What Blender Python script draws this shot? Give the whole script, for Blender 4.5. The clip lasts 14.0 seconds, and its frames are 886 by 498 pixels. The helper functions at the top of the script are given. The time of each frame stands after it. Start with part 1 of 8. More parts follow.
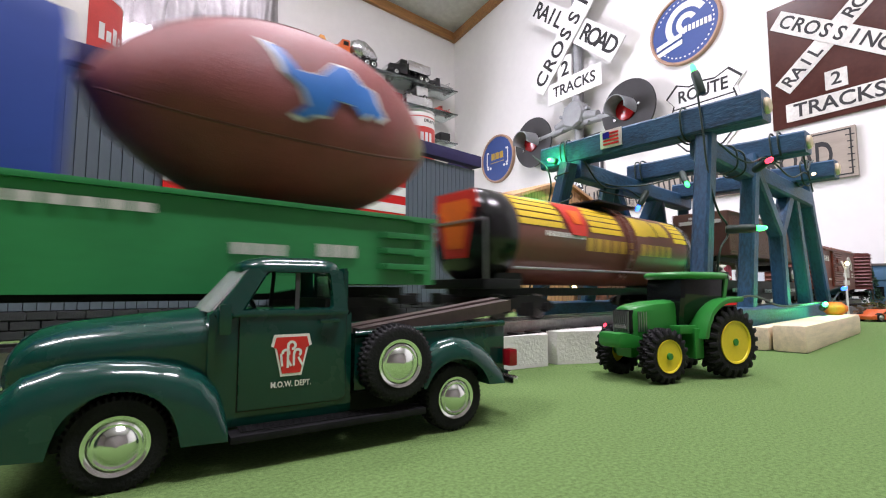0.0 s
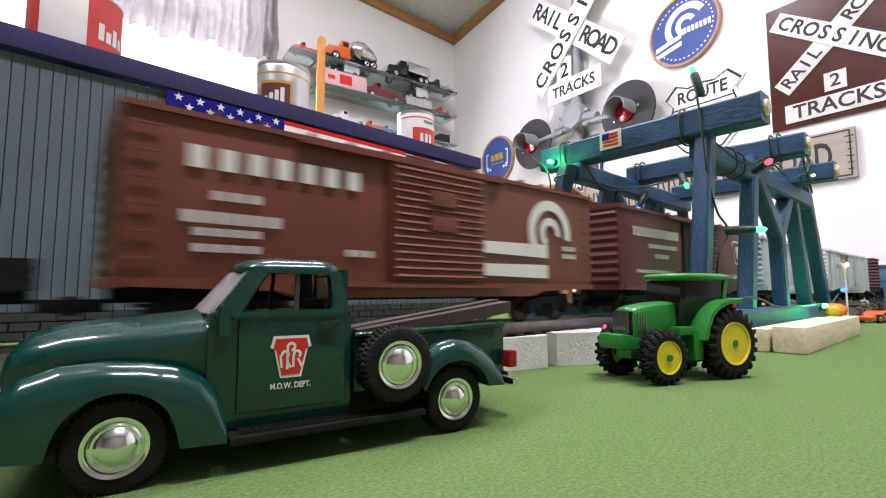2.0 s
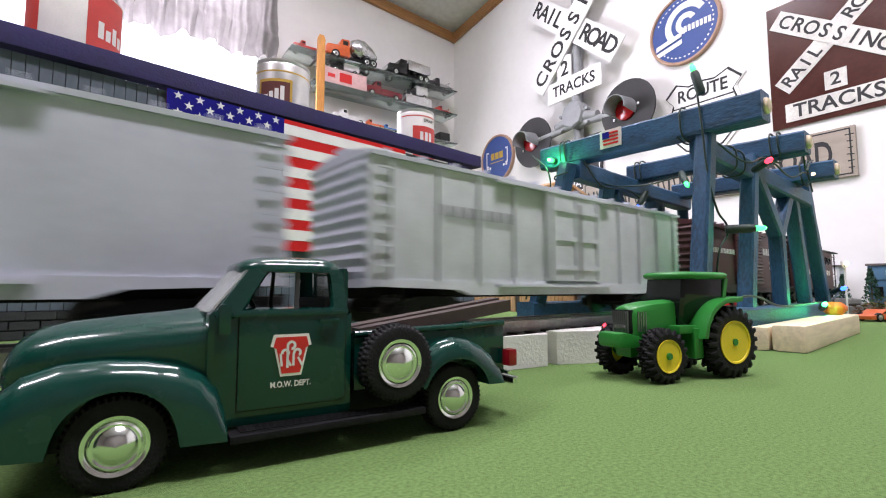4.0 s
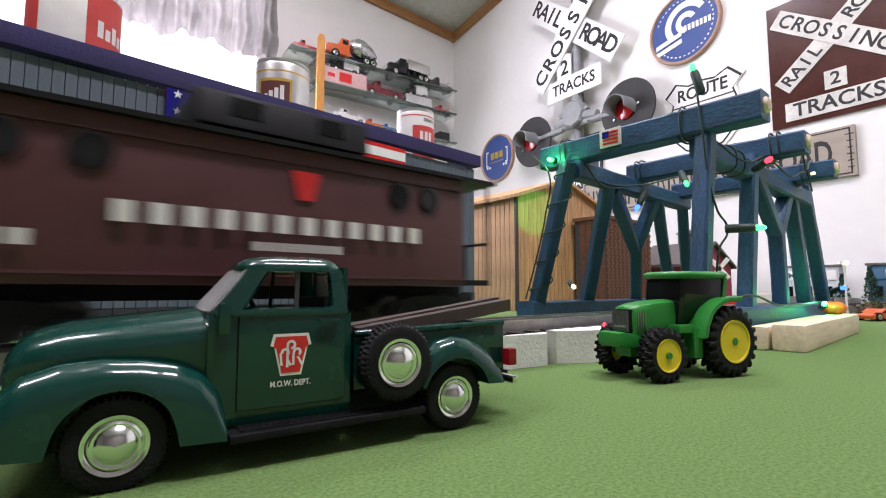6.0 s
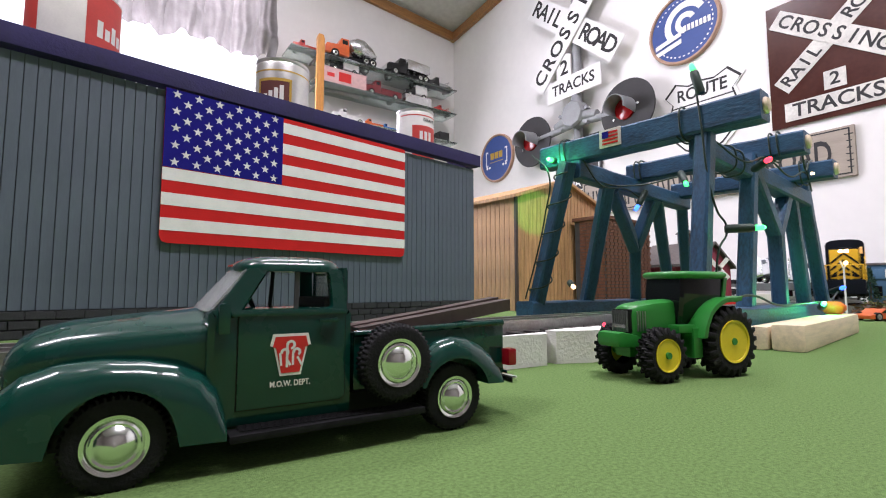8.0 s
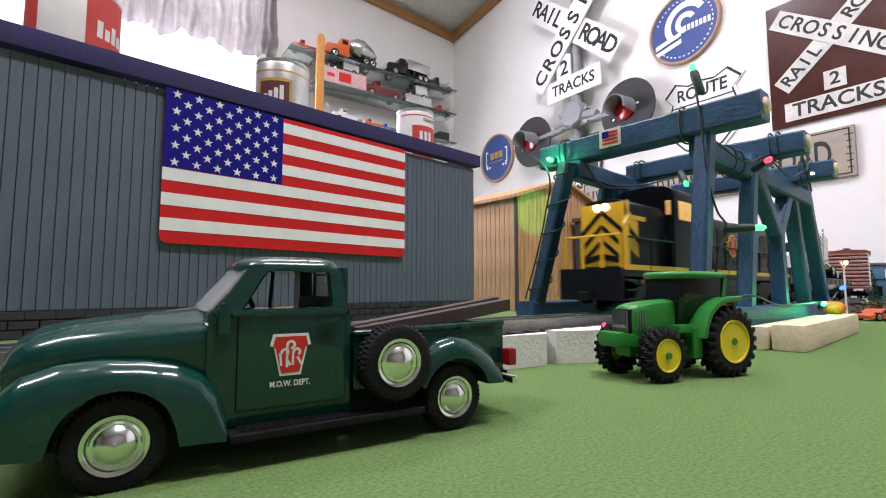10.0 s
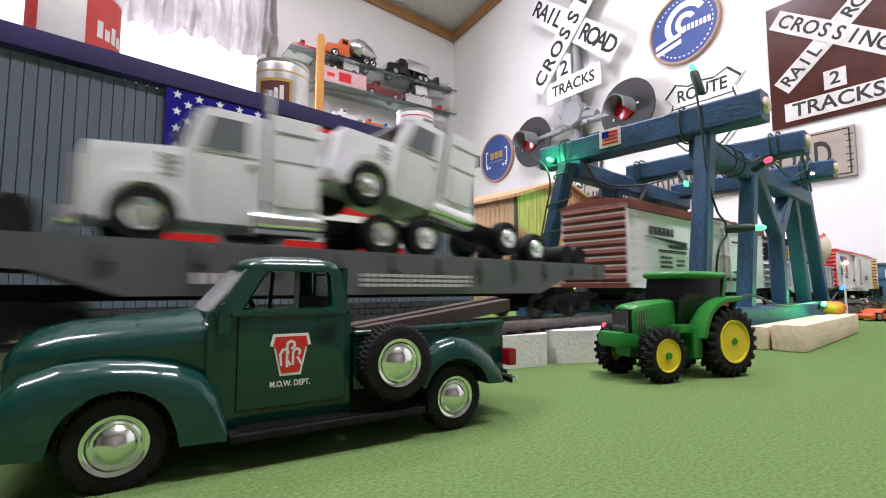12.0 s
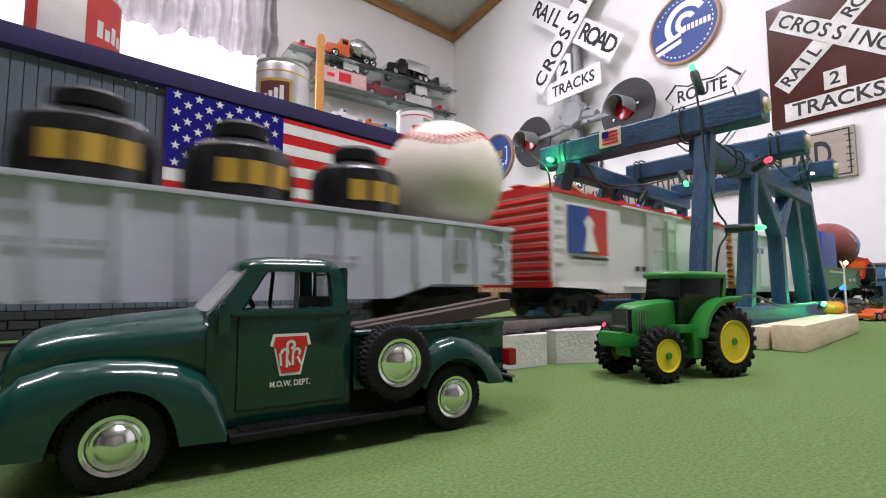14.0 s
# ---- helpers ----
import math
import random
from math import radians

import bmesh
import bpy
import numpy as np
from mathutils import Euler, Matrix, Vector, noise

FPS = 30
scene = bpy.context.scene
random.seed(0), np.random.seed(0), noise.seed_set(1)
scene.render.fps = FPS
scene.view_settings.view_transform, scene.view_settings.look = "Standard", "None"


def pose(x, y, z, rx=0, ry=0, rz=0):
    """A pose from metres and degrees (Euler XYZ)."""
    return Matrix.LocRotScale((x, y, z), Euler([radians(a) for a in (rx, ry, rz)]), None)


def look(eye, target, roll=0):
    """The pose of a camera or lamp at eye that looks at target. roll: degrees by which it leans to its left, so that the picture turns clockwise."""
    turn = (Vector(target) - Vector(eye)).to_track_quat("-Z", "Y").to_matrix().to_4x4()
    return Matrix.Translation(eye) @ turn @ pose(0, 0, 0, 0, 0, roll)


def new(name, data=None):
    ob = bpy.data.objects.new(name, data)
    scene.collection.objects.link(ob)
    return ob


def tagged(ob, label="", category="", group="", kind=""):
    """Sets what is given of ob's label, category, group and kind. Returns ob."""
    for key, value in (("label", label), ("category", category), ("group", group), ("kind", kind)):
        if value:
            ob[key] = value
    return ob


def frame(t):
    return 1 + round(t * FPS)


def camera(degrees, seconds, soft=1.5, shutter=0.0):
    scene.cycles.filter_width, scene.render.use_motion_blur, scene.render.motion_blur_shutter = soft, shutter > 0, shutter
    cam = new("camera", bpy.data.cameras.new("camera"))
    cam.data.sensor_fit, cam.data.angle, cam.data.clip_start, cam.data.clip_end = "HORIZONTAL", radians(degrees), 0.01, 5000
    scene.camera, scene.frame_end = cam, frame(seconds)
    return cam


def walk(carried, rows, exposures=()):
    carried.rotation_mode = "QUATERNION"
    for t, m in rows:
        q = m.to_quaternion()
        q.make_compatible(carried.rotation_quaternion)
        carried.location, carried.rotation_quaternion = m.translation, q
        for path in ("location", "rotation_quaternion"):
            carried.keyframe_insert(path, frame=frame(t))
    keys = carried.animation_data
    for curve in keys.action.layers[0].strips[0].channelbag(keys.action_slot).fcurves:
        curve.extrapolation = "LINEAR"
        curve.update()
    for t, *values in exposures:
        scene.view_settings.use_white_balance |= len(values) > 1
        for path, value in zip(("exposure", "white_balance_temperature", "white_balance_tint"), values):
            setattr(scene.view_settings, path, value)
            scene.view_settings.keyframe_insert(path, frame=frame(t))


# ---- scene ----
cam = camera(85.4, 14.0, soft=1.1, shutter=0.42)
EYE = (0.0, 0.0, 0.045)


def view(up=0.0, turn=0.0):
    """The camera rests on the table; a touch lets it nod by fractions of a degree."""
    return pose(*EYE, 94.78 + up, 0, -40.0 + turn)


walk(cam, [(0, view(0.07, 0.10)), (0.5, view(0.17, 0.06)), (1.0, view(0.22, 0.06)), (1.5, view(0.23, 0.06)), (2.0, view(0.23, 0.06)), (2.5, view(0.17, 0.06)), (3.0, view(0.12, 0.06)),
           (4.2, view(0.06, 0.06)), (5.5, view(0.03, 0.05)), (6.0, view(0, 0.04)), (8.0, view(0, 0)), (14.0, view(0, 0))], [(q, 0.41 + e, 6150, 24) for q, e in (
               (0, 0.14), (0.5, 0.18), (1.0, 0.20), (2.5, 0.22), (3.0, 0.22), (4.2, 0.10), (5.5, 0.0), (6.5, 0.0), (8.0, -0.02), (10.5, -0.02), (11.0, 0.08), (12.0, 0.12), (12.5, 0.06), (13.0, -0.06), (13.5, -0.14), (14.0, -0.15))])
# ---- world and light ----
world = bpy.data.worlds.new("world")
scene.world = world
world.use_nodes = True
wn = world.node_tree.nodes
sky = wn.new("ShaderNodeTexSky")
sky.sky_type, sky.sun_disc = "NISHITA", False
sky.sun_elevation, sky.sun_rotation = radians(40), radians(20)
world.node_tree.links.new(sky.outputs[0], wn["Background"].inputs[0])
wn["Background"].inputs[1].default_value = 0.12


def area_lamp(name, m, sx, sy, watts, colour):
    d = bpy.data.lights.new(name, "AREA")
    d.shape, d.size, d.size_y, d.energy, d.color = "RECTANGLE", sx, sy, watts, colour
    ob = new(name, d)
    ob.matrix_world = m
    return ob


# The two walls meet in a corner; the room is turned a little against the track.
ROOM = pose(2.04, 2.32, 0, 0, 0, -5.5)          # x along the window wall, y along the sign wall
TILT = 5.6                                      # the ceiling also rises along the window wall
CEIL, FLOOR = 1.76, -0.86
area_lamp("window_light", ROOM @ pose(-1.9, 0.06, 1.01, 90, 0, 180), 1.38, 1.16, 52, (0.95, 0.97, 1.0))
LAMPS = ((-0.95, 0.45, 22), (0.36, -0.40, 31), (0.62, 1.10, 14))
for x, y, w in LAMPS:
    area_lamp("ceiling_light_lamp", pose(x, y, 1.96), 0.9, 0.18, w, (1.0, 0.965, 0.95))
    # added upward fill above the closed housing, to brighten ceiling and upper walls
    area_lamp("ceiling_light_lamp", pose(x, y, 2.032, 180, 0, 0), 0.9, 0.18, w * 0.30, (1.0, 0.965, 0.95))


# ---- materials ----
def socket(n, key):
    return n.inputs[key]


def material(name, colour, rough=0.5, metal=0.0, vary=0.12, scale=60.0, bump=0.0, bump_scale=None, coat=0.0, alpha_trans=0.0, emit=0.0, stretch=None, second=None, ior=None, fine=0.6):
    """A procedural surface: base colour with broad stains and fine grain, and a little relief."""
    m = bpy.data.materials.new(name)
    m.use_nodes = True
    t = m.node_tree
    b = t.nodes["Principled BSDF"]
    b.inputs["Roughness"].default_value = rough
    b.inputs["Metallic"].default_value = metal
    b.inputs["Coat Weight"].default_value = coat
    b.inputs["Coat Roughness"].default_value = 0.06
    if ior:
        b.inputs["IOR"].default_value = ior
    b.inputs["Transmission Weight"].default_value = alpha_trans
    co = t.nodes.new("ShaderNodeTexCoord")
    mp = t.nodes.new("ShaderNodeMapping")
    t.links.new(co.outputs["Object"], mp.inputs[0])
    if stretch:
        mp.inputs["Scale"].default_value = stretch
    n1, n2 = t.nodes.new("ShaderNodeTexNoise"), t.nodes.new("ShaderNodeTexNoise")
    n1.inputs["Scale"].default_value, n2.inputs["Scale"].default_value = scale, scale * 9
    n1.inputs["Detail"].default_value = n2.inputs["Detail"].default_value = 5
    for n in (n1, n2):
        t.links.new(mp.outputs[0], n.inputs["Vector"])
    add = t.nodes.new("ShaderNodeMath")
    add.operation = "MULTIPLY_ADD"
    t.links.new(n2.outputs[0], add.inputs[0])
    add.inputs[1].default_value = fine
    t.links.new(n1.outputs[0], add.inputs[2])
    ramp = t.nodes.new("ShaderNodeValToRGB")
    t.links.new(add.outputs[0], ramp.inputs[0])
    c2 = second or tuple(min(1, c * (1 + vary)) for c in colour)
    c1 = colour if second else tuple(c * (1 - vary) for c in colour)
    ramp.color_ramp.elements[0].position, ramp.color_ramp.elements[1].position = 0.5 + 0.5 * fine - 0.25, 0.5 + 0.5 * fine + 0.25
    ramp.color_ramp.elements[0].color, ramp.color_ramp.elements[1].color = (*c1, 1), (*c2, 1)
    t.links.new(ramp.outputs[0], b.inputs["Base Color"])
    rr = t.nodes.new("ShaderNodeMapRange")
    rr.inputs["To Min"].default_value, rr.inputs["To Max"].default_value = max(0, rough - 0.08), min(1, rough + 0.08)
    t.links.new(n1.outputs[0], rr.inputs[0])
    t.links.new(rr.outputs[0], b.inputs["Roughness"])
    if bump:
        bn = t.nodes.new("ShaderNodeBump")
        bn.inputs["Strength"].default_value = bump
        bn.inputs["Distance"].default_value = 0.001
        n3 = t.nodes.new("ShaderNodeTexNoise")
        n3.inputs["Scale"].default_value = bump_scale or scale * 6
        n3.inputs["Detail"].default_value = 4
        t.links.new(mp.outputs[0], n3.inputs["Vector"])
        t.links.new(n3.outputs[0], bn.inputs["Height"])
        t.links.new(bn.outputs[0], b.inputs["Normal"])
    if emit:
        b.inputs["Emission Color"].default_value = (*colour, 1)
        b.inputs["Emission Strength"].default_value = emit
    return m


M = {}
M["turf"] = material("turf", (0.152, 0.252, 0.082), 0.95, vary=0.30, scale=900, bump=1.0, bump_scale=2600, ior=1.2, fine=0.35)
M["wall"] = material("wall", (0.78, 0.765, 0.75), 0.8, vary=0.03, scale=3, bump=0.25, bump_scale=90)
M["ceiling"] = material("ceiling", (0.62, 0.61, 0.59), 0.95, vary=0.1, scale=30, bump=1.0, bump_scale=120)
M["floor"] = material("floor", (0.28, 0.24, 0.2), 0.9, vary=0.2, scale=20)
# dark brown for the unseen walls, chosen to hold back bounced light
M["unseen_wall_dark"] = material("unseen_wall_dark", (0.12, 0.105, 0.095), 0.6, vary=0.2, scale=4, stretch=(6, 6, 1))
M["oak"] = material("oak", (0.33, 0.155, 0.05), 0.4, vary=0.3, scale=8, stretch=(1, 12, 12), coat=0.3)
M["blue_paint"] = material("blue_paint", (0.015, 0.060, 0.125), 0.5, vary=0.42, scale=50, bump=0.5, bump_scale=380, stretch=(0.5, 1.3, 1.3), fine=0.8)
M["navy"] = material("navy", (0.020, 0.015, 0.082), 0.8, vary=0.2, scale=20, bump=0.5, bump_scale=400)
M["grey_siding"] = material("grey_siding", (0.084, 0.108, 0.138), 0.6, vary=0.12, scale=14, stretch=(6, 6, 1))
M["groove"] = material("groove", (0.04, 0.05, 0.06), 0.8)
M["foam"] = material("foam", (0.72, 0.71, 0.68), 0.9, vary=0.06, scale=60, bump=0.45, bump_scale=520)
M["bare_wood"] = material("bare_wood", (0.74, 0.60, 0.43), 0.6, vary=0.16, scale=22, stretch=(1, 14, 14), bump=0.3)
M["cedar"] = material("cedar", (0.50, 0.29, 0.13), 0.6, vary=0.3, scale=18, stretch=(12, 12, 1), bump=0.3)
M["brown_wood"] = material("brown_wood", (0.052, 0.033, 0.028), 0.6, vary=0.3, scale=30, bump=0.4)
M["rubber"] = material("rubber", (0.010, 0.010, 0.011), 0.7, vary=0.3, scale=200, bump=0.3, ior=1.3)
M["black"] = material("black", (0.007, 0.007, 0.008), 0.5, vary=0.3, scale=100, ior=1.3)
M["black_gloss"] = material("black_gloss", (0.012, 0.012, 0.013), 0.2, vary=0.2, scale=100)
M["chrome"] = material("chrome", (0.84, 0.87, 0.84), 0.17, metal=1.0, vary=0.03)
M["steel"] = material("steel", (0.42, 0.42, 0.43), 0.35, metal=1.0, vary=0.15)
M["truck_green"] = material("truck_green", (0.001, 0.036, 0.026), 0.27, vary=0.06, coat=0.95, ior=1.25)
M["jd_green"] = material("jd_green", (0.015, 0.20, 0.026), 0.38, vary=0.06, coat=0.15)
M["jd_yellow"] = material("jd_yellow", (0.75, 0.58, 0.01), 0.4, vary=0.05)
M["tinted"] = material("tinted", (0.008, 0.009, 0.010), 0.08, vary=0.05)
M["white"] = material("white", (0.78, 0.77, 0.75), 0.45, vary=0.05)
M["off_white"] = material("off_white", (0.66, 0.63, 0.57), 0.5, vary=0.06)
M["red"] = material("red", (0.62, 0.02, 0.018), 0.4, vary=0.08)
M["flag_red"] = material("flag_red", (0.58, 0.022, 0.020), 0.75, vary=0.06, ior=1.2)
M["flag_blue"] = material("flag_blue", (0.012, 0.010, 0.19), 0.75, vary=0.08, ior=1.2)
M["oxide"] = material("oxide", (0.135, 0.034, 0.022), 0.5, vary=0.12, scale=40)
M["dark_oxide"] = material("dark_oxide", (0.130, 0.033, 0.029), 0.5, vary=0.14, scale=40)
M["maroon"] = material("maroon", (0.080, 0.022, 0.024), 0.5, vary=0.14, scale=40)
M["conrail_brown"] = material("conrail_brown", (0.17, 0.042, 0.022), 0.5, vary=0.1, scale=40)
M["trailer_brown"] = material("trailer_brown", (0.115, 0.048, 0.032), 0.55, vary=0.08, scale=40)
M["train_grey"] = material("train_grey", (0.50, 0.52, 0.59), 0.45, vary=0.08, scale=40)
M["car_white"] = material("car_white", (0.79, 0.78, 0.77), 0.4, vary=0.04, scale=40)
M["gondola_green"] = material("gondola_green", (0.012, 0.20, 0.052), 0.45, vary=0.12, scale=40)
M["loco_black"] = material("loco_black", (0.006, 0.008, 0.013), 0.38, vary=0.2, scale=60, ior=1.27)
M["yellow"] = material("yellow", (0.78, 0.46, 0.015), 0.45, vary=0.06)
M["orange"] = material("orange", (0.8, 0.16, 0.01), 0.45, vary=0.1)
M["letter"] = material("letter", (0.74, 0.72, 0.68), 0.5, vary=0.06)
M["leather"] = material("leather", (0.23, 0.050, 0.046), 0.5, vary=0.14, scale=60, bump=0.35, bump_scale=1500)
M["lion_blue"] = material("lion_blue", (0.02, 0.16, 0.55), 0.45, vary=0.08)
M["royal"] = material("royal", (0.02, 0.06, 0.33), 0.5, vary=0.08)
M["ball_hide"] = material("ball_hide", (0.76, 0.70, 0.58), 0.5, vary=0.06, scale=40, bump=0.2)


# ---- mesh helpers ----
def b_box(bm, cx, cy, cz, sx, sy, sz, m=None, bev=0.0):
    """A box in bm, edges rounded by bev, turned by m."""
    r = bmesh.ops.create_cube(bm, size=1)
    vs = r["verts"]
    for v in vs:
        v.co = Vector((v.co.x * sx, v.co.y * sy, v.co.z * sz))
    if bev:
        es = list({e for v in vs for e in v.link_edges})
        r2 = bmesh.ops.bevel(bm, geom=es, offset=bev, segments=2, affect="EDGES", profile=0.7)
        vs = list({v for f in r2["faces"] for v in f.verts} | {v for v in vs if v.is_valid})
        seen, stack = set(vs), list(vs)
        while stack:
            for e in stack.pop().link_edges:
                for w in e.verts:
                    if w not in seen:
                        seen.add(w)
                        stack.append(w)
        vs = list(seen)
    mm = Matrix.Translation((cx, cy, cz)) @ (m or Matrix())
    bmesh.ops.transform(bm, matrix=mm, verts=vs)
    return vs


def b_cyl(bm, a, b, r, r2=None, seg=16, caps=True):
    """A round bar or cone from a to b."""
    a, b = Vector(a), Vector(b)
    d = b - a
    q = d.to_track_quat("Z", "Y").to_matrix().to_4x4()
    bmesh.ops.create_cone(bm, cap_ends=caps, segments=seg, radius1=r, radius2=r if r2 is None else r2, depth=d.length,
                          matrix=Matrix.Translation((a + b) / 2) @ q)


def b_lathe(bm, profile, m=None, seg=32, caps=True):
    """Turns (radius, height) pairs round z."""
    rings = []
    mm = m or Matrix()
    for r, z in profile:
        rings.append([bm.verts.new(mm @ Vector((r * math.cos(2 * math.pi * i / seg), r * math.sin(2 * math.pi * i / seg), z))) for i in range(seg)])
    for a, b in zip(rings, rings[1:]):
        for i in range(seg):
            j = (i + 1) % seg
            bm.faces.new((a[i], a[j], b[j], b[i]))
    if caps and profile[0][0] > 1e-5:
        bm.faces.new(rings[0][::-1])
    if caps and profile[-1][0] > 1e-5:
        bm.faces.new(rings[-1])
    bmesh.ops.remove_doubles(bm, verts=[v for rr in (rings[0], rings[-1]) for v in rr], dist=1e-6)


def b_prism(bm, outline, d0, d1, m=None, bev=0.0):
    """A flat outline (u, v) pushed from depth d0 to d1; u to x, v to z, depth to y."""
    mm = m or Matrix()
    lo = [bm.verts.new(mm @ Vector((u, d0, v))) for u, v in outline]
    hi = [bm.verts.new(mm @ Vector((u, d1, v))) for u, v in outline]
    n = len(outline)
    fs = [bm.faces.new(lo), bm.faces.new(hi[::-1])]
    for i in range(n):
        j = (i + 1) % n
        fs.append(bm.faces.new((lo[j], lo[i], hi[i], hi[j])))
    bmesh.ops.recalc_face_normals(bm, faces=fs)
    if bev:
        es = [e for e in {e for v in lo + hi for e in v.link_edges} if e.calc_face_angle(0) > 0.6]
        bmesh.ops.bevel(bm, geom=es, offset=bev, segments=2, affect="EDGES", profile=0.7)


def b_loft(bm, sections, closed=True):
    """Skins a row of sections, each a list of points of one length."""
    rings = [[bm.verts.new(Vector(p)) for p in s] for s in sections]
    n = len(rings[0])
    fs = []
    for a, b in zip(rings, rings[1:]):
        for i in range(n if closed else n - 1):
            j = (i + 1) % n
            fs.append(bm.faces.new((a[i], a[j], b[j], b[i])))
    if closed:
        fs.append(bm.faces.new(rings[0][::-1]))
        fs.append(bm.faces.new(rings[-1]))
    bmesh.ops.recalc_face_normals(bm, faces=fs)


def mesh_of(bm, name, mat, smooth=35):
    me = bpy.data.meshes.new(name)
    bm.normal_update()
    bm.to_mesh(me)
    bm.free()
    me.materials.append(M[mat] if isinstance(mat, str) else mat)
    if smooth:
        me.shade_smooth()
        me.set_sharp_from_angle(angle=radians(smooth))
    return me


def part(name, bm, mat, parent, label="", m=None, smooth=35):
    ob = new(name, mesh_of(bm, name, mat, smooth))
    ob.parent = parent
    if m is not None:
        ob.matrix_basis = m
    if label:
        ob["label"] = label
    return ob


def thing(name, m, label, category, group="", kind=""):
    ob = new(name)
    ob.empty_display_size = 0.01
    ob.matrix_basis = m
    return tagged(ob, label, category, group, kind)


def single(name, bm, mat, m, label, category, group="", kind="", smooth=35):
    ob = new(name, mesh_of(bm, name, mat, smooth))
    ob.matrix_basis = m
    return tagged(ob, label, category, group, kind)


def lettering(name, body, size, m, mat, parent, depth=0.0002, width=None, bold=0.018):
    """Raised words from the built-in font, turned into a mesh, centred at m, facing m's +z."""
    cu = bpy.data.curves.new(name, "FONT")
    cu.body, cu.size, cu.extrude, cu.align_x, cu.align_y = body, size, depth, "CENTER", "CENTER"
    cu.resolution_u, cu.offset = 3, size * bold
    tmp = bpy.data.objects.new(name, cu)
    scene.collection.objects.link(tmp)
    me = bpy.data.meshes.new_from_object(tmp.evaluated_get(bpy.context.evaluated_depsgraph_get()))
    bpy.data.objects.remove(tmp)
    bpy.data.curves.remove(cu)
    if width:
        xs = [v.co.x for v in me.vertices]
        k = width / max(1e-6, max(xs) - min(xs))
        for v in me.vertices:
            v.co.x *= k
    me.materials.clear()
    me.materials.append(M[mat])
    ob = new(name, me)
    ob.parent = parent
    ob.matrix_basis = m
    return ob


FRONT = pose(0, 0, 0, 90, 0, 0)                 # writing on a side that faces -y


def bars(bm, x0, x1, z, h, y, n, gap=0.3):
    """Unreadable writing: a row of plain bars on a side that faces -y."""
    w = (x1 - x0) / n
    for i in range(n):
        b_box(bm, x0 + (i + 0.5) * w, y, z, w * (1 - gap), 0.0004, h)


# ---- room ----
def slab(name, m, sx, sy, sz, mat, label, category):
    bm = bmesh.new()
    b_box(bm, 0, 0, 0, sx, sy, sz)
    return single(name, bm, mat, m, label, category, kind="structure", smooth=0)


def build_room():
    # sign wall runs along the room's y axis at x = 0; gable rises away from the corner
    slab("wall_east", ROOM @ pose(0.05, -2.0, 0.9), 0.1, 4.4, 3.6, "wall", "white painted textured wall hung with railroad signs", "wall")
    bm = bmesh.new()
    for x0, x1, z0, z1 in ((-4.6, -2.6, FLOOR, CEIL + 0.7), (-1.2, 0.0, FLOOR, CEIL + 0.7), (-2.6, -1.2, FLOOR, 0.42), (-2.6, -1.2, 1.6, CEIL + 0.7)):
        b_box(bm, (x0 + x1) / 2, 0.05, (z0 + z1) / 2, x1 - x0, 0.1, z1 - z0)
    single("wall_north", bm, "wall", ROOM, "white painted wall with a bright window", "wall", kind="structure", smooth=0)
    # two unseen walls, added dark so they return little fill and reflection
    slab("wall_south", ROOM @ pose(-2.3, -4.25, 0.9), 4.7, 0.1, 3.6, "unseen_wall_dark", "unseen dark brown wall added to cut fill light", "wall")
    slab("wall_west", ROOM @ pose(-4.65, -2.0, 0.9), 0.1, 4.6, 3.6, "unseen_wall_dark", "unseen dark brown wall added to cut fill light", "wall")
    slab("floor", ROOM @ pose(-2.3, -2.0, FLOOR - 0.05), 4.8, 4.8, 0.1, "floor", "brown carpet floor of the room", "floor")
    # vaulted ceiling: rises along the sign wall
    bm = bmesh.new()
    k = 0.10
    b_prism(bm, [(0.06, CEIL - 0.025), (-1.5, CEIL + 1.5 * k), (-4.5, CEIL + 1.5 * k), (-4.5, CEIL + 1.5 * k + 0.1), (-1.5, CEIL + 1.5 * k + 0.1), (0.06, CEIL + 0.08)], 0, 4.8,
            Matrix.Rotation(radians(90), 4, "Z") @ pose(0, 0, 0))
    single("ceiling", bm, "ceiling", ROOM @ pose(0.06, 0.06, 0.0) @ pose(0, 0, 0, 0, TILT, 0), "sloping ceiling with grey white popcorn texture", "ceiling", kind="structure", smooth=0)
    bm = bmesh.new()
    b_box(bm, 0, 0, 0, 4.6, 0.024, 0.06, bev=0.006)
    single("trim_1", bm, "oak", ROOM @ pose(0, -0.012, CEIL - 0.045) @ pose(0, 0, 0, 0, TILT, 0) @ pose(-2.3, 0, 0), "stained oak crown moulding along the ceiling", "trim", kind="structure")
    bm = bmesh.new()
    ang = math.degrees(math.atan(k))
    b_box(bm, -0.012, -0.75, CEIL - 0.045 + 0.75 * k, 0.024, 1.66, 0.06, m=pose(0, 0, 0, -ang, 0, 0), bev=0.006)
    single("trim_2", bm, "oak", ROOM, "stained oak crown moulding along the sloping ceiling", "trim", kind="structure")


build_room()


def build_table():
    bm = bmesh.new()
    b_box(bm, 0.25, 0.6, -0.02, 3.1, 2.6, 0.04, bev=0.004)
    single("layout_table", bm, "turf", pose(0, 0, 0), "large model railway table covered with green turf carpet", "table", kind="structure")
    for i, (x, y) in enumerate(((-1.2, -0.6), (1.6, -0.6), (-1.2, 1.7), (1.6, 1.7))):
        bm = bmesh.new()
        b_box(bm, 0, 0, (FLOOR - 0.04) / 2, 0.09, 0.09, -FLOOR - 0.04)
        single("table_leg", bm, "bare_wood", pose(x, y, 0), "square wooden leg under the railway table", "table leg", "table legs")


build_table()

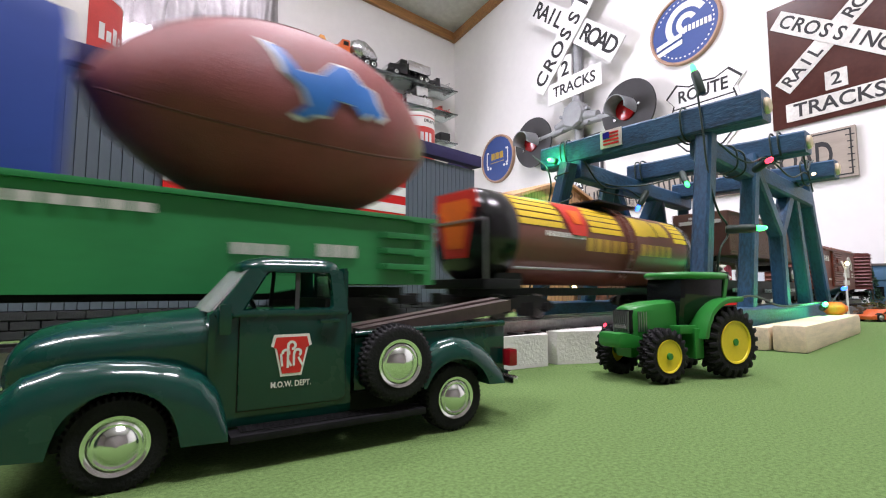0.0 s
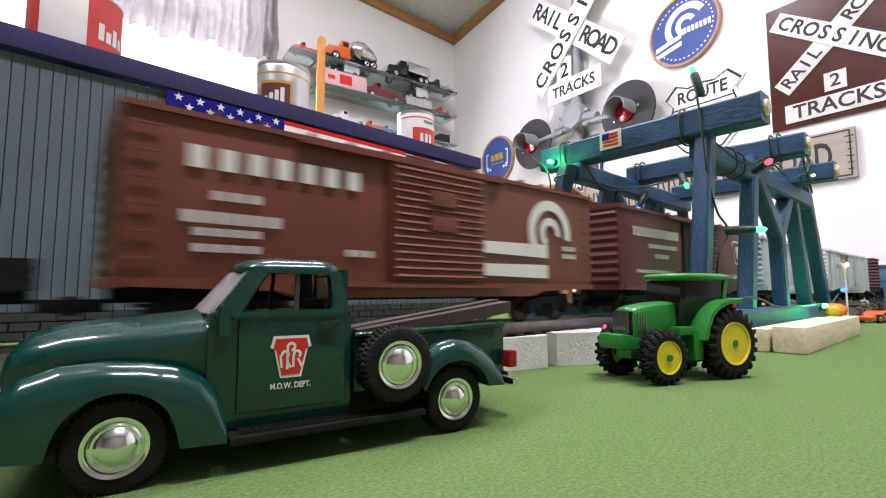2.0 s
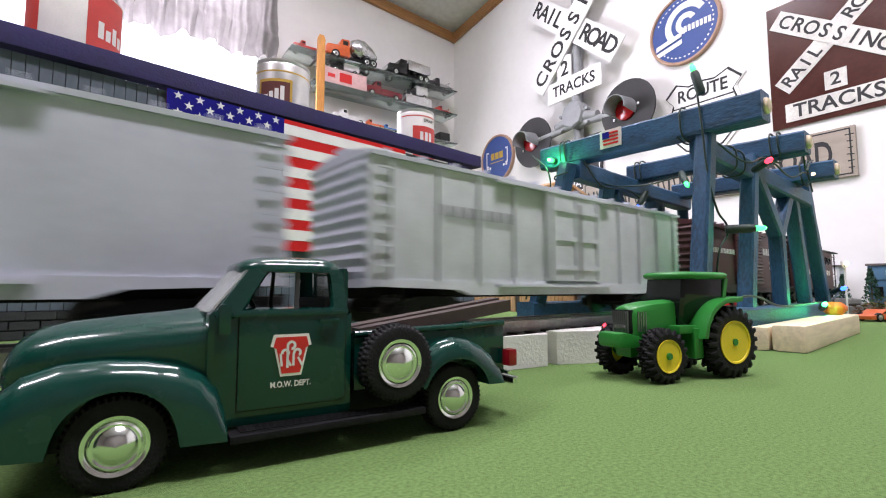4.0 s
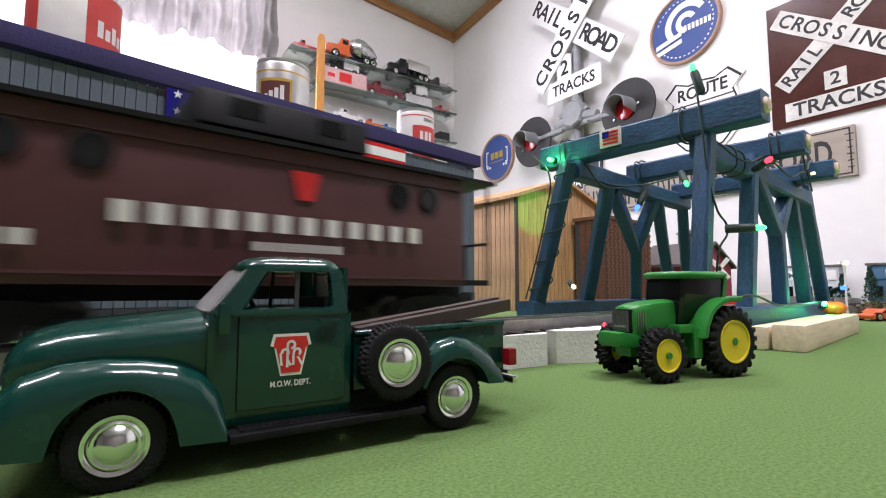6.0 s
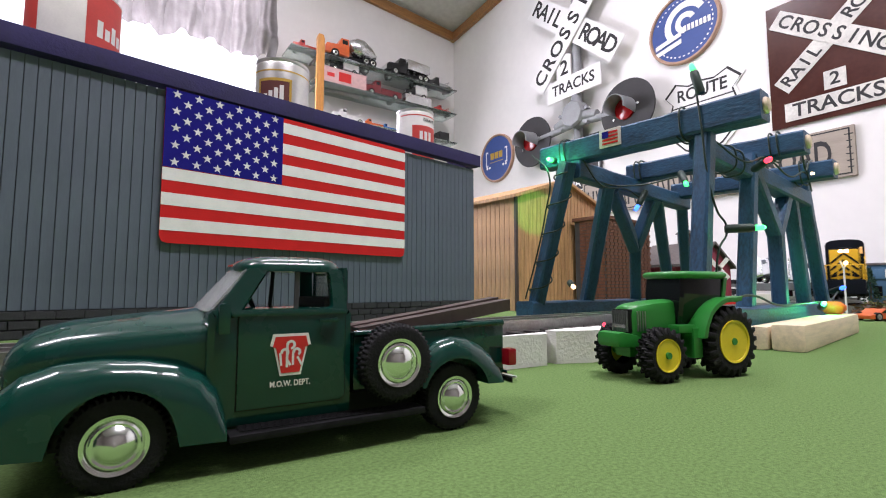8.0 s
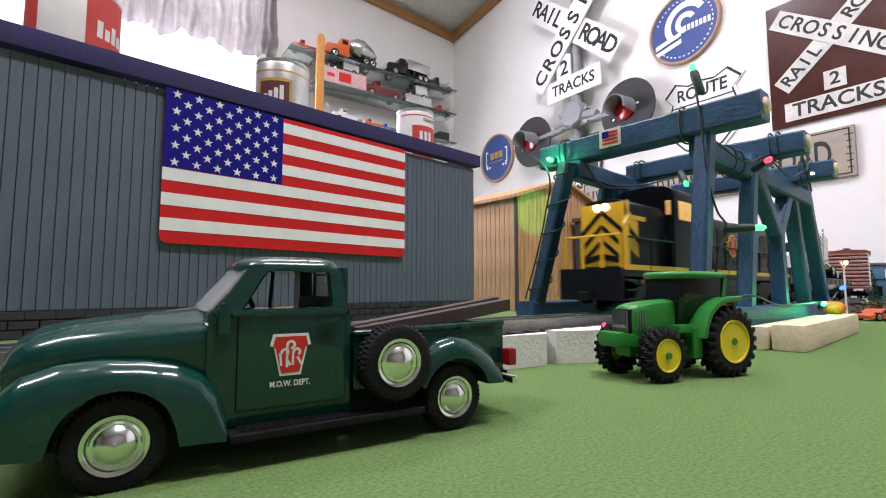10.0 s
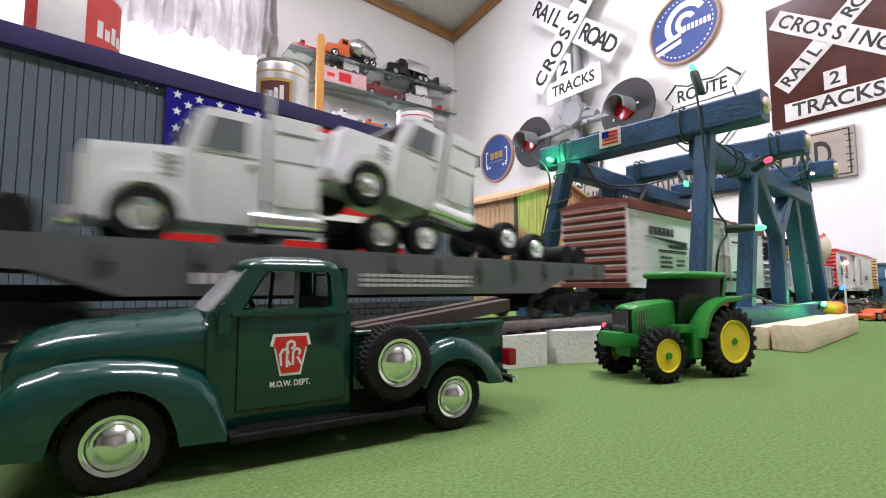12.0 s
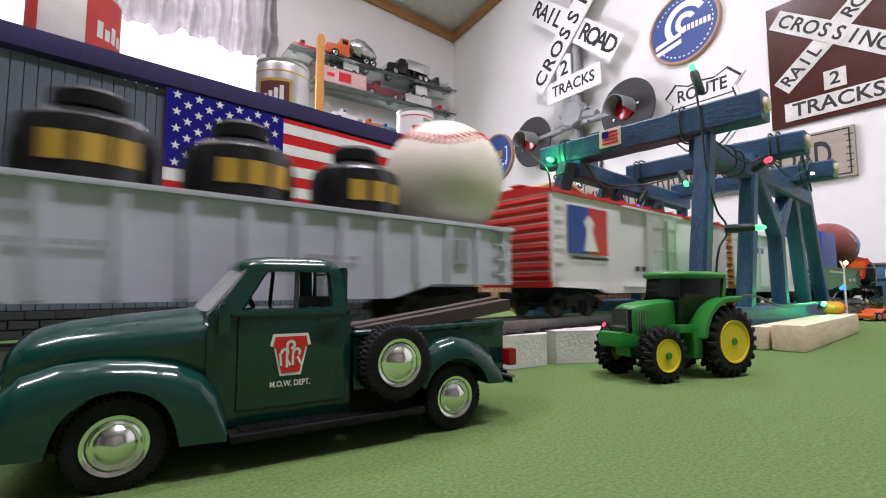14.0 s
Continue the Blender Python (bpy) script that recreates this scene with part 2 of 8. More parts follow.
# ---- the railway's line ----
YT, ZR, RAD, XC, LOOP = 0.225, 0.025, 0.46, 1.25, 6.747
XL = XC - (LOOP - 2 * math.pi * RAD) / 2


def line_at(s):
    """Place and heading on the oval at arc length s; s is x on the near straight."""
    s = (s - XL) % LOOP
    straight, arc = XC - XL, math.pi * RAD
    if s < straight:
        return XL + s, YT, 0.0
    s -= straight
    if s < arc:
        a = s / RAD
        return XC + RAD * math.sin(a), YT + RAD * (1 - math.cos(a)), math.degrees(a)
    s -= arc
    if s < straight:
        return XC - s, YT + 2 * RAD, 180.0
    a = (s - straight) / RAD
    return XL - RAD * math.sin(a), YT + 2 * RAD - RAD * (1 - math.cos(a)), 180 + math.degrees(a)


PACE = ((10.4, 0.410), (11.0, 0.420), (11.5, 0.432), (11.9, 0.424), (12.5, 0.402), (13.0, 0.388), (14.0, 0.376))


def travelled(t):
    """Metres that the train has gone by t: 0.428 m/s at first, easing, picking up again after 10 s, easing to 0.376 m/s."""
    if t <= 3:
        return 0.428 * t
    if t <= 10.4:
        u = t - 3
        return 1.284 + 0.428 * u - 0.5 * 0.00794 * u * u
    d = 4.234
    for (a, va), (b, vb) in zip(PACE, PACE[1:]):
        if t > a:
            e = min(t, b)
            d += (e - a) * (va + (vb - va) * (e - a) / (b - a) / 2)
    return d


TRAIN = []                                      # (thing, its middle on the line at 0 s)


def build_fixtures():
    for x, y, w in LAMPS:
        f = thing("ceiling_light", pose(x, y, 1.97), "long white ceiling light fixture hanging overhead", "ceiling light", "ceiling lights")
        bm = bmesh.new()
        b_box(bm, 0, 0, 0.03, 0.96, 0.24, 0.05, bev=0.01)
        part("housing", bm, "white", f)
        for q in (-0.3, 0.3):
            bm = bmesh.new()
            b_cyl(bm, (q, 0, 0.05), (q, 0, 0.40), 0.006, seg=8)
            part("rod", bm, "white", f)


build_fixtures()


# ---- window wall ----
def b_plate(bm, outline, w0, w1):
    """A flat outline in x, y pushed from w0 to w1 along z."""
    lo = [bm.verts.new((u, v, w0)) for u, v in outline]
    hi = [bm.verts.new((u, v, w1)) for u, v in outline]
    n = len(outline)
    fs = [bm.faces.new(lo[::-1]), bm.faces.new(hi)]
    for i in range(n):
        j = (i + 1) % n
        fs.append(bm.faces.new((lo[i], lo[j], hi[j], hi[i])))
    bmesh.ops.recalc_face_normals(bm, faces=fs)


def ring_points(cx, cy, r, n=40, a0=0.0, a1=360.0):
    k = n if a1 - a0 < 359 else n - 1
    return [(cx + r * math.cos(radians(a0 + (a1 - a0) * i / (k if a1 - a0 < 359 else n))), cy + r * math.sin(radians(a0 + (a1 - a0) * i / (k if a1 - a0 < 359 else n)))) for i in range(n)]


def turned_rect(cx, cy, w, h, deg):
    c, s = math.cos(radians(deg)), math.sin(radians(deg))
    return [(cx + c * x - s * y, cy + s * x + c * y) for x, y in ((-w / 2, -h / 2), (w / 2, -h / 2), (w / 2, h / 2), (-w / 2, h / 2))]


M["curtain"] = material("curtain", (0.36, 0.34, 0.335), 0.9, vary=0.12, scale=25)
M["glow_sky"] = material("glow_sky", (0.95, 0.97, 1.0), 0.9, vary=0.0, emit=1.3)
M["shelf_glass"] = material("shelf_glass", (0.78, 0.9, 0.87), 0.05, vary=0.03, alpha_trans=0.92)
M["orange_wood"] = material("orange_wood", (0.62, 0.27, 0.06), 0.4, vary=0.2, scale=20, stretch=(8, 8, 1))
M["can_steel"] = material("can_steel", (0.62, 0.61, 0.59), 0.32, metal=0.8, vary=0.08, scale=30)
M["can_white"] = material("can_white", (0.70, 0.68, 0.64), 0.35, vary=0.05)
M["can_red"] = material("can_red", (0.55, 0.05, 0.04), 0.4, vary=0.08)
M["can_brown"] = material("can_brown", (0.10, 0.025, 0.02), 0.4, vary=0.1)
M["gold"] = material("gold", (0.65, 0.42, 0.08), 0.35, metal=0.6, vary=0.1)
M["sign_rim"] = material("sign_rim", (0.42, 0.26, 0.18), 0.5, vary=0.2, scale=30)
M["sign_blue"] = material("sign_blue", (0.035, 0.075, 0.26), 0.45, vary=0.06)
M["sign_white"] = material("sign_white", (0.80, 0.79, 0.78), 0.4, vary=0.03)
M["rust_tin"] = material("rust_tin", (0.062, 0.018, 0.013), 0.24, vary=0.2, scale=10)
M["old_tin"] = material("old_tin", (0.62, 0.60, 0.56), 0.4, vary=0.18, scale=18)
M["ink"] = material("ink", (0.015, 0.015, 0.016), 0.6, vary=0.2)
M["taupe"] = material("taupe", (0.34, 0.29, 0.24), 0.6, vary=0.1, scale=12, stretch=(1, 8, 1))
M["cast_grey"] = material("cast_grey", (0.26, 0.27, 0.28), 0.45, vary=0.15, scale=25)
M["lens_red"] = material("lens_red", (0.32, 0.008, 0.010), 0.15, vary=0.1, scale=90)
M["disc_black"] = material("disc_black", (0.022, 0.021, 0.022), 0.6, vary=0.2)


def build_window():
    w = thing("window_1", ROOM, "bright window with white frame and blown-out daylight", "window", kind="structure")
    for x0, x1, z0, z1 in ((-2.6, -2.55, 0.42, 1.6), (-1.25, -1.2, 0.42, 1.6), (-2.55, -1.25, 0.42, 0.47), (-2.55, -1.25, 1.55, 1.6)):
        bm = bmesh.new()
        b_box(bm, (x0 + x1) / 2, 0.03, (z0 + z1) / 2, x1 - x0 - 0.002, 0.05, z1 - z0 - 0.002, bev=0.004)
        part("window_frame", bm, "white", w)
    bm = bmesh.new()
    b_box(bm, -1.9, 0.6, 1.0, 3.4, 0.02, 2.4)
    single("backdrop", bm, "glow_sky", ROOM, "overexposed white daylight outside the window", "backdrop", kind="structure", smooth=0)
    # ruffled valance
    v = thing("valance", ROOM, "sheer white ruffled valance curtain with scalloped hem", "curtain")
    for (xa, xb, hem, top) in ((-1.99, -1.175, 1.21, 1.60), (-2.62, -2.0, 1.21, 1.60)):
        bm = bmesh.new()
        nx, nz = 150, 14
        rng = random.Random(int(xa * 100))
        ph = [rng.uniform(0, 6) for _ in range(6)]
        grid = []
        for i in range(nx + 1):
            u = i / nx
            x = xa + (xb - xa) * u
            fold = 0.020 * math.sin(u * 40 + ph[0]) + 0.010 * math.sin(u * 83 + ph[1]) + 0.005 * math.sin(u * 171 + ph[4])
            low = hem + 0.024 * math.sin(u * 40 + ph[2]) + 0.012 * math.sin(u * 17 + ph[3]) + 0.07 * (1 - abs(2 * u - 1)) ** 2 * 0.3
            if u > 0.93 and xb > -1.3:
                low -= 0.05 * (u - 0.93) / 0.07
            col = []
            for j in range(nz + 1):
                q = j / nz
                z = top + (low - top) * q
                y = -0.055 + fold * (0.4 + 0.9 * q) - 0.02 * math.sin(q * math.pi) - (0.02 * math.sin((q - 0.55) * 14 + 0.8 * math.sin(u * 30)) if q > 0.55 else 0)
                col.append(bm.verts.new((x + 0.004 * math.sin(q * 9 + u * 40), y, z)))
            grid.append(col)
        for a, b in zip(grid, grid[1:]):
            for j in range(nz):
                bm.faces.new((a[j], b[j], b[j + 1], a[j + 1]))
        bmesh.ops.solidify(bm, geom=bm.faces[:], thickness=0.002)
        part("panel", bm, "curtain", v, smooth=60)
    bm = bmesh.new()
    b_cyl(bm, (-2.65, -0.05, 1.575), (-1.17, -0.05, 1.575), 0.008)
    part("rod", bm, "white", v)


build_window()


def toy_truck(name, label, m, length, cab, bed, style, wheel_r=None, group="toy trucks on glass shelves"):
    """A die-cast truck; x is its nose, built to its length."""
    L = length
    t = thing(name, m, label, "toy truck", group)
    r = wheel_r or L * 0.075
    h, w = L * 0.30, L * 0.33
    bm = bmesh.new()
    b_box(bm, 0, 0, r * 1.25, L * 0.94, w * 0.6, r * 0.7, bev=r * 0.1)
    part("chassis", bm, "black", t)
    bm = bmesh.new()
    b_prism(bm, [(0.5 * L, r), (0.5 * L, r + 0.38 * h), (0.47 * L, r + 0.52 * h), (0.27 * L, r + 0.58 * h), (0.22 * L, r + 1.0 * h), (0.08 * L, r + 1.02 * h), (0.06 * L, r)], -w / 2, w / 2, bev=L * 0.018)
    part("cab", bm, cab, t)
    bm = bmesh.new()
    b_box(bm, 0.15 * L, 0, r + 0.78 * h, 0.1 * L, w * 1.01, 0.26 * h, bev=L * 0.005)
    part("window", bm, "tinted", t)
    bm = bmesh.new()
    b_box(bm, 0.503 * L, 0, r + 0.22 * h, 0.02 * L, w * 0.8, 0.25 * h, bev=L * 0.005)
    part("grille", bm, "chrome", t)
    bm = bmesh.new()
    if style == "mixer":
        b_lathe(bm, [(0.05 * L, -0.32 * L), (0.14 * L, -0.18 * L), (0.19 * L, 0.0), (0.17 * L, 0.12 * L), (0.09 * L, 0.22 * L)], pose(-0.2 * L, 0, r + 0.85 * h, 0, 78, 0), 24)
    elif style == "box":
        b_box(bm, -0.21 * L, 0, r + 0.72 * h, 0.52 * L, w * 1.05, 1.2 * h, bev=L * 0.012)
    elif style == "dump":
        b_prism(bm, [(0.04 * L, r + 0.4 * h), (0.04 * L, r + 1.1 * h), (-0.48 * L, r + 1.0 * h), (-0.5 * L, r + 0.5 * h), (-0.42 * L, r + 0.35 * h)], -w * 0.5, w * 0.5, bev=L * 0.012)
    elif style == "pickup":
        b_prism(bm, [(0.06 * L, r * 0.9), (0.06 * L, r + 0.5 * h), (-0.5 * L, r + 0.48 * h), (-0.5 * L, r)], -w * 0.5, w * 0.5, bev=L * 0.012)
    else:
        b_prism(bm, [(0.06 * L, r), (0.06 * L, r + 0.45 * h), (-0.2 * L, r + 0.45 * h), (-0.48 * L, r + 0.3 * h), (-0.48 * L, r)], -w * 0.48, w * 0.48, bev=L * 0.012)
        b_cyl(bm, (-0.1 * L, 0, r + 0.4 * h), (-0.44 * L, 0, r + 1.05 * h), L * 0.012, seg=8)
        b_cyl(bm, (-0.3 * L, 0, r + 0.3 * h), (-0.44 * L, 0, r + 1.05 * h), L * 0.012, seg=8)
    part("bed", bm, bed, t)
    for x in ((0.33, -0.25, -0.38) if style in ("mixer", "dump") else (0.32, -0.32)):
        for s in (-1, 1):
            bm = bmesh.new()
            b_lathe(bm, [(r * 0.55, -0.03 * L), (r * 0.95, -0.032 * L), (r, 0), (r * 0.95, 0.032 * L), (r * 0.55, 0.03 * L)], None, 18)
            wl = part("wheel", bm, "rubber", t, m=pose(x * L, s * w * 0.46, r, 90, 0, 0))
            bm = bmesh.new()
            b_lathe(bm, [(r * 0.56, -0.03 * L), (r * 0.3, -0.036 * L), (r * 0.3, 0.036 * L), (r * 0.56, 0.03 * L)], None, 14)
            part("hubcap", bm, "chrome", wl)
    return t


M["toy_red"] = material("toy_red", (0.42, 0.02, 0.015), 0.3, coat=0.4)
M["toy_orange"] = material("toy_orange", (0.62, 0.11, 0.02), 0.3, coat=0.4)
M["toy_maroon"] = material("toy_maroon", (0.16, 0.015, 0.02), 0.3, coat=0.4)
M["toy_white"] = material("toy_white", (0.72, 0.71, 0.70), 0.3, coat=0.3)
M["toy_blue"] = material("toy_blue", (0.03, 0.16, 0.5), 0.3, coat=0.4)
M["toy_pink"] = material("toy_pink", (0.66, 0.42, 0.42), 0.4)
M["toy_silver"] = material("toy_silver", (0.6, 0.6, 0.6), 0.25, metal=0.9)


def build_shelves():
    for x0, x1, z in ((-1.126, -0.096, 1.277), (-1.01, -0.096, 1.128), (-1.01, -0.096, 0.945)):
        bm = bmesh.new()
        b_box(bm, (x0 + x1) / 2, -0.085, z - 0.004, x1 - x0, 0.165, 0.008, bev=0.002)
        single("glass_shelf", bm, "shelf_glass", ROOM, "clear greenish glass wall shelf holding toy trucks", "shelf", "glass shelves")
    for x in (-0.978,):
        s = thing("shelf_standard", ROOM @ pose(x, 0, 0), "varnished orange wooden upright holding glass shelves", "shelf bracket", "shelf uprights")
        bm = bmesh.new()
        b_prism(bm, [(-0.02, 0.88), (0.02, 0.88), (0.02, 1.34), (0.012, 1.36), (-0.012, 1.36), (-0.02, 1.34)], -0.188, -0.169, bev=0.003)
        part("upright", bm, "orange_wood", s)
        for z in (1.267, 1.118, 0.935):
            bm = bmesh.new()
            b_box(bm, 0, -0.09, z - 0.0055, 0.012, 0.17, 0.007, bev=0.002)
            part("bracket", bm, "steel", s)
    T = lambda x, z: ROOM @ pose(x, -0.10, z + 0.0005, 0, 0, 180)
    toy_truck("toy_pickup", "red die-cast flatbed truck on a glass shelf", T(-1.03, 1.277), 0.15, "toy_red", "toy_red", "pickup")
    toy_truck("toy_mixer_truck", "orange and silver die-cast concrete mixer on glass shelf", T(-0.785, 1.277), 0.31, "toy_orange", "toy_silver", "mixer")
    toy_truck("toy_dump_truck", "black and silver die-cast dump truck on glass shelf", T(-0.425, 1.277), 0.29, "black_gloss", "toy_silver", "dump")
    toy_truck("toy_tow_truck", "dark die-cast wrecker truck on a glass shelf", T(-0.19, 1.277), 0.18, "black_gloss", "steel", "wrecker")
    toy_truck("toy_van", "black and white die-cast delivery truck on a box", T(-0.82, 1.216), 0.17, "black_gloss", "toy_white", "box", 0.014)
    bm = bmesh.new()
    b_box(bm, 0, 0, 0.044, 0.25, 0.11, 0.088, bev=0.003)
    bx = single("toy_box", bm, "toy_pink", ROOM @ pose(-0.83, -0.10, 1.128), "pink and white cardboard toy box on glass shelf", "box")
    bm = bmesh.new()
    b_box(bm, 0.0, -0.0555, 0.046, 0.07, 0.001, 0.05)
    b_box(bm, -0.08, -0.0555, 0.046, 0.04, 0.001, 0.02)
    part("print", bm, "red", bx)
    toy_truck("toy_pickup", "maroon die-cast vintage pickup on a glass shelf", T(-0.59, 1.128), 0.235, "toy_maroon", "toy_maroon", "pickup")
    toy_truck("toy_van", "black and white die-cast delivery truck on a box", T(-0.36, 1.188), 0.15, "black_gloss", "toy_white", "box", 0.013)
    bm = bmesh.new()
    b_box(bm, 0, 0, 0.03, 0.18, 0.09, 0.06, bev=0.003)
    single("toy_box", bm, "toy_silver", ROOM @ pose(-0.36, -0.10, 1.128), "silver grey toy box on glass shelf", "box")
    toy_truck("toy_fire_truck", "red die-cast fire engine on a glass shelf", T(-0.17, 1.128), 0.13, "toy_red", "toy_red", "wrecker")
    toy_truck("toy_tow_truck", "white and orange die-cast tow truck on a shelf", T(-0.79, 0.945), 0.19, "toy_white", "toy_white", "wrecker")
    toy_truck("toy_roadster", "orange die-cast roadster on a glass shelf", T(-0.645, 0.945), 0.13, "toy_orange", "toy_orange", "pickup")
    toy_truck("toy_roadster", "blue die-cast roadster on a glass shelf", T(-0.545, 0.945), 0.11, "toy_blue", "toy_blue", "pickup")
    toy_truck("toy_van", "black die-cast panel van on a glass shelf", T(-0.19, 0.945), 0.14, "black_gloss", "black_gloss", "box")


build_shelves()

# ---- sign wall ----


def on_wall(u, v, w=0.0, turn=0.0):
    """A place on the sign wall: u to the right, v up, w out of it; things face into the room."""
    return ROOM @ pose(-w, -u, v, 90, 0, -90) @ pose(0, 0, 0, 0, 0, turn)


def plate_part(name, outline, w0, w1, mat, parent, label=""):
    bm = bmesh.new()
    b_plate(bm, outline, w0, w1)
    return part(name, bm, mat, parent, label, smooth=30)


def lay(u, v, w, turn=0.0):
    return pose(u, v, w, 0, 0, turn)


def round_sign(u, v, r, label, kind):
    t = thing("round_sign", on_wall(u, v), label, "sign", "round railroad signs")
    bm = bmesh.new()
    b_lathe(bm, [(r * 0.9, 0.002), (r * 0.9, 0.010), (r * 0.93, 0.018), (r * 0.98, 0.018), (r, 0.012), (r, 0.001)], None, 64)
    part("rim", bm, "sign_rim", t)
    plate_part("face", ring_points(0, 0, r * 0.905, 64), 0.004, 0.0125, "sign_blue", t)
    if kind == "swirl":
        # bold white curved emblem
        for r0, r1, a0, a1, cx, cy in ((0.42, 0.60, 30, 222, 0.08, 0.12), (0.14, 0.29, 25, 260, 0.08, 0.12)):
            o = [(r * (cx + r1 * math.cos(radians(a))), r * (cy + r1 * math.sin(radians(a)))) for a in np.linspace(a0, a1, 24)]
            o += [(r * (cx + r0 * math.cos(radians(a))), r * (cy + r0 * math.sin(radians(a)))) for a in np.linspace(a1, a0, 24)]
            plate_part("emblem", o, 0.0128, 0.0142, "sign_white", t)
        for y in (-0.22, -0.42):
            plate_part("emblem", [(r * x, r * yy) for x, yy in ((-0.80, y - 0.16), (-0.05, y + 0.0), (-0.05, y + 0.13), (-0.80, y - 0.03))], 0.0144, 0.0156, "sign_white", t)
        for i in range(7):
            plate_part("letter_bar", turned_rect(r * (0.06 + 0.108 * i), r * (-0.06), r * 0.075, r * 0.17, 0), 0.0144, 0.016, "sign_white", t)
        n = 40
        for i in range(n):
            a = 360 * i / n
            if not 160 < a < 215:
                plate_part("letter_bar", turned_rect(r * 0.80 * math.cos(radians(a)), r * 0.80 * math.sin(radians(a)), r * 0.05, r * 0.035, a + 90), 0.0128, 0.0135, "sign_white", t)
    else:
        for i in range(3):
            plate_part("letter_bar", turned_rect(r * (-0.26 + 0.26 * i), r * 0.12, r * 0.21, r * 0.27, 0), 0.0128, 0.0142, "gold", t)
        for s in (-1, 1):
            plate_part("bracket", [(r * s * x, r * y) for x, y in ((0.52, 0.36), (0.66, 0.36), (0.66, -0.28), (0.52, -0.28), (0.52, -0.22), (0.61, -0.22), (0.61, 0.30), (0.52, 0.30))], 0.0128, 0.014, "sign_white", t)
            for d in (0.42, 0.58):
                plate_part("wheel_dot", ring_points(r * s * d, -r * 0.34, r * 0.055, 14), 0.0128, 0.014, "sign_white", t)
        plate_part("line", turned_rect(0, -r * 0.14, r * 0.8, r * 0.02, 0), 0.0128, 0.0138, "gold", t)
    return t


def shadow_letters(parent, words, size, u, v, w, turn, gap, mat="ink"):
    """Letters one by one along a turned line."""
    c, s = math.cos(radians(turn)), math.sin(radians(turn))
    n = len(words)
    for i, ch in enumerate(words):
        d = (i - (n - 1) / 2) * gap
        lettering("letter", ch, size, lay(u + c * d, v + s * d, w, turn), mat, parent, 0.0004)


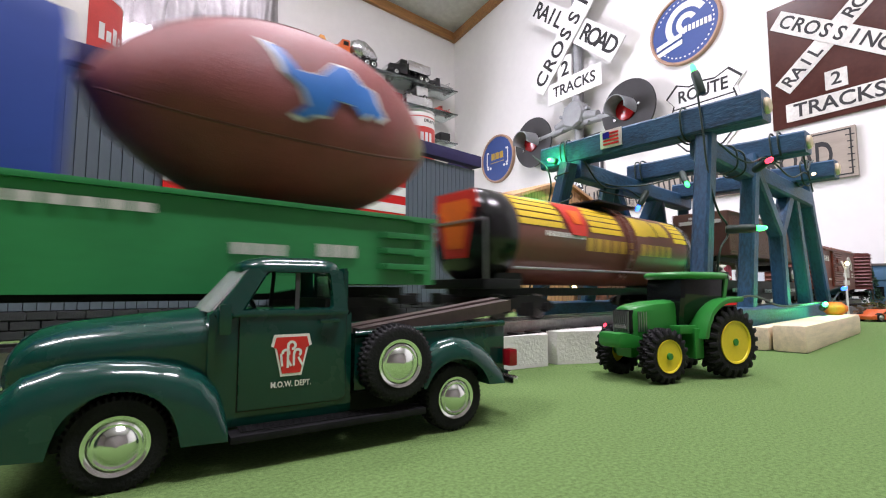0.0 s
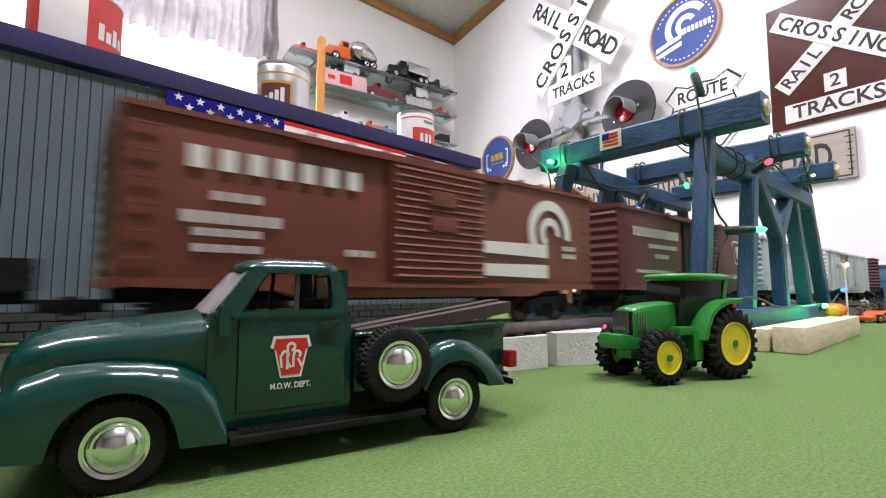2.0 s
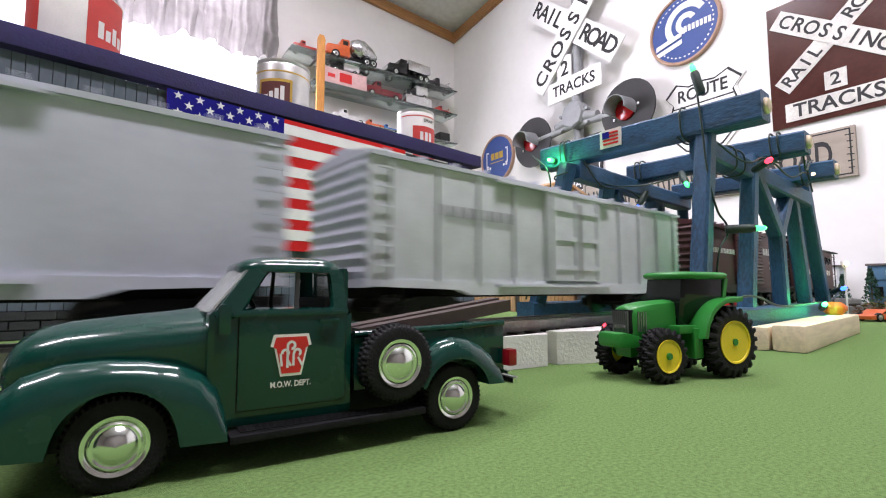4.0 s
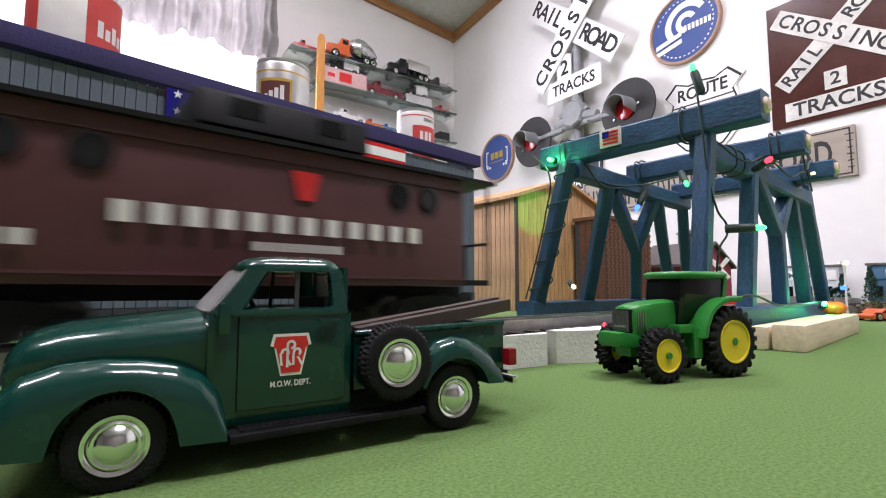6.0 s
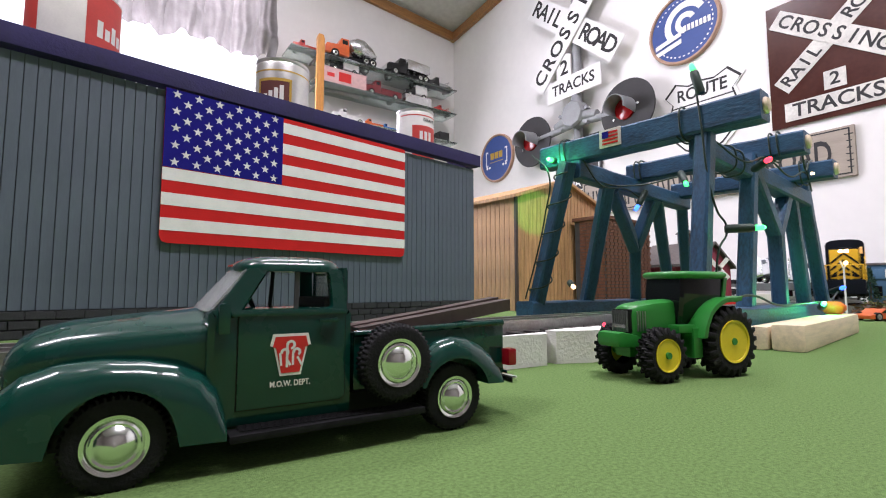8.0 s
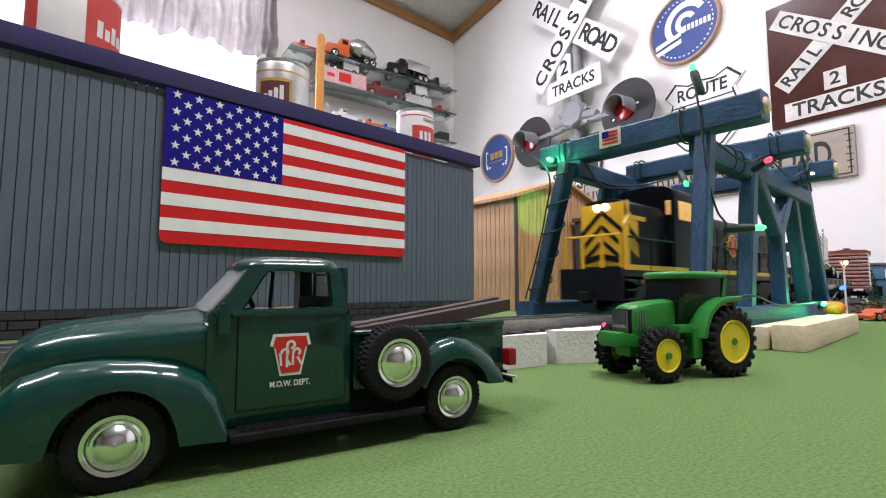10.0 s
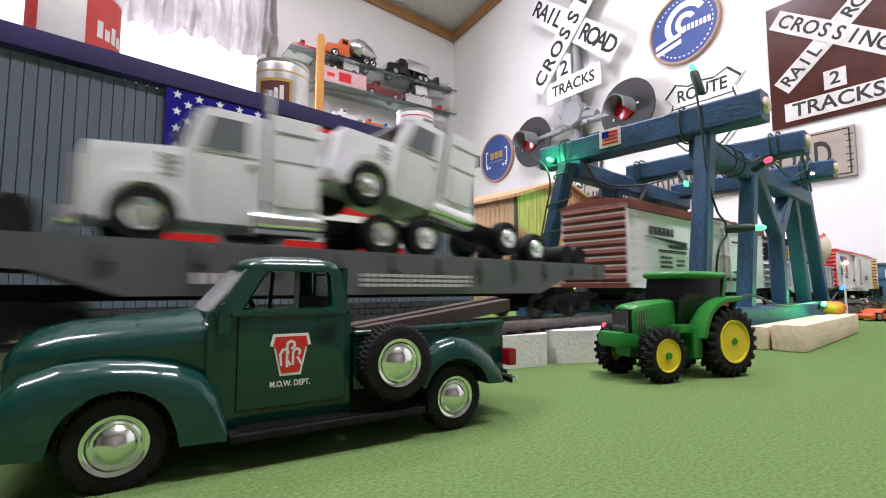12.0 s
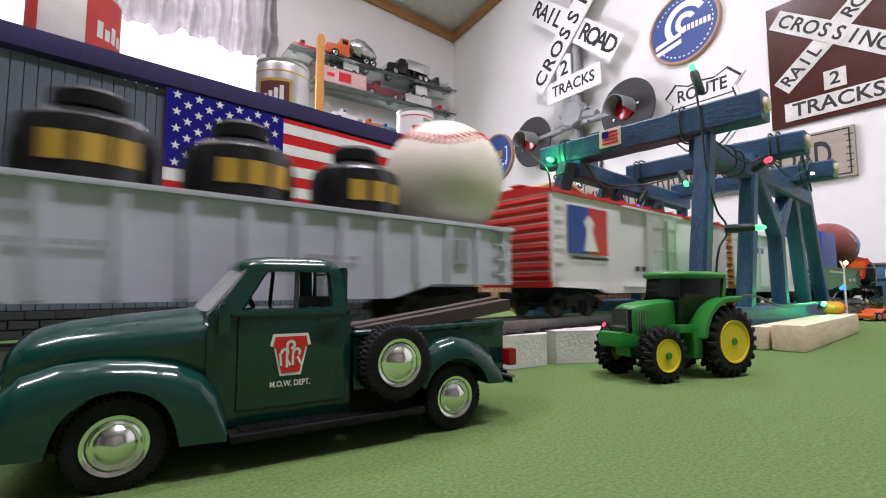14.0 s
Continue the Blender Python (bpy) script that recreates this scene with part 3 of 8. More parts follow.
def build_signs():
    round_sign(0.4375, 0.80, 0.140, "round blue and gold railroad sign with wooden rim", "box")
    round_sign(1.552, 1.066, 0.143, "round blue railroad sign with white curved emblem", "swirl")
    # crossing signal
    t = thing("crossing_signal", on_wall(1.045, 1.0), "white railroad crossbuck with two red flasher lamps", "railroad signal")
    du, dv = -1.045, -1.0
    bm = bmesh.new()
    b_cyl(bm, (0, -0.34, 0.03), (0, 0.52, 0.03), 0.022, seg=16)
    part("mast", bm, "cast_grey", t)
    cu, cv = 1.04 + du, 1.297 + dv
    plate_part("crossbuck_blade", turned_rect(cu, cv, 0.66, 0.118, -41), 0.055, 0.061, "sign_white", t)
    plate_part("crossbuck_blade", turned_rect(cu, cv, 0.66, 0.118, 46.6), 0.064, 0.070, "sign_white", t)
    c1, s1 = math.cos(radians(-41)), math.sin(radians(-41))
    for k, word in ((-0.195, "RAIL"), (0.195, "ROAD")):
        shadow_letters(t, word, 0.105, cu + c1 * k, cv + s1 * k, 0.0615, -41, 0.058)
    shadow_letters(t, "CROSSING", 0.105, cu, cv, 0.0705, 46.6, 0.077)
    plate_part("number_board", [(0.949 + du, 1.045 + dv), (1.035 + du, 1.045 + dv), (1.035 + du, 1.165 + dv), (0.992 + du, 1.175 + dv), (0.949 + du, 1.165 + dv)], 0.058, 0.063, "sign_white", t)
    lettering("letter", "2", 0.10, lay(0.995 + du, 1.105 + dv, 0.0635), "ink", t, 0.0004)
    plate_part("tracks_board", turned_rect(1.051 + du, 1.003 + dv, 0.315, 0.103, 0), 0.066, 0.071, "sign_white", t)
    lettering("letters", "TRACKS", 0.072, lay(1.051 + du, 1.003 + dv, 0.0715), "ink", t, 0.0004, 0.25)
    bm = bmesh.new()
    b_lathe(bm, [(0.055, 0.0), (0.066, 0.004), (0.066, 0.05), (0.058, 0.06), (0.02, 0.062)], lay(1.056 + du, 0.856 + dv, 0.035), 8)
    b_cyl(bm, (1.056 + du, 0.90 + dv, 0.05), (1.056 + du, 0.95 + dv, 0.05), 0.024)
    part("junction_box", bm, "cast_grey", t)
    for s, (u, v) in ((-1, (0.7834, 0.795)), (1, (1.334, 0.795))):
        bm = bmesh.new()
        b_cyl(bm, (1.056 + du, v + dv + 0.02, 0.06), (u + du, v + dv, 0.06), 0.015, 0.018)
        b_cyl(bm, (1.056 + du + s * 0.05, v + dv + 0.045, 0.06), (1.056 + du + s * 0.12, v + dv + 0.03, 0.06), 0.028, 0.02)
        for q in (-0.03, 0.035):
            b_cyl(bm, (1.056 + du + s * 0.075, v + dv + 0.035 + q, 0.06), (1.056 + du + s * 0.075, v + dv + 0.035 + q, 0.085), 0.009, seg=6)
        part("arm", bm, "cast_grey", t)
        bm = bmesh.new()
        b_lathe(bm, [(0.02, 0.066), (0.126, 0.066), (0.128, 0.070), (0.126, 0.074), (0.02, 0.074)], lay(u + du, v + dv, 0), 48)
        bg = part("background_disc", bm, "disc_black", t)
        bm = bmesh.new()
        b_lathe(bm, [(0.002, 0.092), (0.025, 0.090), (0.045, 0.083), (0.046, 0.074)], lay(u + du - 0.006, v + dv, 0), 32)
        part("lens", bm, "lens_red", bg, "dark red glass lens")
        bm = bmesh.new()
        secs = []
        for z in (0.0745, 0.16):
            cut = 150 if z < 0.1 else 128
            secs.append([(u + du - 0.006 + 0.05 * math.sin(radians(a)), v + dv + 0.05 * math.cos(radians(a)) - (0.006 if z > 0.1 else 0), z) for a in np.linspace(-cut * 0.8, cut * 0.8, 28)])
        b_loft(bm, secs, closed=False)
        bmesh.ops.solidify(bm, geom=bm.faces[:], thickness=0.003)
        part("hood", bm, "cast_grey", bg, "grey visor over the lens")
        for q in (-0.06, 0.055):
            bm = bmesh.new()
            b_cyl(bm, (u + du + q, v + dv - 0.012 + q * 0.35, 0.074), (u + du + q, v + dv - 0.012 + q * 0.35, 0.081), 0.006, seg=8)
            part("screw", bm, "chrome", bg)
    # route shield
    t = thing("route_shield", on_wall(1.607, 0.696), "white route shield sign with black border", "sign")
    half = [(x * 1.06, y * 1.13) for x, y in ((0, -0.14), (0.07, -0.115), (0.115, -0.07), (0.135, -0.01), (0.125, 0.04), (0.115, 0.07), (0.146, 0.105), (0.10, 0.148), (0.05, 0.128), (0, 0.135))]
    full = half + [(-x, y) for x, y in half[-2:0:-1]]
    plate_part("plate", full, 0.002, 0.006, "sign_white", t)
    ko = [(x * 0.93, y * 0.93 ) for x, y in full]
    ki = [(x * 0.885, y * 0.885) for x, y in full]
    bm = bmesh.new()
    n = len(full)
    a = [bm.verts.new((x, y, 0.0066)) for x, y in ko]
    b = [bm.verts.new((x, y, 0.0066)) for x, y in ki]
    for i in range(n):
        bm.faces.new((a[i], a[(i + 1) % n], b[(i + 1) % n], b[i]))
    b_box(bm, 0, 0.056, 0.0066, 0.235, 0.005, 0.0008)
    part("border", bm, "ink", t)
    lettering("letters", "ROUTE", 0.066, lay(0, 0.098, 0.007), "ink", t, 0.0004, 0.185)
    for i in range(2):
        plate_part("digit_bar", turned_rect(-0.04 + 0.08 * i, -0.035, 0.05, 0.10, 0), 0.0062, 0.0072, "ink", t)
    # brown tin crossing sign
    t = thing("tin_sign", on_wall(2.012, 0.783), "brown embossed tin railroad crossing sign, glossy and worn", "sign")
    plate_part("plate", turned_rect(0, 0, 0.352, 0.42, 0), 0.003, 0.008, "rust_tin", t)
    bu, bv = 0.0, 0.055
    plate_part("blade", turned_rect(bu, bv, 0.39, 0.058, 43), 0.0085, 0.0100, "old_tin", t)
    plate_part("blade", turned_rect(bu, bv, 0.37, 0.062, -36), 0.0105, 0.0125, "old_tin", t)
    shadow_letters(t, "CROSSING", 0.058, bu, bv, 0.0128, -36, 0.0425)
    cc, ss = math.cos(radians(43)), math.sin(radians(43))
    for k, word in ((-0.115, "RAIL"), (0.115, "ROAD")):
        shadow_letters(t, word, 0.054, bu + cc * k, bv + ss * k, 0.0103, 43, 0.034)
    plate_part("number_board", turned_rect(0.0, -0.092, 0.056, 0.058, 0), 0.0085, 0.010, "old_tin", t)
    lettering("letter", "2", 0.055, lay(0.0, -0.092, 0.0103), "ink", t, 0.0004)
    plate_part("tracks_board", turned_rect(0.0, -0.163, 0.272, 0.060, 0), 0.0085, 0.0105, "old_tin", t)
    lettering("letters", "TRACKS", 0.062, lay(0.0, -0.163, 0.0108), "ink", t, 0.0004, 0.228)
    # weathered board sign
    t = thing("board_sign", on_wall(1.55, 0.458), "weathered taupe board sign with dark lettering", "sign")
    plate_part("board", turned_rect(0, 0, 1.0, 0.152, 0), 0.003, 0.016, "taupe", t)
    for x, y, a, b in ((0, 0.068, 0.98, 0.004), (0, -0.068, 0.98, 0.004), (0.488, 0, 0.004, 0.136), (-0.488, 0, 0.004, 0.136)):
        plate_part("border", turned_rect(x, y, a, b, 0), 0.0162, 0.017, "ink", t)
    lettering("letters", "ROAD", 0.12, lay(0.352, -0.004, 0.0165), "ink", t, 0.0004, 0.18)
    for i in range(16):
        plate_part("letter_bar", turned_rect(0.235 - 0.045 * i, -0.01, 0.008, 0.085, 0), 0.0162, 0.017, "ink", t)
        plate_part("letter_bar", turned_rect(0.215 - 0.045 * i, -0.01, 0.006, 0.085, 12), 0.0162, 0.017, "ink", t)
    rng = random.Random(3)
    for i in range(6):
        z = -0.05 + 0.02 * i
        plate_part("knot", turned_rect(0.487, z, rng.uniform(0.012, 0.022), 0.003, rng.uniform(-8, 8)), 0.0162, 0.017, "ink", t)
    # black framed sign behind the gantry
    t = thing("framed_sign", on_wall(1.02, 0.63), "black framed sign with white border line", "sign")
    plate_part("board", turned_rect(0, 0, 0.27, 0.265, 0), 0.003, 0.012, "disc_black", t)
    for x, y, a, b in ((0, 0.118, 0.245, 0.004), (0, -0.118, 0.245, 0.004), (0.122, 0, 0.004, 0.24), (-0.122, 0, 0.004, 0.24)):
        plate_part("border", turned_rect(x, y, a, b, 0), 0.0122, 0.0132, "sign_white", t)
    lettering("letters", "NA", 0.05, lay(-0.02, -0.085, 0.0125), "sign_white", t, 0.0004)


build_signs()


# ---- depot with the flag ----
DEPOT = pose(0.5945, 0.62, 0, 0, 0, 4.5)
M["brick_dark"] = material("brick_dark", (0.024, 0.026, 0.029), 0.8, vary=0.3, scale=90, bump=0.5)
M["mortar"] = material("mortar", (0.06, 0.06, 0.062), 0.9, vary=0.2)


def star(cx, cz, r):
    return [(cx + (r if i % 2 == 0 else r * 0.40) * math.sin(math.pi * i / 5), cz + (r if i % 2 == 0 else r * 0.40) * math.cos(math.pi * i / 5)) for i in range(10)]


def build_depot():
    d = thing("depot_building", DEPOT, "grey board-sided model depot with navy roof and flag", "model building")
    bm = bmesh.new()
    b_box(bm, -0.40, 0.15, 0.129, 0.796, 0.292, 0.206)
    part("wall", bm, "groove", d, smooth=0)
    bm = bmesh.new()
    b_box(bm, -0.40, 0.0065, 0.1435, 0.796, 0.0050, 0.2360)
    part("sheathing", bm, "groove", d, smooth=0)
    bm = bmesh.new()
    b_prism(bm, [(-0.83, 0.2631), (0.011, 0.2671), (0.011, 0.2877), (-0.83, 0.2837)], -0.0054, 0.012, bev=0.0015)
    part("parapet", bm, "navy", d)
    bm = bmesh.new()
    b_box(bm, 0.0045, 0.155, 0.2774, 0.013, 0.284, 0.0205, bev=0.0015)
    part("parapet", bm, "navy", d)
    bm = bmesh.new()
    b_box(bm, -0.40, 0.156, 0.2335, 0.796, 0.285, 0.003)
    part("roof", bm, "navy", d)
    bm = bmesh.new()
    b_box(bm, -0.40, 0.15, 0.0128, 0.798, 0.294, 0.0255)
    part("footing", bm, "mortar", d, smooth=0)
    # flag, a printed sheet on the boards
    x0, x1, z0, z1 = -0.5025, -0.167, 0.094, 0.2625
    f = bmesh.new()
    b_prism(f, [(x0 + 0.008, z0), (x1 - 0.008, z0), (x1 - 0.002, z0 + 0.002), (x1, z0 + 0.008), (x1, z1), (x0, z1), (x0, z0 + 0.008), (x0 + 0.002, z0 + 0.002)], -0.0036, -0.0026)
    fl = part("flag", f, "flag_red", d, "printed red, white and blue flag panel", smooth=0)
    sh = (z1 + 0.0075 - z0) / 13
    for i in range(6):
        zz = z0 + sh * (2 * i + 1)
        xa = x0 if zz + sh / 2 < 0.174 else -0.3684
        bm = bmesh.new()
        b_box(bm, (xa + x1) / 2, -0.0039, zz + sh / 2, x1 - xa, 0.0004, sh)
        part("stripe", bm, "white", fl, smooth=0)
    bm = bmesh.new()
    b_box(bm, (x0 - 0.3684) / 2, -0.0040, (0.1761 + z1) / 2, -0.3684 - x0, 0.0006, z1 - 0.1761)
    part("canton", bm, "flag_blue", fl, smooth=0)
    cw, chh = -0.3684 - x0, z1 + 0.004 - 0.1761
    for r in range(9):
        for c in range(6 if r % 2 == 0 else 5):
            bm = bmesh.new()
            b_prism(bm, star(x0 + cw * ((2 * c + 1 + (r % 2)) / 12), 0.1761 + chh * (9 - r - 0.35) / 9.6, 0.0051), -0.0047, -0.0043)
            part("star", bm, "white", fl, smooth=0)
    # siding boards and footing bricks share their meshes
    bm = bmesh.new()
    b_box(bm, 0, 0, 0, 0.0091, 0.0024, 0.2355, bev=0.0004)
    board = mesh_of(bm, "board", "grey_siding", 0)
    for i in range(81):
        o = new("board", board)
        o.parent = d
        o.matrix_basis = pose(-0.0049 - 0.0098 * i, 0.0030, 0.1435)
    bm = bmesh.new()
    b_box(bm, 0, 0, 0, 0.0205, 0.003, 0.0072, bev=0.0007)
    brick = mesh_of(bm, "brick", "brick_dark", 0)
    for r in range(3):
        for i in range(37):
            o = new("brick", brick)
            o.parent = d
            o.matrix_basis = pose(-0.011 - 0.0216 * i - (0.0108 if r % 2 else 0), -0.0002, 0.0045 + 0.0084 * r)
    # side wall boards that face the crane
    bm = bmesh.new()
    for i in range(29):
        b_box(bm, 0.0012, 0.01 + 0.0098 * i, 0.1435, 0.0024, 0.0088, 0.2355)
    part("end_wall", bm, "grey_siding", d, smooth=0)


build_depot()


def beer_can(x, label, body, style, size=1.0):
    c = thing("beer_can", DEPOT @ pose(x, 0.058, 0.2353), label, "beer can", "cans on the depot roof")
    bm = bmesh.new()
    r = 0.033 * size
    b_lathe(bm, [(r * 0.86, 0.0), (r * 0.95, 0.002), (r, 0.006), (r, 0.112), (r * 0.97, 0.116)], None, 48)
    part("body", bm, body, c)
    bm = bmesh.new()
    b_lathe(bm, [(r * 0.97, 0.1162), (r * 1.0, 0.118), (r * 1.0, 0.1205), (r * 0.94, 0.1205), (r * 0.93, 0.1165), (0.001, 0.1165)], None, 48)
    part("rim", bm, "can_steel", c)

    def wrap(a0, a1, z0, z1, mat, name="label_print", rr=1.006, n=24):
        bm = bmesh.new()
        b_loft(bm, [[(r * rr * math.sin(radians(a)), -r * rr * math.cos(radians(a)), z) for a in np.linspace(a0, a1, n)] for z in (z0, z1)], closed=False)
        part(name, bm, mat, c, smooth=60)
    if style == "red_band":
        wrap(-50, 50, 0.028, 0.090, "can_red")
        for i in range(3):
            wrap(-28 + 15 * i, -18 + 15 * i, 0.063, 0.080, "can_white", "letter_bar", 1.012, 6)
        for i in range(9):
            wrap(-44 + 10 * i, -37.5 + 10 * i, 0.042, 0.056, "can_white", "letter_bar", 1.012, 4)
        for i, ch in enumerate("DRAFT BEER"):
            if ch != " ":
                a = -12 + 9 * i
                lettering("letter", ch, 0.0075, pose(r * 1.01 * math.sin(radians(a)), -r * 1.01 * math.cos(radians(a)), 0.1005, 90, 0, a), "ink", c, 0.0001)
        wrap(-90, 90, 0.107, 0.109, "can_red", "band")
    elif style == "brown_panel":
        wrap(-75, -5, 0.012, 0.092, "gold")
        wrap(-70, -10, 0.016, 0.088, "can_brown", "label_print", 1.012)
        for i in range(4):
            wrap(-62 + 11 * i, -54 + 11 * i, 0.04 + 0.004 * i, 0.07 + 0.004 * i, "can_white", "letter_bar", 1.018, 4)
        wrap(-90, 90, 0.102, 0.104, "gold", "band")
    else:
        wrap(6, 66, 0.045, 0.118, "can_red")
        wrap(-102, -52, 0.045, 0.118, "can_red")
        for i in range(4):
            wrap(20 + 11 * i, 28 + 11 * i, 0.070, 0.088 - 0.006 * (i % 2), "can_white", "letter_bar", 1.012, 4)
    return c


beer_can(-0.092, "white beer can with red label on depot roof", "can_white", "red_band")
beer_can(-0.343, "silver beer can with brown and gold label", "can_steel", "brown_panel", 1.13)
beer_can(-0.577, "pale beer can with red panels", "can_white", "plain", 1.25)


# ---- gantry crane ----
def bar(name, a, b, w, h, parent, mat="blue_paint", bev=0.0018):
    """A rough-sawn square timber from a to b, its faces and edges uneven."""
    a, b = Vector(a), Vector(b)
    d = b - a
    bm = bmesh.new()
    n = max(4, int(d.length / 0.009))
    secs = []
    for i in range(n + 1):
        x = d.length * (i / n - 0.5)
        ring = []
        for sy, sz in ((-1, -1), (1, -1), (1, 1), (-1, 1)):
            for k in ((0, 1), (1, 0)) if sy == sz else ((1, 0), (0, 1)):
                y, z = sy * (w / 2 - bev * k[0]), sz * (h / 2 - bev * k[1])
                q = Vector((x * 55, y * 90, z * 90)) + a * 310
                e = noise.noise(q) * 0.0008 + noise.noise(q * 3.1) * 0.0004
                ring.append((x, y * (1 + e * 60), z * (1 + e * 60)))
        secs.append(ring)
    b_loft(bm, secs)
    q = d.to_track_quat("X", "Z").to_matrix().to_4x4()
    return part(name, bm, mat, parent, m=Matrix.Translation((a + b) / 2) @ q, smooth=28)


def build_crane():
    g = thing("gantry_crane", pose(0, 0, 0), "blue painted wooden gantry crane with string lights", "model crane")
    bar("base_beam", (0.362, 0.152, 0.019), (0.745, 0.150, 0.019), 0.020, 0.022, g)
    bar("base_beam", (0.378, 0.322, 0.0195), (0.765, 0.318, 0.0195), 0.022, 0.026, g)
    for x, z0, z1, y1 in ((0.40, 0.168, 0.190, 0.309), (0.508, 0.164, 0.183, 0.274), (0.608, 0.157, 0.175, 0.270)):
        bar("cross_beam", (x, 0.110, (z0 + z1) / 2 - 0.0003), (x, y1, (z0 + z1) / 2 + 0.0003), 0.020, z1 - z0, g)
        bm = bmesh.new()
        b_lathe(bm, [(0.0001, 0.003), (0.005, 0.0025), (0.0062, 0.001), (0.0062, -0.001)], pose(x, 0.1098, (z0 + z1) / 2, 90, 0, 0), 20)
        part("end_cap", bm, "bare_wood", g, "unpainted round wooden end cap")
    bar("long_beam", (0.40, 0.157, 0.158), (0.66, 0.150, 0.146), 0.016, 0.017, g)
    bar("long_beam", (0.388, 0.268, 0.1595), (0.628, 0.268, 0.1545), 0.016, 0.017, g)
    # near truss: outer legs lean out, a Y brace stands between the inner ones
    for a, b in (((0.374, 0.152, 0.029), (0.403, 0.152, 0.182)), ((0.470, 0.152, 0.029), (0.499, 0.152, 0.168)), ((0.502, 0.152, 0.154), (0.563, 0.152, 0.100)),
                 ((0.6145, 0.152, 0.160), (0.563, 0.152, 0.100)), ((0.567, 0.152, 0.029), (0.562, 0.152, 0.106)), ((0.649, 0.152, 0.029), (0.6125, 0.152, 0.162)),
                 ((0.7175, 0.150, 0.029), (0.656, 0.150, 0.172))):
        bar("leg", a, b, 0.0125, 0.0135, g)
    # far truss: its feet stand wider than its head
    for a, b in (((0.393, 0.320, 0.026), (0.3807, 0.268, 0.166)), ((0.4846, 0.320, 0.030), (0.450, 0.268, 0.156)), ((0.458, 0.268, 0.150), (0.552, 0.296, 0.095)),
                 ((0.552, 0.296, 0.095), (0.5476, 0.268, 0.150)), ((0.592, 0.318, 0.030), (0.551, 0.294, 0.101)), ((0.690, 0.318, 0.030), (0.5547, 0.268, 0.152)),
                 ((0.744, 0.318, 0.030), (0.622, 0.268, 0.158))):
        bar("leg", a, b, 0.0130, 0.0140, g)
    # small flag plate on the first beam
    bm = bmesh.new()
    b_box(bm, 0.3885, 0.228, 0.1815, 0.0016, 0.021, 0.0165, bev=0.0004)
    p = part("flag_plate", bm, "off_white", g)
    bm = bmesh.new()
    for i in range(4):
        b_box(bm, 0.3873, 0.2275, 0.1765 + 0.0032 * i, 0.0006, 0.015, 0.0016)
    part("stripe", bm, "flag_red", p)
    bm = bmesh.new()
    b_box(bm, 0.3870, 0.2320, 0.1845, 0.0006, 0.0065, 0.006)
    part("canton", bm, "flag_blue", p)


build_crane()

M["wire"] = material("wire", (0.012, 0.03, 0.022), 0.5, vary=0.2)
for nm, col, e in (("led_green", (0.02, 1.0, 0.12), 3.2), ("led_red", (1.0, 0.03, 0.05), 3.5), ("led_warm", (1.0, 0.70, 0.30), 4), ("led_blue", (0.03, 0.12, 1.0), 4), ("led_teal", (0.03, 1.0, 0.30), 6)):
    M[nm] = material(nm, col, 0.3, vary=0.0, emit=e)


def light_bulb(p, aim, mat, label, size=1.0):
    """A small string-light bulb in its socket, pointing along aim."""
    q = Vector(aim).to_track_quat("Z", "Y").to_matrix().to_4x4()
    t = thing("string_light", Matrix.Translation(p) @ q @ Matrix.Scale(size, 4), label, "string light", "bulbs on the crane")
    bm = bmesh.new()
    b_lathe(bm, [(0.0028, -0.020), (0.0034, -0.018), (0.0034, -0.003), (0.0026, 0.0)], None, 12)
    part("socket", bm, "wire", t)
    bm = bmesh.new()
    b_lathe(bm, [(0.0020, -0.001), (0.0023, 0.002), (0.0021, 0.0048), (0.0013, 0.0066), (0.0001, 0.0074)], None, 14)
    part("bulb", bm, mat, t)


def cable(name, pts, r, label, mat="wire", category="cable"):
    cu = bpy.data.curves.new(name, "CURVE")
    cu.dimensions, cu.bevel_depth, cu.bevel_resolution = "3D", r, 2
    sp = cu.splines.new("BEZIER")
    sp.bezier_points.add(len(pts) - 1)
    for b, p in zip(sp.bezier_points, pts):
        b.co, b.handle_left_type, b.handle_right_type = p, "AUTO", "AUTO"
    cu.materials.append(M[mat])
    ob = new(name, cu)
    return tagged(ob, label, category)


light_bulb((0.3865, 0.2907, 0.1735), (-0.9, 0.1, 0.0), "led_green", "green glowing string light bulb on crane beam")
light_bulb((0.386, 0.153, 0.216), (0.0, 0.25, 1), "led_green", "green glowing bulb standing over the crane")
light_bulb((0.4878, 0.2056, 0.151), (-0.5, -0.4, -0.6), "led_green", "green glowing string light bulb under crane beam")
light_bulb((0.6025, 0.130, 0.162), (-0.6, -0.6, 0.1), "led_warm", "warm glowing string light bulb on crane beam")
light_bulb((0.468, 0.130, 0.1535), (-0.6, -0.6, 0.1), "led_red", "red glowing string light bulb on crane beam")
light_bulb((0.414, 0.125, 0.0915), (0.45, -0.9, 0.0), "led_green", "green glowing string light bulb on crane leg")
light_bulb((0.494, 0.259, 0.1355), (-0.5, 0.2, -0.8), "led_blue", "blue glowing string light bulb under crane")
light_bulb((0.430, 0.300, 0.048), (-0.6, -0.6, -0.2), "led_warm", "warm glowing string light bulb low on crane")
light_bulb((0.600, 0.125, 0.030), (-0.9, -0.3, 0.2), "led_teal", "bright green glowing bulb on the crane base")
light_bulb((0.708, 0.130, 0.046), (-0.7, -0.6, 0.2), "led_blue", "blue glowing string light bulb at crane end")
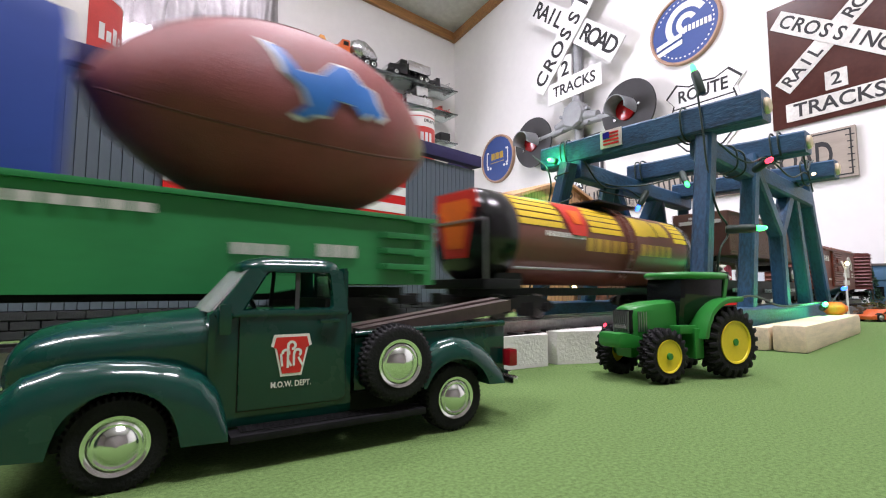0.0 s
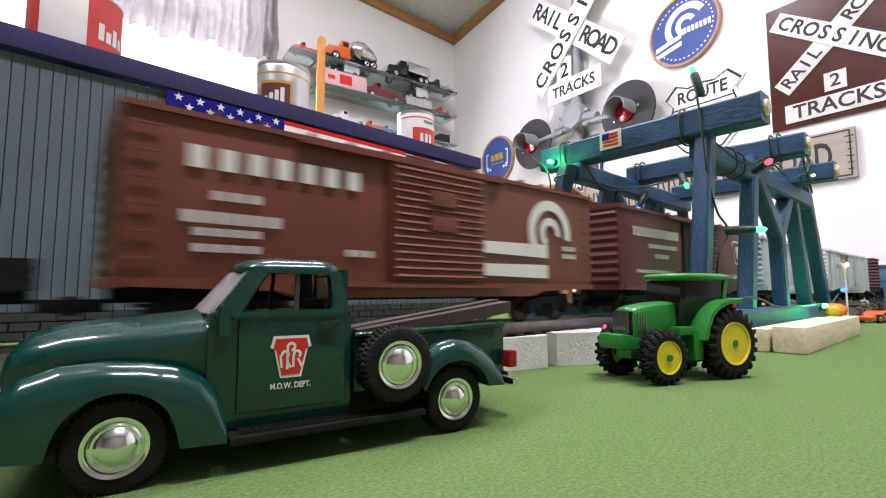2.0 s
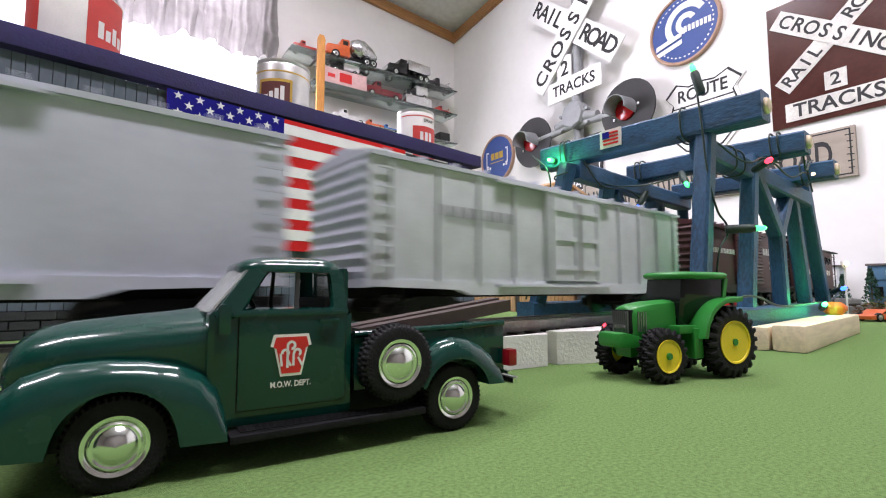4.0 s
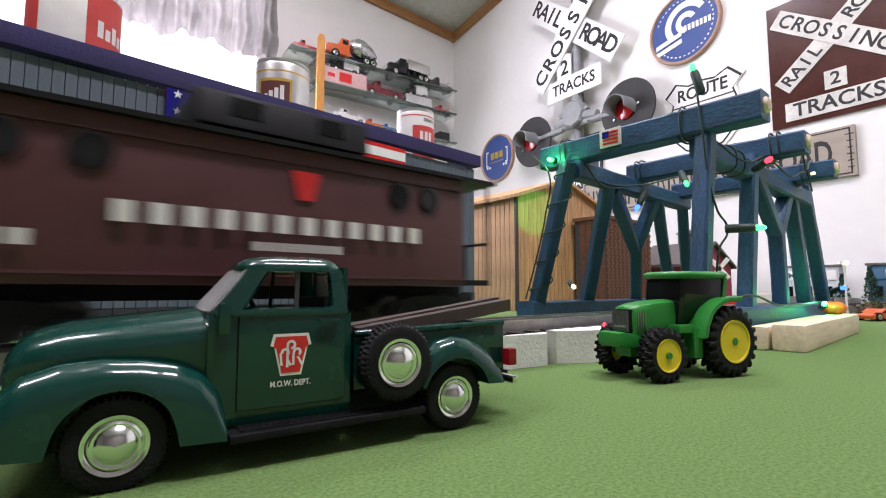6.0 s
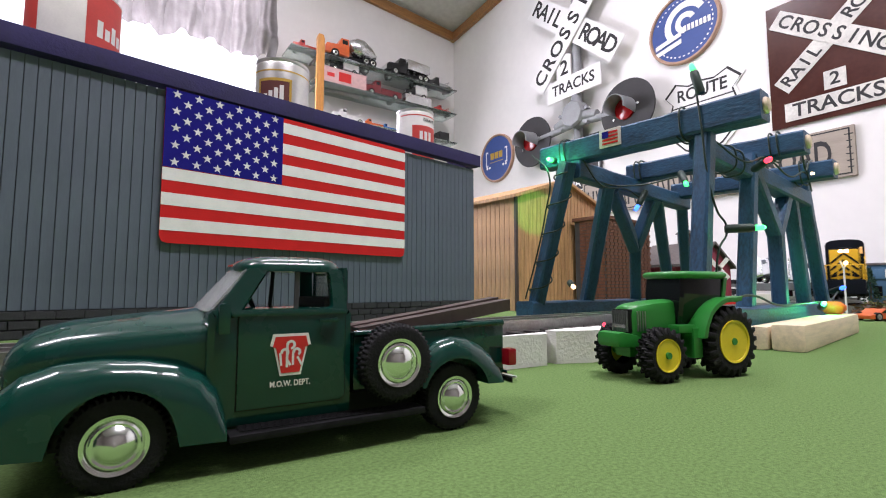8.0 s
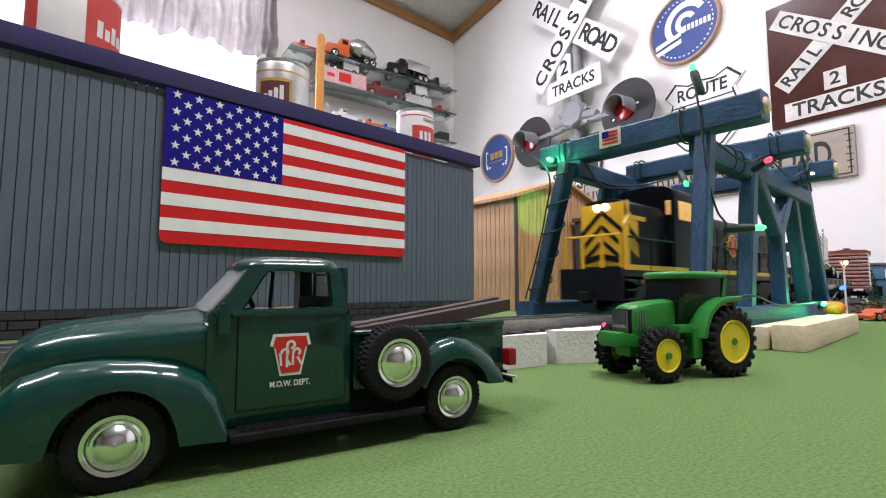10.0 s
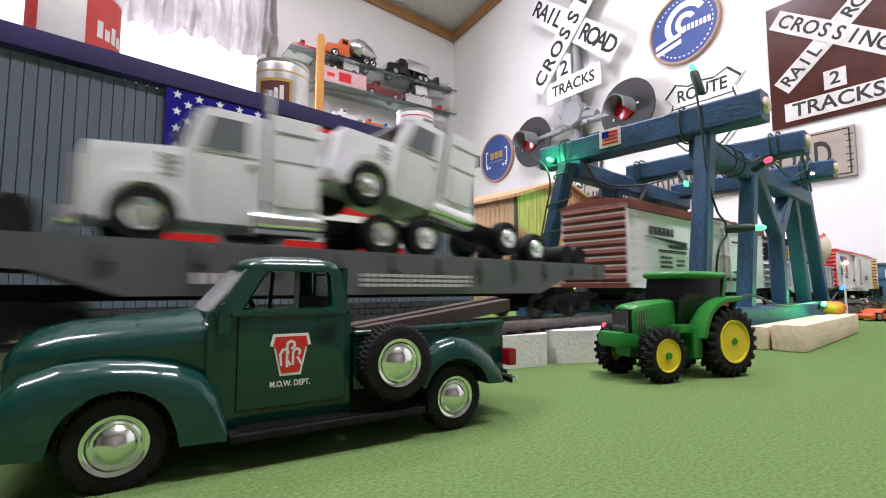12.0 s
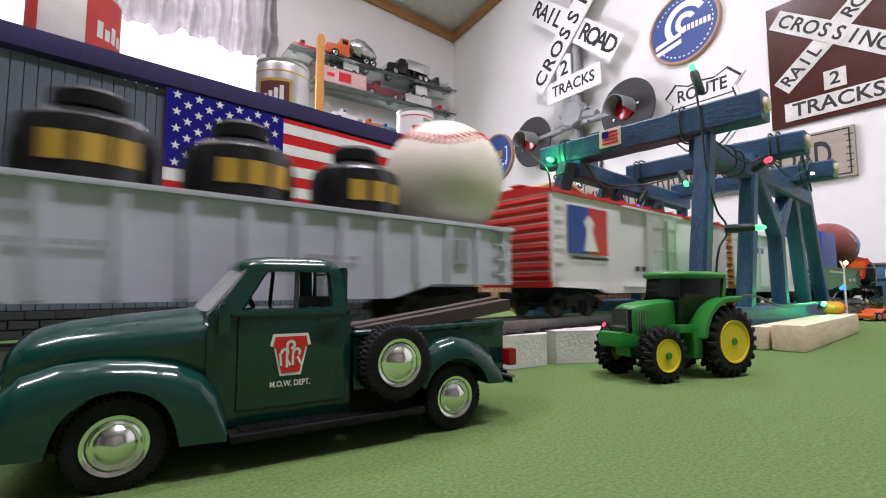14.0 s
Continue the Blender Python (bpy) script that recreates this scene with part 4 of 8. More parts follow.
for n, (p, watts) in enumerate((((0.3790, 0.2905, 0.1735), 0.090), ((0.4185, 0.1175, 0.0915), 0.022), ((0.592, 0.122, 0.0330), 0.060))):
    d = bpy.data.lights.new("string_light_lamp", "POINT")
    d.energy, d.color, d.shadow_soft_size = watts, (0.05, 1.0, 0.25), 0.003
    o = new("string_light_lamp", d)
    o.location = p
d = bpy.data.lights.new("string_light_lamp", "SPOT")
d.energy, d.color, d.shadow_soft_size, d.spot_size, d.spot_blend = 10.0, (0.05, 1.0, 0.06), 0.002, radians(11), 0.4
o = new("string_light_lamp", d)
o.matrix_world = look((0.3830, 0.3180, 0.1760), (0.815, 0.662, 0.210))
cable("light_cord", [(0.388, 0.318, 0.185), (0.386, 0.295, 0.160), (0.392, 0.305, 0.12), (0.390, 0.318, 0.07), (0.395, 0.335, 0.035)], 0.0008, "dark green light cord wound down the crane leg")
cable("light_cord", [(0.387, 0.152, 0.20), (0.386, 0.149, 0.17), (0.389, 0.147, 0.13), (0.395, 0.144, 0.105), (0.410, 0.143, 0.092), (0.395, 0.144, 0.075), (0.392, 0.147, 0.04)], 0.0008, "dark green light cord hanging down the crane post")
cable("light_cord", [(0.412, 0.150, 0.165), (0.44, 0.138, 0.150), (0.472, 0.133, 0.158), (0.53, 0.130, 0.150), (0.600, 0.132, 0.163), (0.63, 0.135, 0.15)], 0.0008, "dark green light cord drooping between crane beams")
cable("light_cord", [(0.386, 0.255, 0.166), (0.42, 0.258, 0.148), (0.47, 0.258, 0.150), (0.496, 0.259, 0.145)], 0.0008, "dark green light cord under the crane beams")
cable("light_cord", [(0.40, 0.144, 0.035), (0.44, 0.139, 0.040), (0.50, 0.136, 0.031), (0.55, 0.132, 0.031), (0.60, 0.130, 0.032), (0.66, 0.132, 0.032), (0.71, 0.134, 0.042)], 0.0010, "dark light cord lying along the crane base")


def wound(a, b, r, turns, label):
    """A cord that winds round the timber from a to b."""
    a, b = Vector(a), Vector(b)
    d = (b - a).normalized()
    u = d.orthogonal().normalized()
    v = d.cross(u)
    n = int(turns * 8) + 1
    cable("light_cord", [a + (b - a) * (i / (n - 1)) + (u * math.cos(i * math.pi / 4) + v * math.sin(i * math.pi / 4)) * r * (1.0 if i % 2 else 1.12) for i in range(n)], 0.0008, label)


wound((0.3815, 0.271, 0.158), (0.392, 0.316, 0.036), 0.0088, 4.5, "dark green light cord wound down the crane leg")
wound((0.400, 0.286, 0.179), (0.400, 0.276, 0.179), 0.0138, 2, "dark green light cord tied round crane beam")
wound((0.508, 0.268, 0.1735), (0.508, 0.256, 0.1735), 0.0130, 2, "dark green light cord tied round crane beam")
wound((0.400, 0.163, 0.179), (0.400, 0.169, 0.179), 0.0140, 1.5, "dark green light cord tied round crane beam")
wound((0.508, 0.140, 0.1735), (0.508, 0.128, 0.1735), 0.0130, 2, "dark green light cord tied round crane beam")
wound((0.608, 0.142, 0.166), (0.608, 0.130, 0.166), 0.0125, 2, "dark green light cord tied round crane beam")
wound((0.438, 0.156, 0.1565), (0.472, 0.155, 0.1550), 0.0108, 2, "dark green light cord wound round long beam")
cable("light_cord", [(0.400, 0.268, 0.165), (0.43, 0.262, 0.152), (0.46, 0.240, 0.150), (0.487, 0.212, 0.158)], 0.0008, "dark green light cord drooping under crane beams")
cable("light_cord", [(0.512, 0.128, 0.184), (0.535, 0.122, 0.178), (0.56, 0.124, 0.160), (0.585, 0.126, 0.172), (0.606, 0.128, 0.178)], 0.0008, "dark green light cord looping between beam ends")

# ---- track ----
M["bed_grey"] = material("bed_grey", (0.16, 0.155, 0.15), 0.9, vary=0.3, scale=120, bump=0.8)
M["tie"] = material("tie", (0.035, 0.030, 0.027), 0.8, vary=0.3, scale=100)
M["rail"] = material("rail", (0.35, 0.34, 0.33), 0.35, metal=0.9, vary=0.2, scale=100)


def sweep(profile, s0, s1, step):
    """Skins an (offset, height) outline along the oval."""
    bm = bmesh.new()
    n = max(2, int((s1 - s0) / step))
    secs = []
    for i in range(n + 1):
        x, y, a = line_at(s0 + (s1 - s0) * i / n)
        nx, ny = -math.sin(radians(a)), math.cos(radians(a))
        secs.append([(x + nx * o, y + ny * o, z) for o, z in profile])
    b_loft(bm, secs)
    return bm


def build_track():
    bm = sweep([(-0.036, 0.0), (-0.035, 0.0155), (0.035, 0.0155), (0.036, 0.0)], XL, XL + LOOP - 0.0005, 0.02)
    single("foam_bed", bm, "bed_grey", pose(0, 0, 0), "grey foam roadbed under the oval model track", "roadbed", kind="structure")
    t = thing("railway_track", pose(0, 0, 0), "three-rail oval model railway track with dark ties", "track", kind="structure")
    for o in (-0.0165, 0.0, 0.0165):
        bm = sweep([(o - 0.0013, 0.0175), (o - 0.0013, ZR), (o + 0.0013, ZR), (o + 0.0013, 0.0175)], XL, XL + LOOP - 0.0005, 0.02)
        part("rail", bm, "rail", t)
    bm = bmesh.new()
    b_box(bm, 0, 0, 0, 0.008, 0.054, 0.0028, bev=0.0004)
    tie = mesh_of(bm, "tie", "tie", 0)
    for i in range(100):
        o = new("tie", tie)
        o.parent = t
        o.matrix_basis = pose(-0.15 + 0.0165 * i if i < 84 else 0, YT, 0.0170) if i < 84 else pose(-0.15 - 0.0165 * (i - 83), YT, 0.0170)


build_track()


def build_foam():
    rng = random.Random(5)
    for pts, h in (([(0.120, 0.1865), (0.205, 0.186), (0.232, 0.181), (0.240, 0.188), (0.240, 0.1895), (0.120, 0.1895)], 0.0185), ([(0.241, 0.181), (0.262, 0.170), (0.300, 0.170), (0.300, 0.1895), (0.2415, 0.1895)], 0.0195), ([(0.301, 0.172), (0.385, 0.172), (0.385, 0.1895), (0.301, 0.1895)], 0.019)):
        bm = bmesh.new()
        b_plate(bm, pts, 0, h)
        bmesh.ops.subdivide_edges(bm, edges=bm.edges[:], cuts=4, use_grid_fill=True)
        for v in bm.verts:
            k = noise.noise(v.co * 300)
            v.co.z += 0.00025 * k * (v.co.z > 0.001)
            v.co.y -= abs(noise.noise(v.co * 170)) * 0.0005
        single("foam_block", bm, "foam", pose(0, 0, 0.0002), "white foam block with crumbly edges beside the track", "foam block", "foam blocks")


build_foam()
light_bulb((0.283, 0.1745, 0.0215), (-0.5, -0.5, 0.5), "led_red", "tiny red glowing bulb on the foam", 0.42)


def build_blocks():
    for x0, x1, y, w, h, rz in ((0.4155, 0.655, 0.1105, 0.0215, 0.0195, 2.4), (0.412, 0.64, 0.1282, 0.0125, 0.0175, 2.4)):
        bm = bmesh.new()
        b_box(bm, 0, 0, h / 2, x1 - x0, w, h, bev=0.0034)
        single("wood_block", bm, "bare_wood", pose((x0 + x1) / 2, y + 0.003, 0, 0, 0, rz), "unpainted sawn pine block lying on green turf", "wood block", "pine blocks")
    bm = bmesh.new()
    b_lathe(bm, [(0.0001, -0.007), (0.006, -0.0065), (0.0105, -0.002), (0.0105, 0.002), (0.006, 0.0062), (0.0001, 0.0065)], None, 30)
    for v in bm.verts:
        a = math.atan2(v.co.y, v.co.x)
        k = 1 + 0.05 * math.cos(a * 9)
        v.co.x *= k
        v.co.y *= k
    p = single("toy_pumpkin", bm, "orange", pose(0.622, 0.122, 0.0262), "small orange pumpkin resting on pine block", "toy pumpkin", smooth=70)
    bm = bmesh.new()
    b_cyl(bm, (0, 0, 0.006), (0.001, 0, 0.0085), 0.001, 0.0006, 8)
    part("stem", bm, "brown_wood", p)
    t = thing("lamp_post", pose(0.85, 0.152, 0.0), "thin white model street lamp post", "lamp post")
    bm = bmesh.new()
    b_cyl(bm, (0, 0, 0), (0, 0, 0.074), 0.0013, 0.0011, 10)
    b_cyl(bm, (0, 0, 0), (0, 0, 0.004), 0.0035, 0.002, 12)
    part("post", bm, "white", t)
    for s in (-1, 1):
        bm = bmesh.new()
        b_cyl(bm, (0, 0, 0.072), (s * 0.003, -s * 0.003, 0.084), 0.0009, 0.0012, 8)
        part("arm", bm, "white", t)
    bm = bmesh.new()
    b_lathe(bm, [(0.0001, 0.0780), (0.0022, 0.0790), (0.0028, 0.0812), (0.0018, 0.0832), (0.0001, 0.0840)], pose(-0.003, -0.003, 0), 14)
    part("bulb", bm, "led_warm", t, "warm glowing lamp bulb")


build_blocks()


# ---- pickup truck ----
M["truck_glass"] = material("truck_glass", (0.86, 0.89, 0.88), 0.14, vary=0.02, alpha_trans=0.80)
M["tail_red"] = material("tail_red", (0.26, 0.006, 0.012), 0.15, vary=0.05)
M["interior"] = material("interior", (0.02, 0.022, 0.02), 0.7, vary=0.1)
M["sill_black"] = material("sill_black", (0.010, 0.010, 0.011), 0.5, vary=0.3, scale=300, ior=1.25)


def wheel(parent, x, y, z, r, w, side, hub="chrome", lugs=44, deep=False):
    """A tyre with tread and a hub; side +1 shows its face to +y."""
    bm = bmesh.new()
    # rows of (radius, offset, shift of the tread blocks or None for plain rubber)
    if deep:
        rows, per, low = [(0.60, -0.50, None), (0.78, -0.55, None), (0.88, -0.53, 0), (1.0, -0.44, 0), (1.0, -0.22, 3), (1.0, -0.02, 6), (1.0, 0.02, 10), (1.0, 0.22, 7), (1.0, 0.44, 4), (0.88, 0.53, 4), (0.78, 0.55, None), (0.60, 0.50, None)], 8, 0.88
    else:
        rows, per, low = [(0.60, -0.50, None), (0.80, -0.54, None), (0.92, -0.49, None), (1.0, -0.40, 0), (1.0, -0.08, 0), (0.955, -0.05, None), (0.955, 0.05, None), (1.0, 0.08, 2), (1.0, 0.40, 2), (0.92, 0.49, None), (0.80, 0.54, None), (0.60, 0.50, None)], 4, 0.945
    seg = lugs * per
    rings = []
    for k, o, shift in rows:
        ring = []
        for i in range(seg):
            a = 2 * math.pi * i / seg
            q = r * k * (1.0 if shift is None or ((i + shift) // (per // 2)) % 2 == 0 else low)
            ring.append(bm.verts.new((q * math.sin(a), w * o, q * math.cos(a))))
        rings.append(ring)
    for p, q in zip(rings, rings[1:]):
        for i in range(seg):
            j = (i + 1) % seg
            bm.faces.new((p[i], p[j], q[j], q[i]))
    if not deep:
        bm.faces.new(rings[0])
        bm.faces.new(rings[-1][::-1])
    bmesh.ops.recalc_face_normals(bm, faces=bm.faces[:])
    t = part("wheel", bm, "rubber", parent, m=pose(x, y, z))
    bm = bmesh.new()
    if deep:
        b_lathe(bm, [(r * 0.60, w * 0.50), (r * 0.60, w * 0.56), (r * 0.55, w * 0.54), (r * 0.46, w * 0.16), (r * 0.22, w * 0.10), (r * 0.16, w * 0.28), (r * 0.001, w * 0.30)], pose(0, 0, 0, -90 * side, 0, 0), 36)
    else:
        b_lathe(bm, [(r * 0.62, w * 0.50), (r * 0.615, w * 0.56), (r * 0.58, w * 0.55), (r * 0.51, w * 0.48), (r * 0.45, w * 0.55), (r * 0.40, w * 0.53), (r * 0.33, w * 0.63), (r * 0.20, w * 0.76), (r * 0.001, w * 0.82)], pose(0, 0, 0, -90 * side, 0, 0), 40)
    part("hubcap", bm, hub, t, smooth=50)
    return t


def arc(cx, cz, r, a0, a1, n=14):
    return [(cx + r * math.cos(radians(a0 + (a1 - a0) * i / (n - 1))), cz + r * math.sin(radians(a0 + (a1 - a0) * i / (n - 1)))) for i in range(n)]


def build_pickup():
    t = thing("pickup_truck", pose(0.0627, 0.1485, 0, 0, 0, 171.4), "dark green die-cast vintage pickup with railroad keystone emblem", "toy truck")
    FX, RX, R = 0.0447, -0.0455, 0.0102
    # hood: rounded nose lofted back to the cowl
    bm = bmesh.new()
    secs = []
    for x, w, top, low in ((0.0680, 0.0085, 0.0270, 0.014), (0.0674, 0.0112, 0.0308, 0.013), (0.0655, 0.0128, 0.0336, 0.012), (0.0620, 0.0140, 0.0357, 0.012), (0.0560, 0.0150, 0.0371, 0.012), (0.0450, 0.0160, 0.0383, 0.012), (0.0340, 0.0168, 0.0393, 0.012), (0.0265, 0.0172, 0.0402, 0.012)):
        s = [(x, -w, low), (x, -w * 1.00, low + (top - low) * 0.55), (x, -w * 1.03, low + (top - low) * 0.68), (x, -w * 1.01, low + (top - low) * 0.76), (x, -w * 0.93, low + (top - low) * 0.84), (x, -w * 0.80, low + (top - low) * 0.895), (x, -w * 0.6, low + (top - low) * 0.945), (x, -w * 0.32, top - 0.0003), (x, 0, top)]
        secs.append(s + [(a, -b, c) for a, b, c in s[-2::-1]])
    b_loft(bm, secs)
    part("hood", bm, "truck_green", t, smooth=60)
    # cowl and cab lower body
    bm = bmesh.new()
    b_prism(bm, [(0.0268, 0.0095), (0.0268, 0.0385), (0.0255, 0.0398), (-0.0105, 0.0398), (-0.0120, 0.0380), (-0.0120, 0.0095)], -0.0195, 0.0195, bev=0.0018)
    part("cab_body", bm, "truck_green", t, smooth=50)
    # greenhouse: a rounded roof over two side frames with rounded window openings
    def plan(xf, xb, w, c, z, bow=0.0):
        pts = []
        for cx, cy, a0 in ((xf - c, w - c, 0), (xb + c, w - c, 90), (xb + c, c - w, 180), (xf - c, c - w, 270)):
            for k in range(6):
                a = radians(a0 + 18 * k)
                x, y = cx + c * math.cos(a), cy + c * math.sin(a)
                pts.append((x + bow * (1 - (y / w) ** 2) * (1 if x > 0.004 else 0), y, z))
        return pts
    roof = bmesh.new()
    b_loft(roof, [plan(xf, xb, w, c, z, bow) for z, xf, xb, w, c, bow in (
        (0.0499, 0.0150, -0.0090, 0.0166, 0.0040, 0.0000), (0.0500, 0.0176, -0.0098, 0.0172, 0.0050, 0.0022), (0.0512, 0.0178, -0.0099, 0.0172, 0.0052, 0.0024), (0.0525, 0.0172, -0.0095, 0.0165, 0.0055, 0.0022),
        (0.0536, 0.0156, -0.0084, 0.0150, 0.0058, 0.0016), (0.0544, 0.0122, -0.0062, 0.0122, 0.0055, 0.0008), (0.0548, 0.0060, -0.0020, 0.0070, 0.0035, 0.0))])
    part("roof", roof, "truck_green", t, smooth=70)

    def rounded(corners, n=5):
        """Rounds each (x, z, radius) corner of a loop."""
        out = []
        m = len(corners)
        for i, (x, z, r) in enumerate(corners):
            p, q, u = Vector((x, z)), Vector(corners[i - 1][:2]), Vector(corners[(i + 1) % m][:2])
            e, f = p + (q - p).normalized() * r, p + (u - p).normalized() * r
            for k in range(n):
                w = k / (n - 1)
                out.append(tuple(e * (1 - w) ** 2 + p * (2 * w * (1 - w)) + f * w * w))
        return out
    for s in (-1, 1):
        outer = rounded([(0.0262, 0.0378, 0.0004), (0.0168, 0.0508, 0.0010), (-0.0096, 0.0508, 0.0010), (-0.0108, 0.0378, 0.0004)])
        inner = rounded([(0.0184, 0.0387, 0.0012), (0.0112, 0.0506, 0.0026), (-0.0054, 0.0510, 0.0028), (-0.0061, 0.0397, 0.0012)])
        side = lambda z, d: s * (0.0194 - (z - 0.0378) * 0.19 - d)
        bm = bmesh.new()
        rings = []
        for (xo, zo), (xi, zi) in zip(outer, inner):
            e = 0.0007
            xm, zm = xi + (xo - xi) * 0.10, zi + (zo - zi) * 0.10
            rings.append([bm.verts.new(v) for v in ((xo, side(zo, e), zo), (xo * 0.97 + xi * 0.03, side(zo, 0), zo * 0.97 + zi * 0.03), (xm, side(zm, 0), zm), (xi, side(zi, e), zi), (xi, side(zi, 0.0024), zi), (xo, side(zo, 0.0024), zo))])
        fs = []
        for i in range(len(rings)):
            p, q = rings[i], rings[(i + 1) % len(rings)]
            for k in range(6):
                fs.append(bm.faces.new((p[k], p[(k + 1) % 6], q[(k + 1) % 6], q[k])))
        bmesh.ops.recalc_face_normals(bm, faces=fs)
        part("window_surround", bm, "truck_green", t, smooth=40)
        bm = bmesh.new()
        b_loft(bm, [[(x + dx, s * y + dy, z) for dx, dy in ((-0.0006, -0.0003), (0.0006, -0.0003), (0.0006, 0.0003), (-0.0006, 0.0003))] for x, y, z in ((0.0040, 0.0176, 0.0390), (0.0034, 0.0158, 0.0508))])
        part("vent_post", bm, "interior", t)
        bm = bmesh.new()
        b_box(bm, 0.0056, s * 0.0199, 0.0384, 0.0310, 0.0013, 0.0013, bev=0.0005)
        part("belt_moulding", bm, "truck_green", t)
        # door panel, a little proud, with handle and mirror
        bm = bmesh.new()
        b_prism(bm, [(0.0193, 0.0135), (0.0193, 0.0375), (0.0185, 0.0385), (-0.0090, 0.0385), (-0.0098, 0.0375), (-0.0098, 0.0145), (-0.0085, 0.0135)], 0.0193 * s, 0.0201 * s, bev=0.0004)
        d = part("door", bm, "truck_green", t)
        bm = bmesh.new()
        b_prism(bm, [(0.01955, 0.01325), (0.01955, 0.03775), (0.01875, 0.03875), (-0.00915, 0.03875), (-0.01005, 0.03775), (-0.01005, 0.01435), (-0.00865, 0.01325)], 0.0190 * s, 0.01965 * s)
        part("door_gap", bm, "black", d, "dark shut line")
        bm = bmesh.new()
        b_box(bm, -0.0045, s * 0.0212, 0.0362, 0.0058, 0.0012, 0.0011, bev=0.0004)
        b_cyl(bm, (-0.0068, s * 0.020, 0.0362), (-0.0068, s * 0.0212, 0.0362), 0.0007, seg=8)
        part("handle", bm, "truck_green", d)
    bm = bmesh.new()
    b_box(bm, -0.0112, 0, 0.0408, 0.0012, 0.031, 0.0036)
    b_box(bm, -0.0112, 0, 0.0505, 0.0012, 0.030, 0.0020)
    for s in (-1, 1):
        b_box(bm, -0.0112, s * 0.0134, 0.0462, 0.0012, 0.0048, 0.0090)
    part("back_wall", bm, "truck_green", t)
    bm = bmesh.new()
    b_loft(bm, [plan(-0.0098, -0.0122, 0.0150 - 0.1 * (z - 0.042), 0.0011, z) for z in (0.0415, 0.0440, 0.0475, 0.0500)])
    part("rear_window", bm, "truck_glass", t)
    bm = bmesh.new()
    edge = ((-0.018, 0.0007), (-0.009, 0.0007), (0, 0.0007), (0.009, 0.0007), (0.018, 0.0007), (0.018, 0), (0.009, 0), (0, 0), (-0.009, 0), (-0.018, 0))
    b_loft(bm, [[(x0 + k * (1 - abs(y) / 0.018) + d, y * w, z) for y, d in edge] for x0, k, w, z in ((0.0256, 0.0030, 0.94, 0.0392), (0.0166, 0.0024, 0.86, 0.0505))])
    part("windscreen", bm, "truck_glass", t)
    bm = bmesh.new()
    b_box(bm, -0.0070, 0, 0.0385, 0.0045, 0.031, 0.008, bev=0.0015)
    part("seat", bm, "interior", t)
    bm = bmesh.new()
    b_lathe(bm, [(0.0040, -0.0003), (0.0046, 0), (0.0040, 0.0003)], pose(0.0155, 0.008, 0.043, 0, -60, 0), 20)
    part("steering_wheel", bm, "interior", t)
    bm = bmesh.new()
    b_box(bm, 0.0230, 0.0214, 0.0374, 0.0030, 0.0026, 0.0080, bev=0.0010)
    b_cyl(bm, (0.0205, 0.0188, 0.0380), (0.0222, 0.0210, 0.0384), 0.0008, seg=8)
    part("mirror", bm, "truck_green", t)
    # fenders: rounded skins lofted along the truck, cut by the wheel arches
    def fender(name, s, crown, stations, fx, fz, r, base, inner, outer):
        xs = [q[0] for q in crown]
        zs = [q[1] for q in crown]
        secs = []
        for x in stations:
            zt = float(np.interp(x, xs, zs))
            zb = float(np.interp(x, [q[0] for q in base], [q[1] for q in base]))
            d = r * r - (x - fx) ** 2
            if d > 0:
                zb = max(zb, fz + math.sqrt(d))
            zb = min(zb, zt - 0.0012)
            k = min(1.0, (zt - zb) / 0.009)
            w = outer - inner
            secs.append([(x, s * inner, zb), (x, s * inner, max(zb + 0.0004, zt - 0.0030 * k)), (x, s * (inner + 0.28 * w), max(zb + 0.0004, zt - 0.0014 * k)), (x, s * (inner + 0.42 * w), zt - 0.0003 * k), (x, s * (inner + 0.56 * w), zt), (x, s * (inner + 0.70 * w), zt - 0.0005 * k), (x, s * (inner + 0.85 * w), zt - 0.0021 * k),
                         (x, s * (inner + 0.96 * w), zt - 0.0046 * k), (x, s * outer, zt - 0.0078 * k), (x, s * outer, zb), (x, s * (outer - 0.0009), zb - 0.0001)])
        bm = bmesh.new()
        b_loft(bm, secs)
        return part(name, bm, "truck_green", t, smooth=55)

    for s in (-1, 1):
        crown = [(0.0215, 0.0110), (0.0224, 0.0155), (0.0242, 0.0202), (0.0278, 0.0242), (0.0332, 0.0268), (0.0400, 0.0283), (0.0480, 0.0290), (0.0560, 0.0285), (0.0625, 0.0264), (0.0660, 0.0232), (0.0676, 0.0190), (0.0682, 0.0150)]
        fender("front_fender", s, crown, np.linspace(0.0220, 0.0680, 60), FX, 0.0105, 0.0119, [(0.020, 0.0080), (0.050, 0.0090), (0.0682, 0.0105)], 0.0120, 0.0260)
        crown = [(-0.0640, 0.0150), (-0.0632, 0.0190), (-0.0606, 0.0230), (-0.0562, 0.0265), (-0.0512, 0.0287), (-0.0455, 0.0296), (-0.0400, 0.0285), (-0.0355, 0.0258), (-0.0335, 0.0220), (-0.0326, 0.0170)]
        fender("rear_fender", s, crown, np.linspace(-0.0638, -0.0327, 50), RX, 0.0106, 0.0124, [(-0.07, 0.0134), (-0.03, 0.0150)], 0.0155, 0.0260)
        bm = bmesh.new()
        b_prism(bm, [(0.0215, 0.0070), (-0.0335, 0.0075), (-0.0335, 0.0095), (0.0215, 0.0090)], s * 0.0185, s * 0.0262, bev=0.0007)
        rb = part("running_board", bm, "sill_black", t)
        bm = bmesh.new()
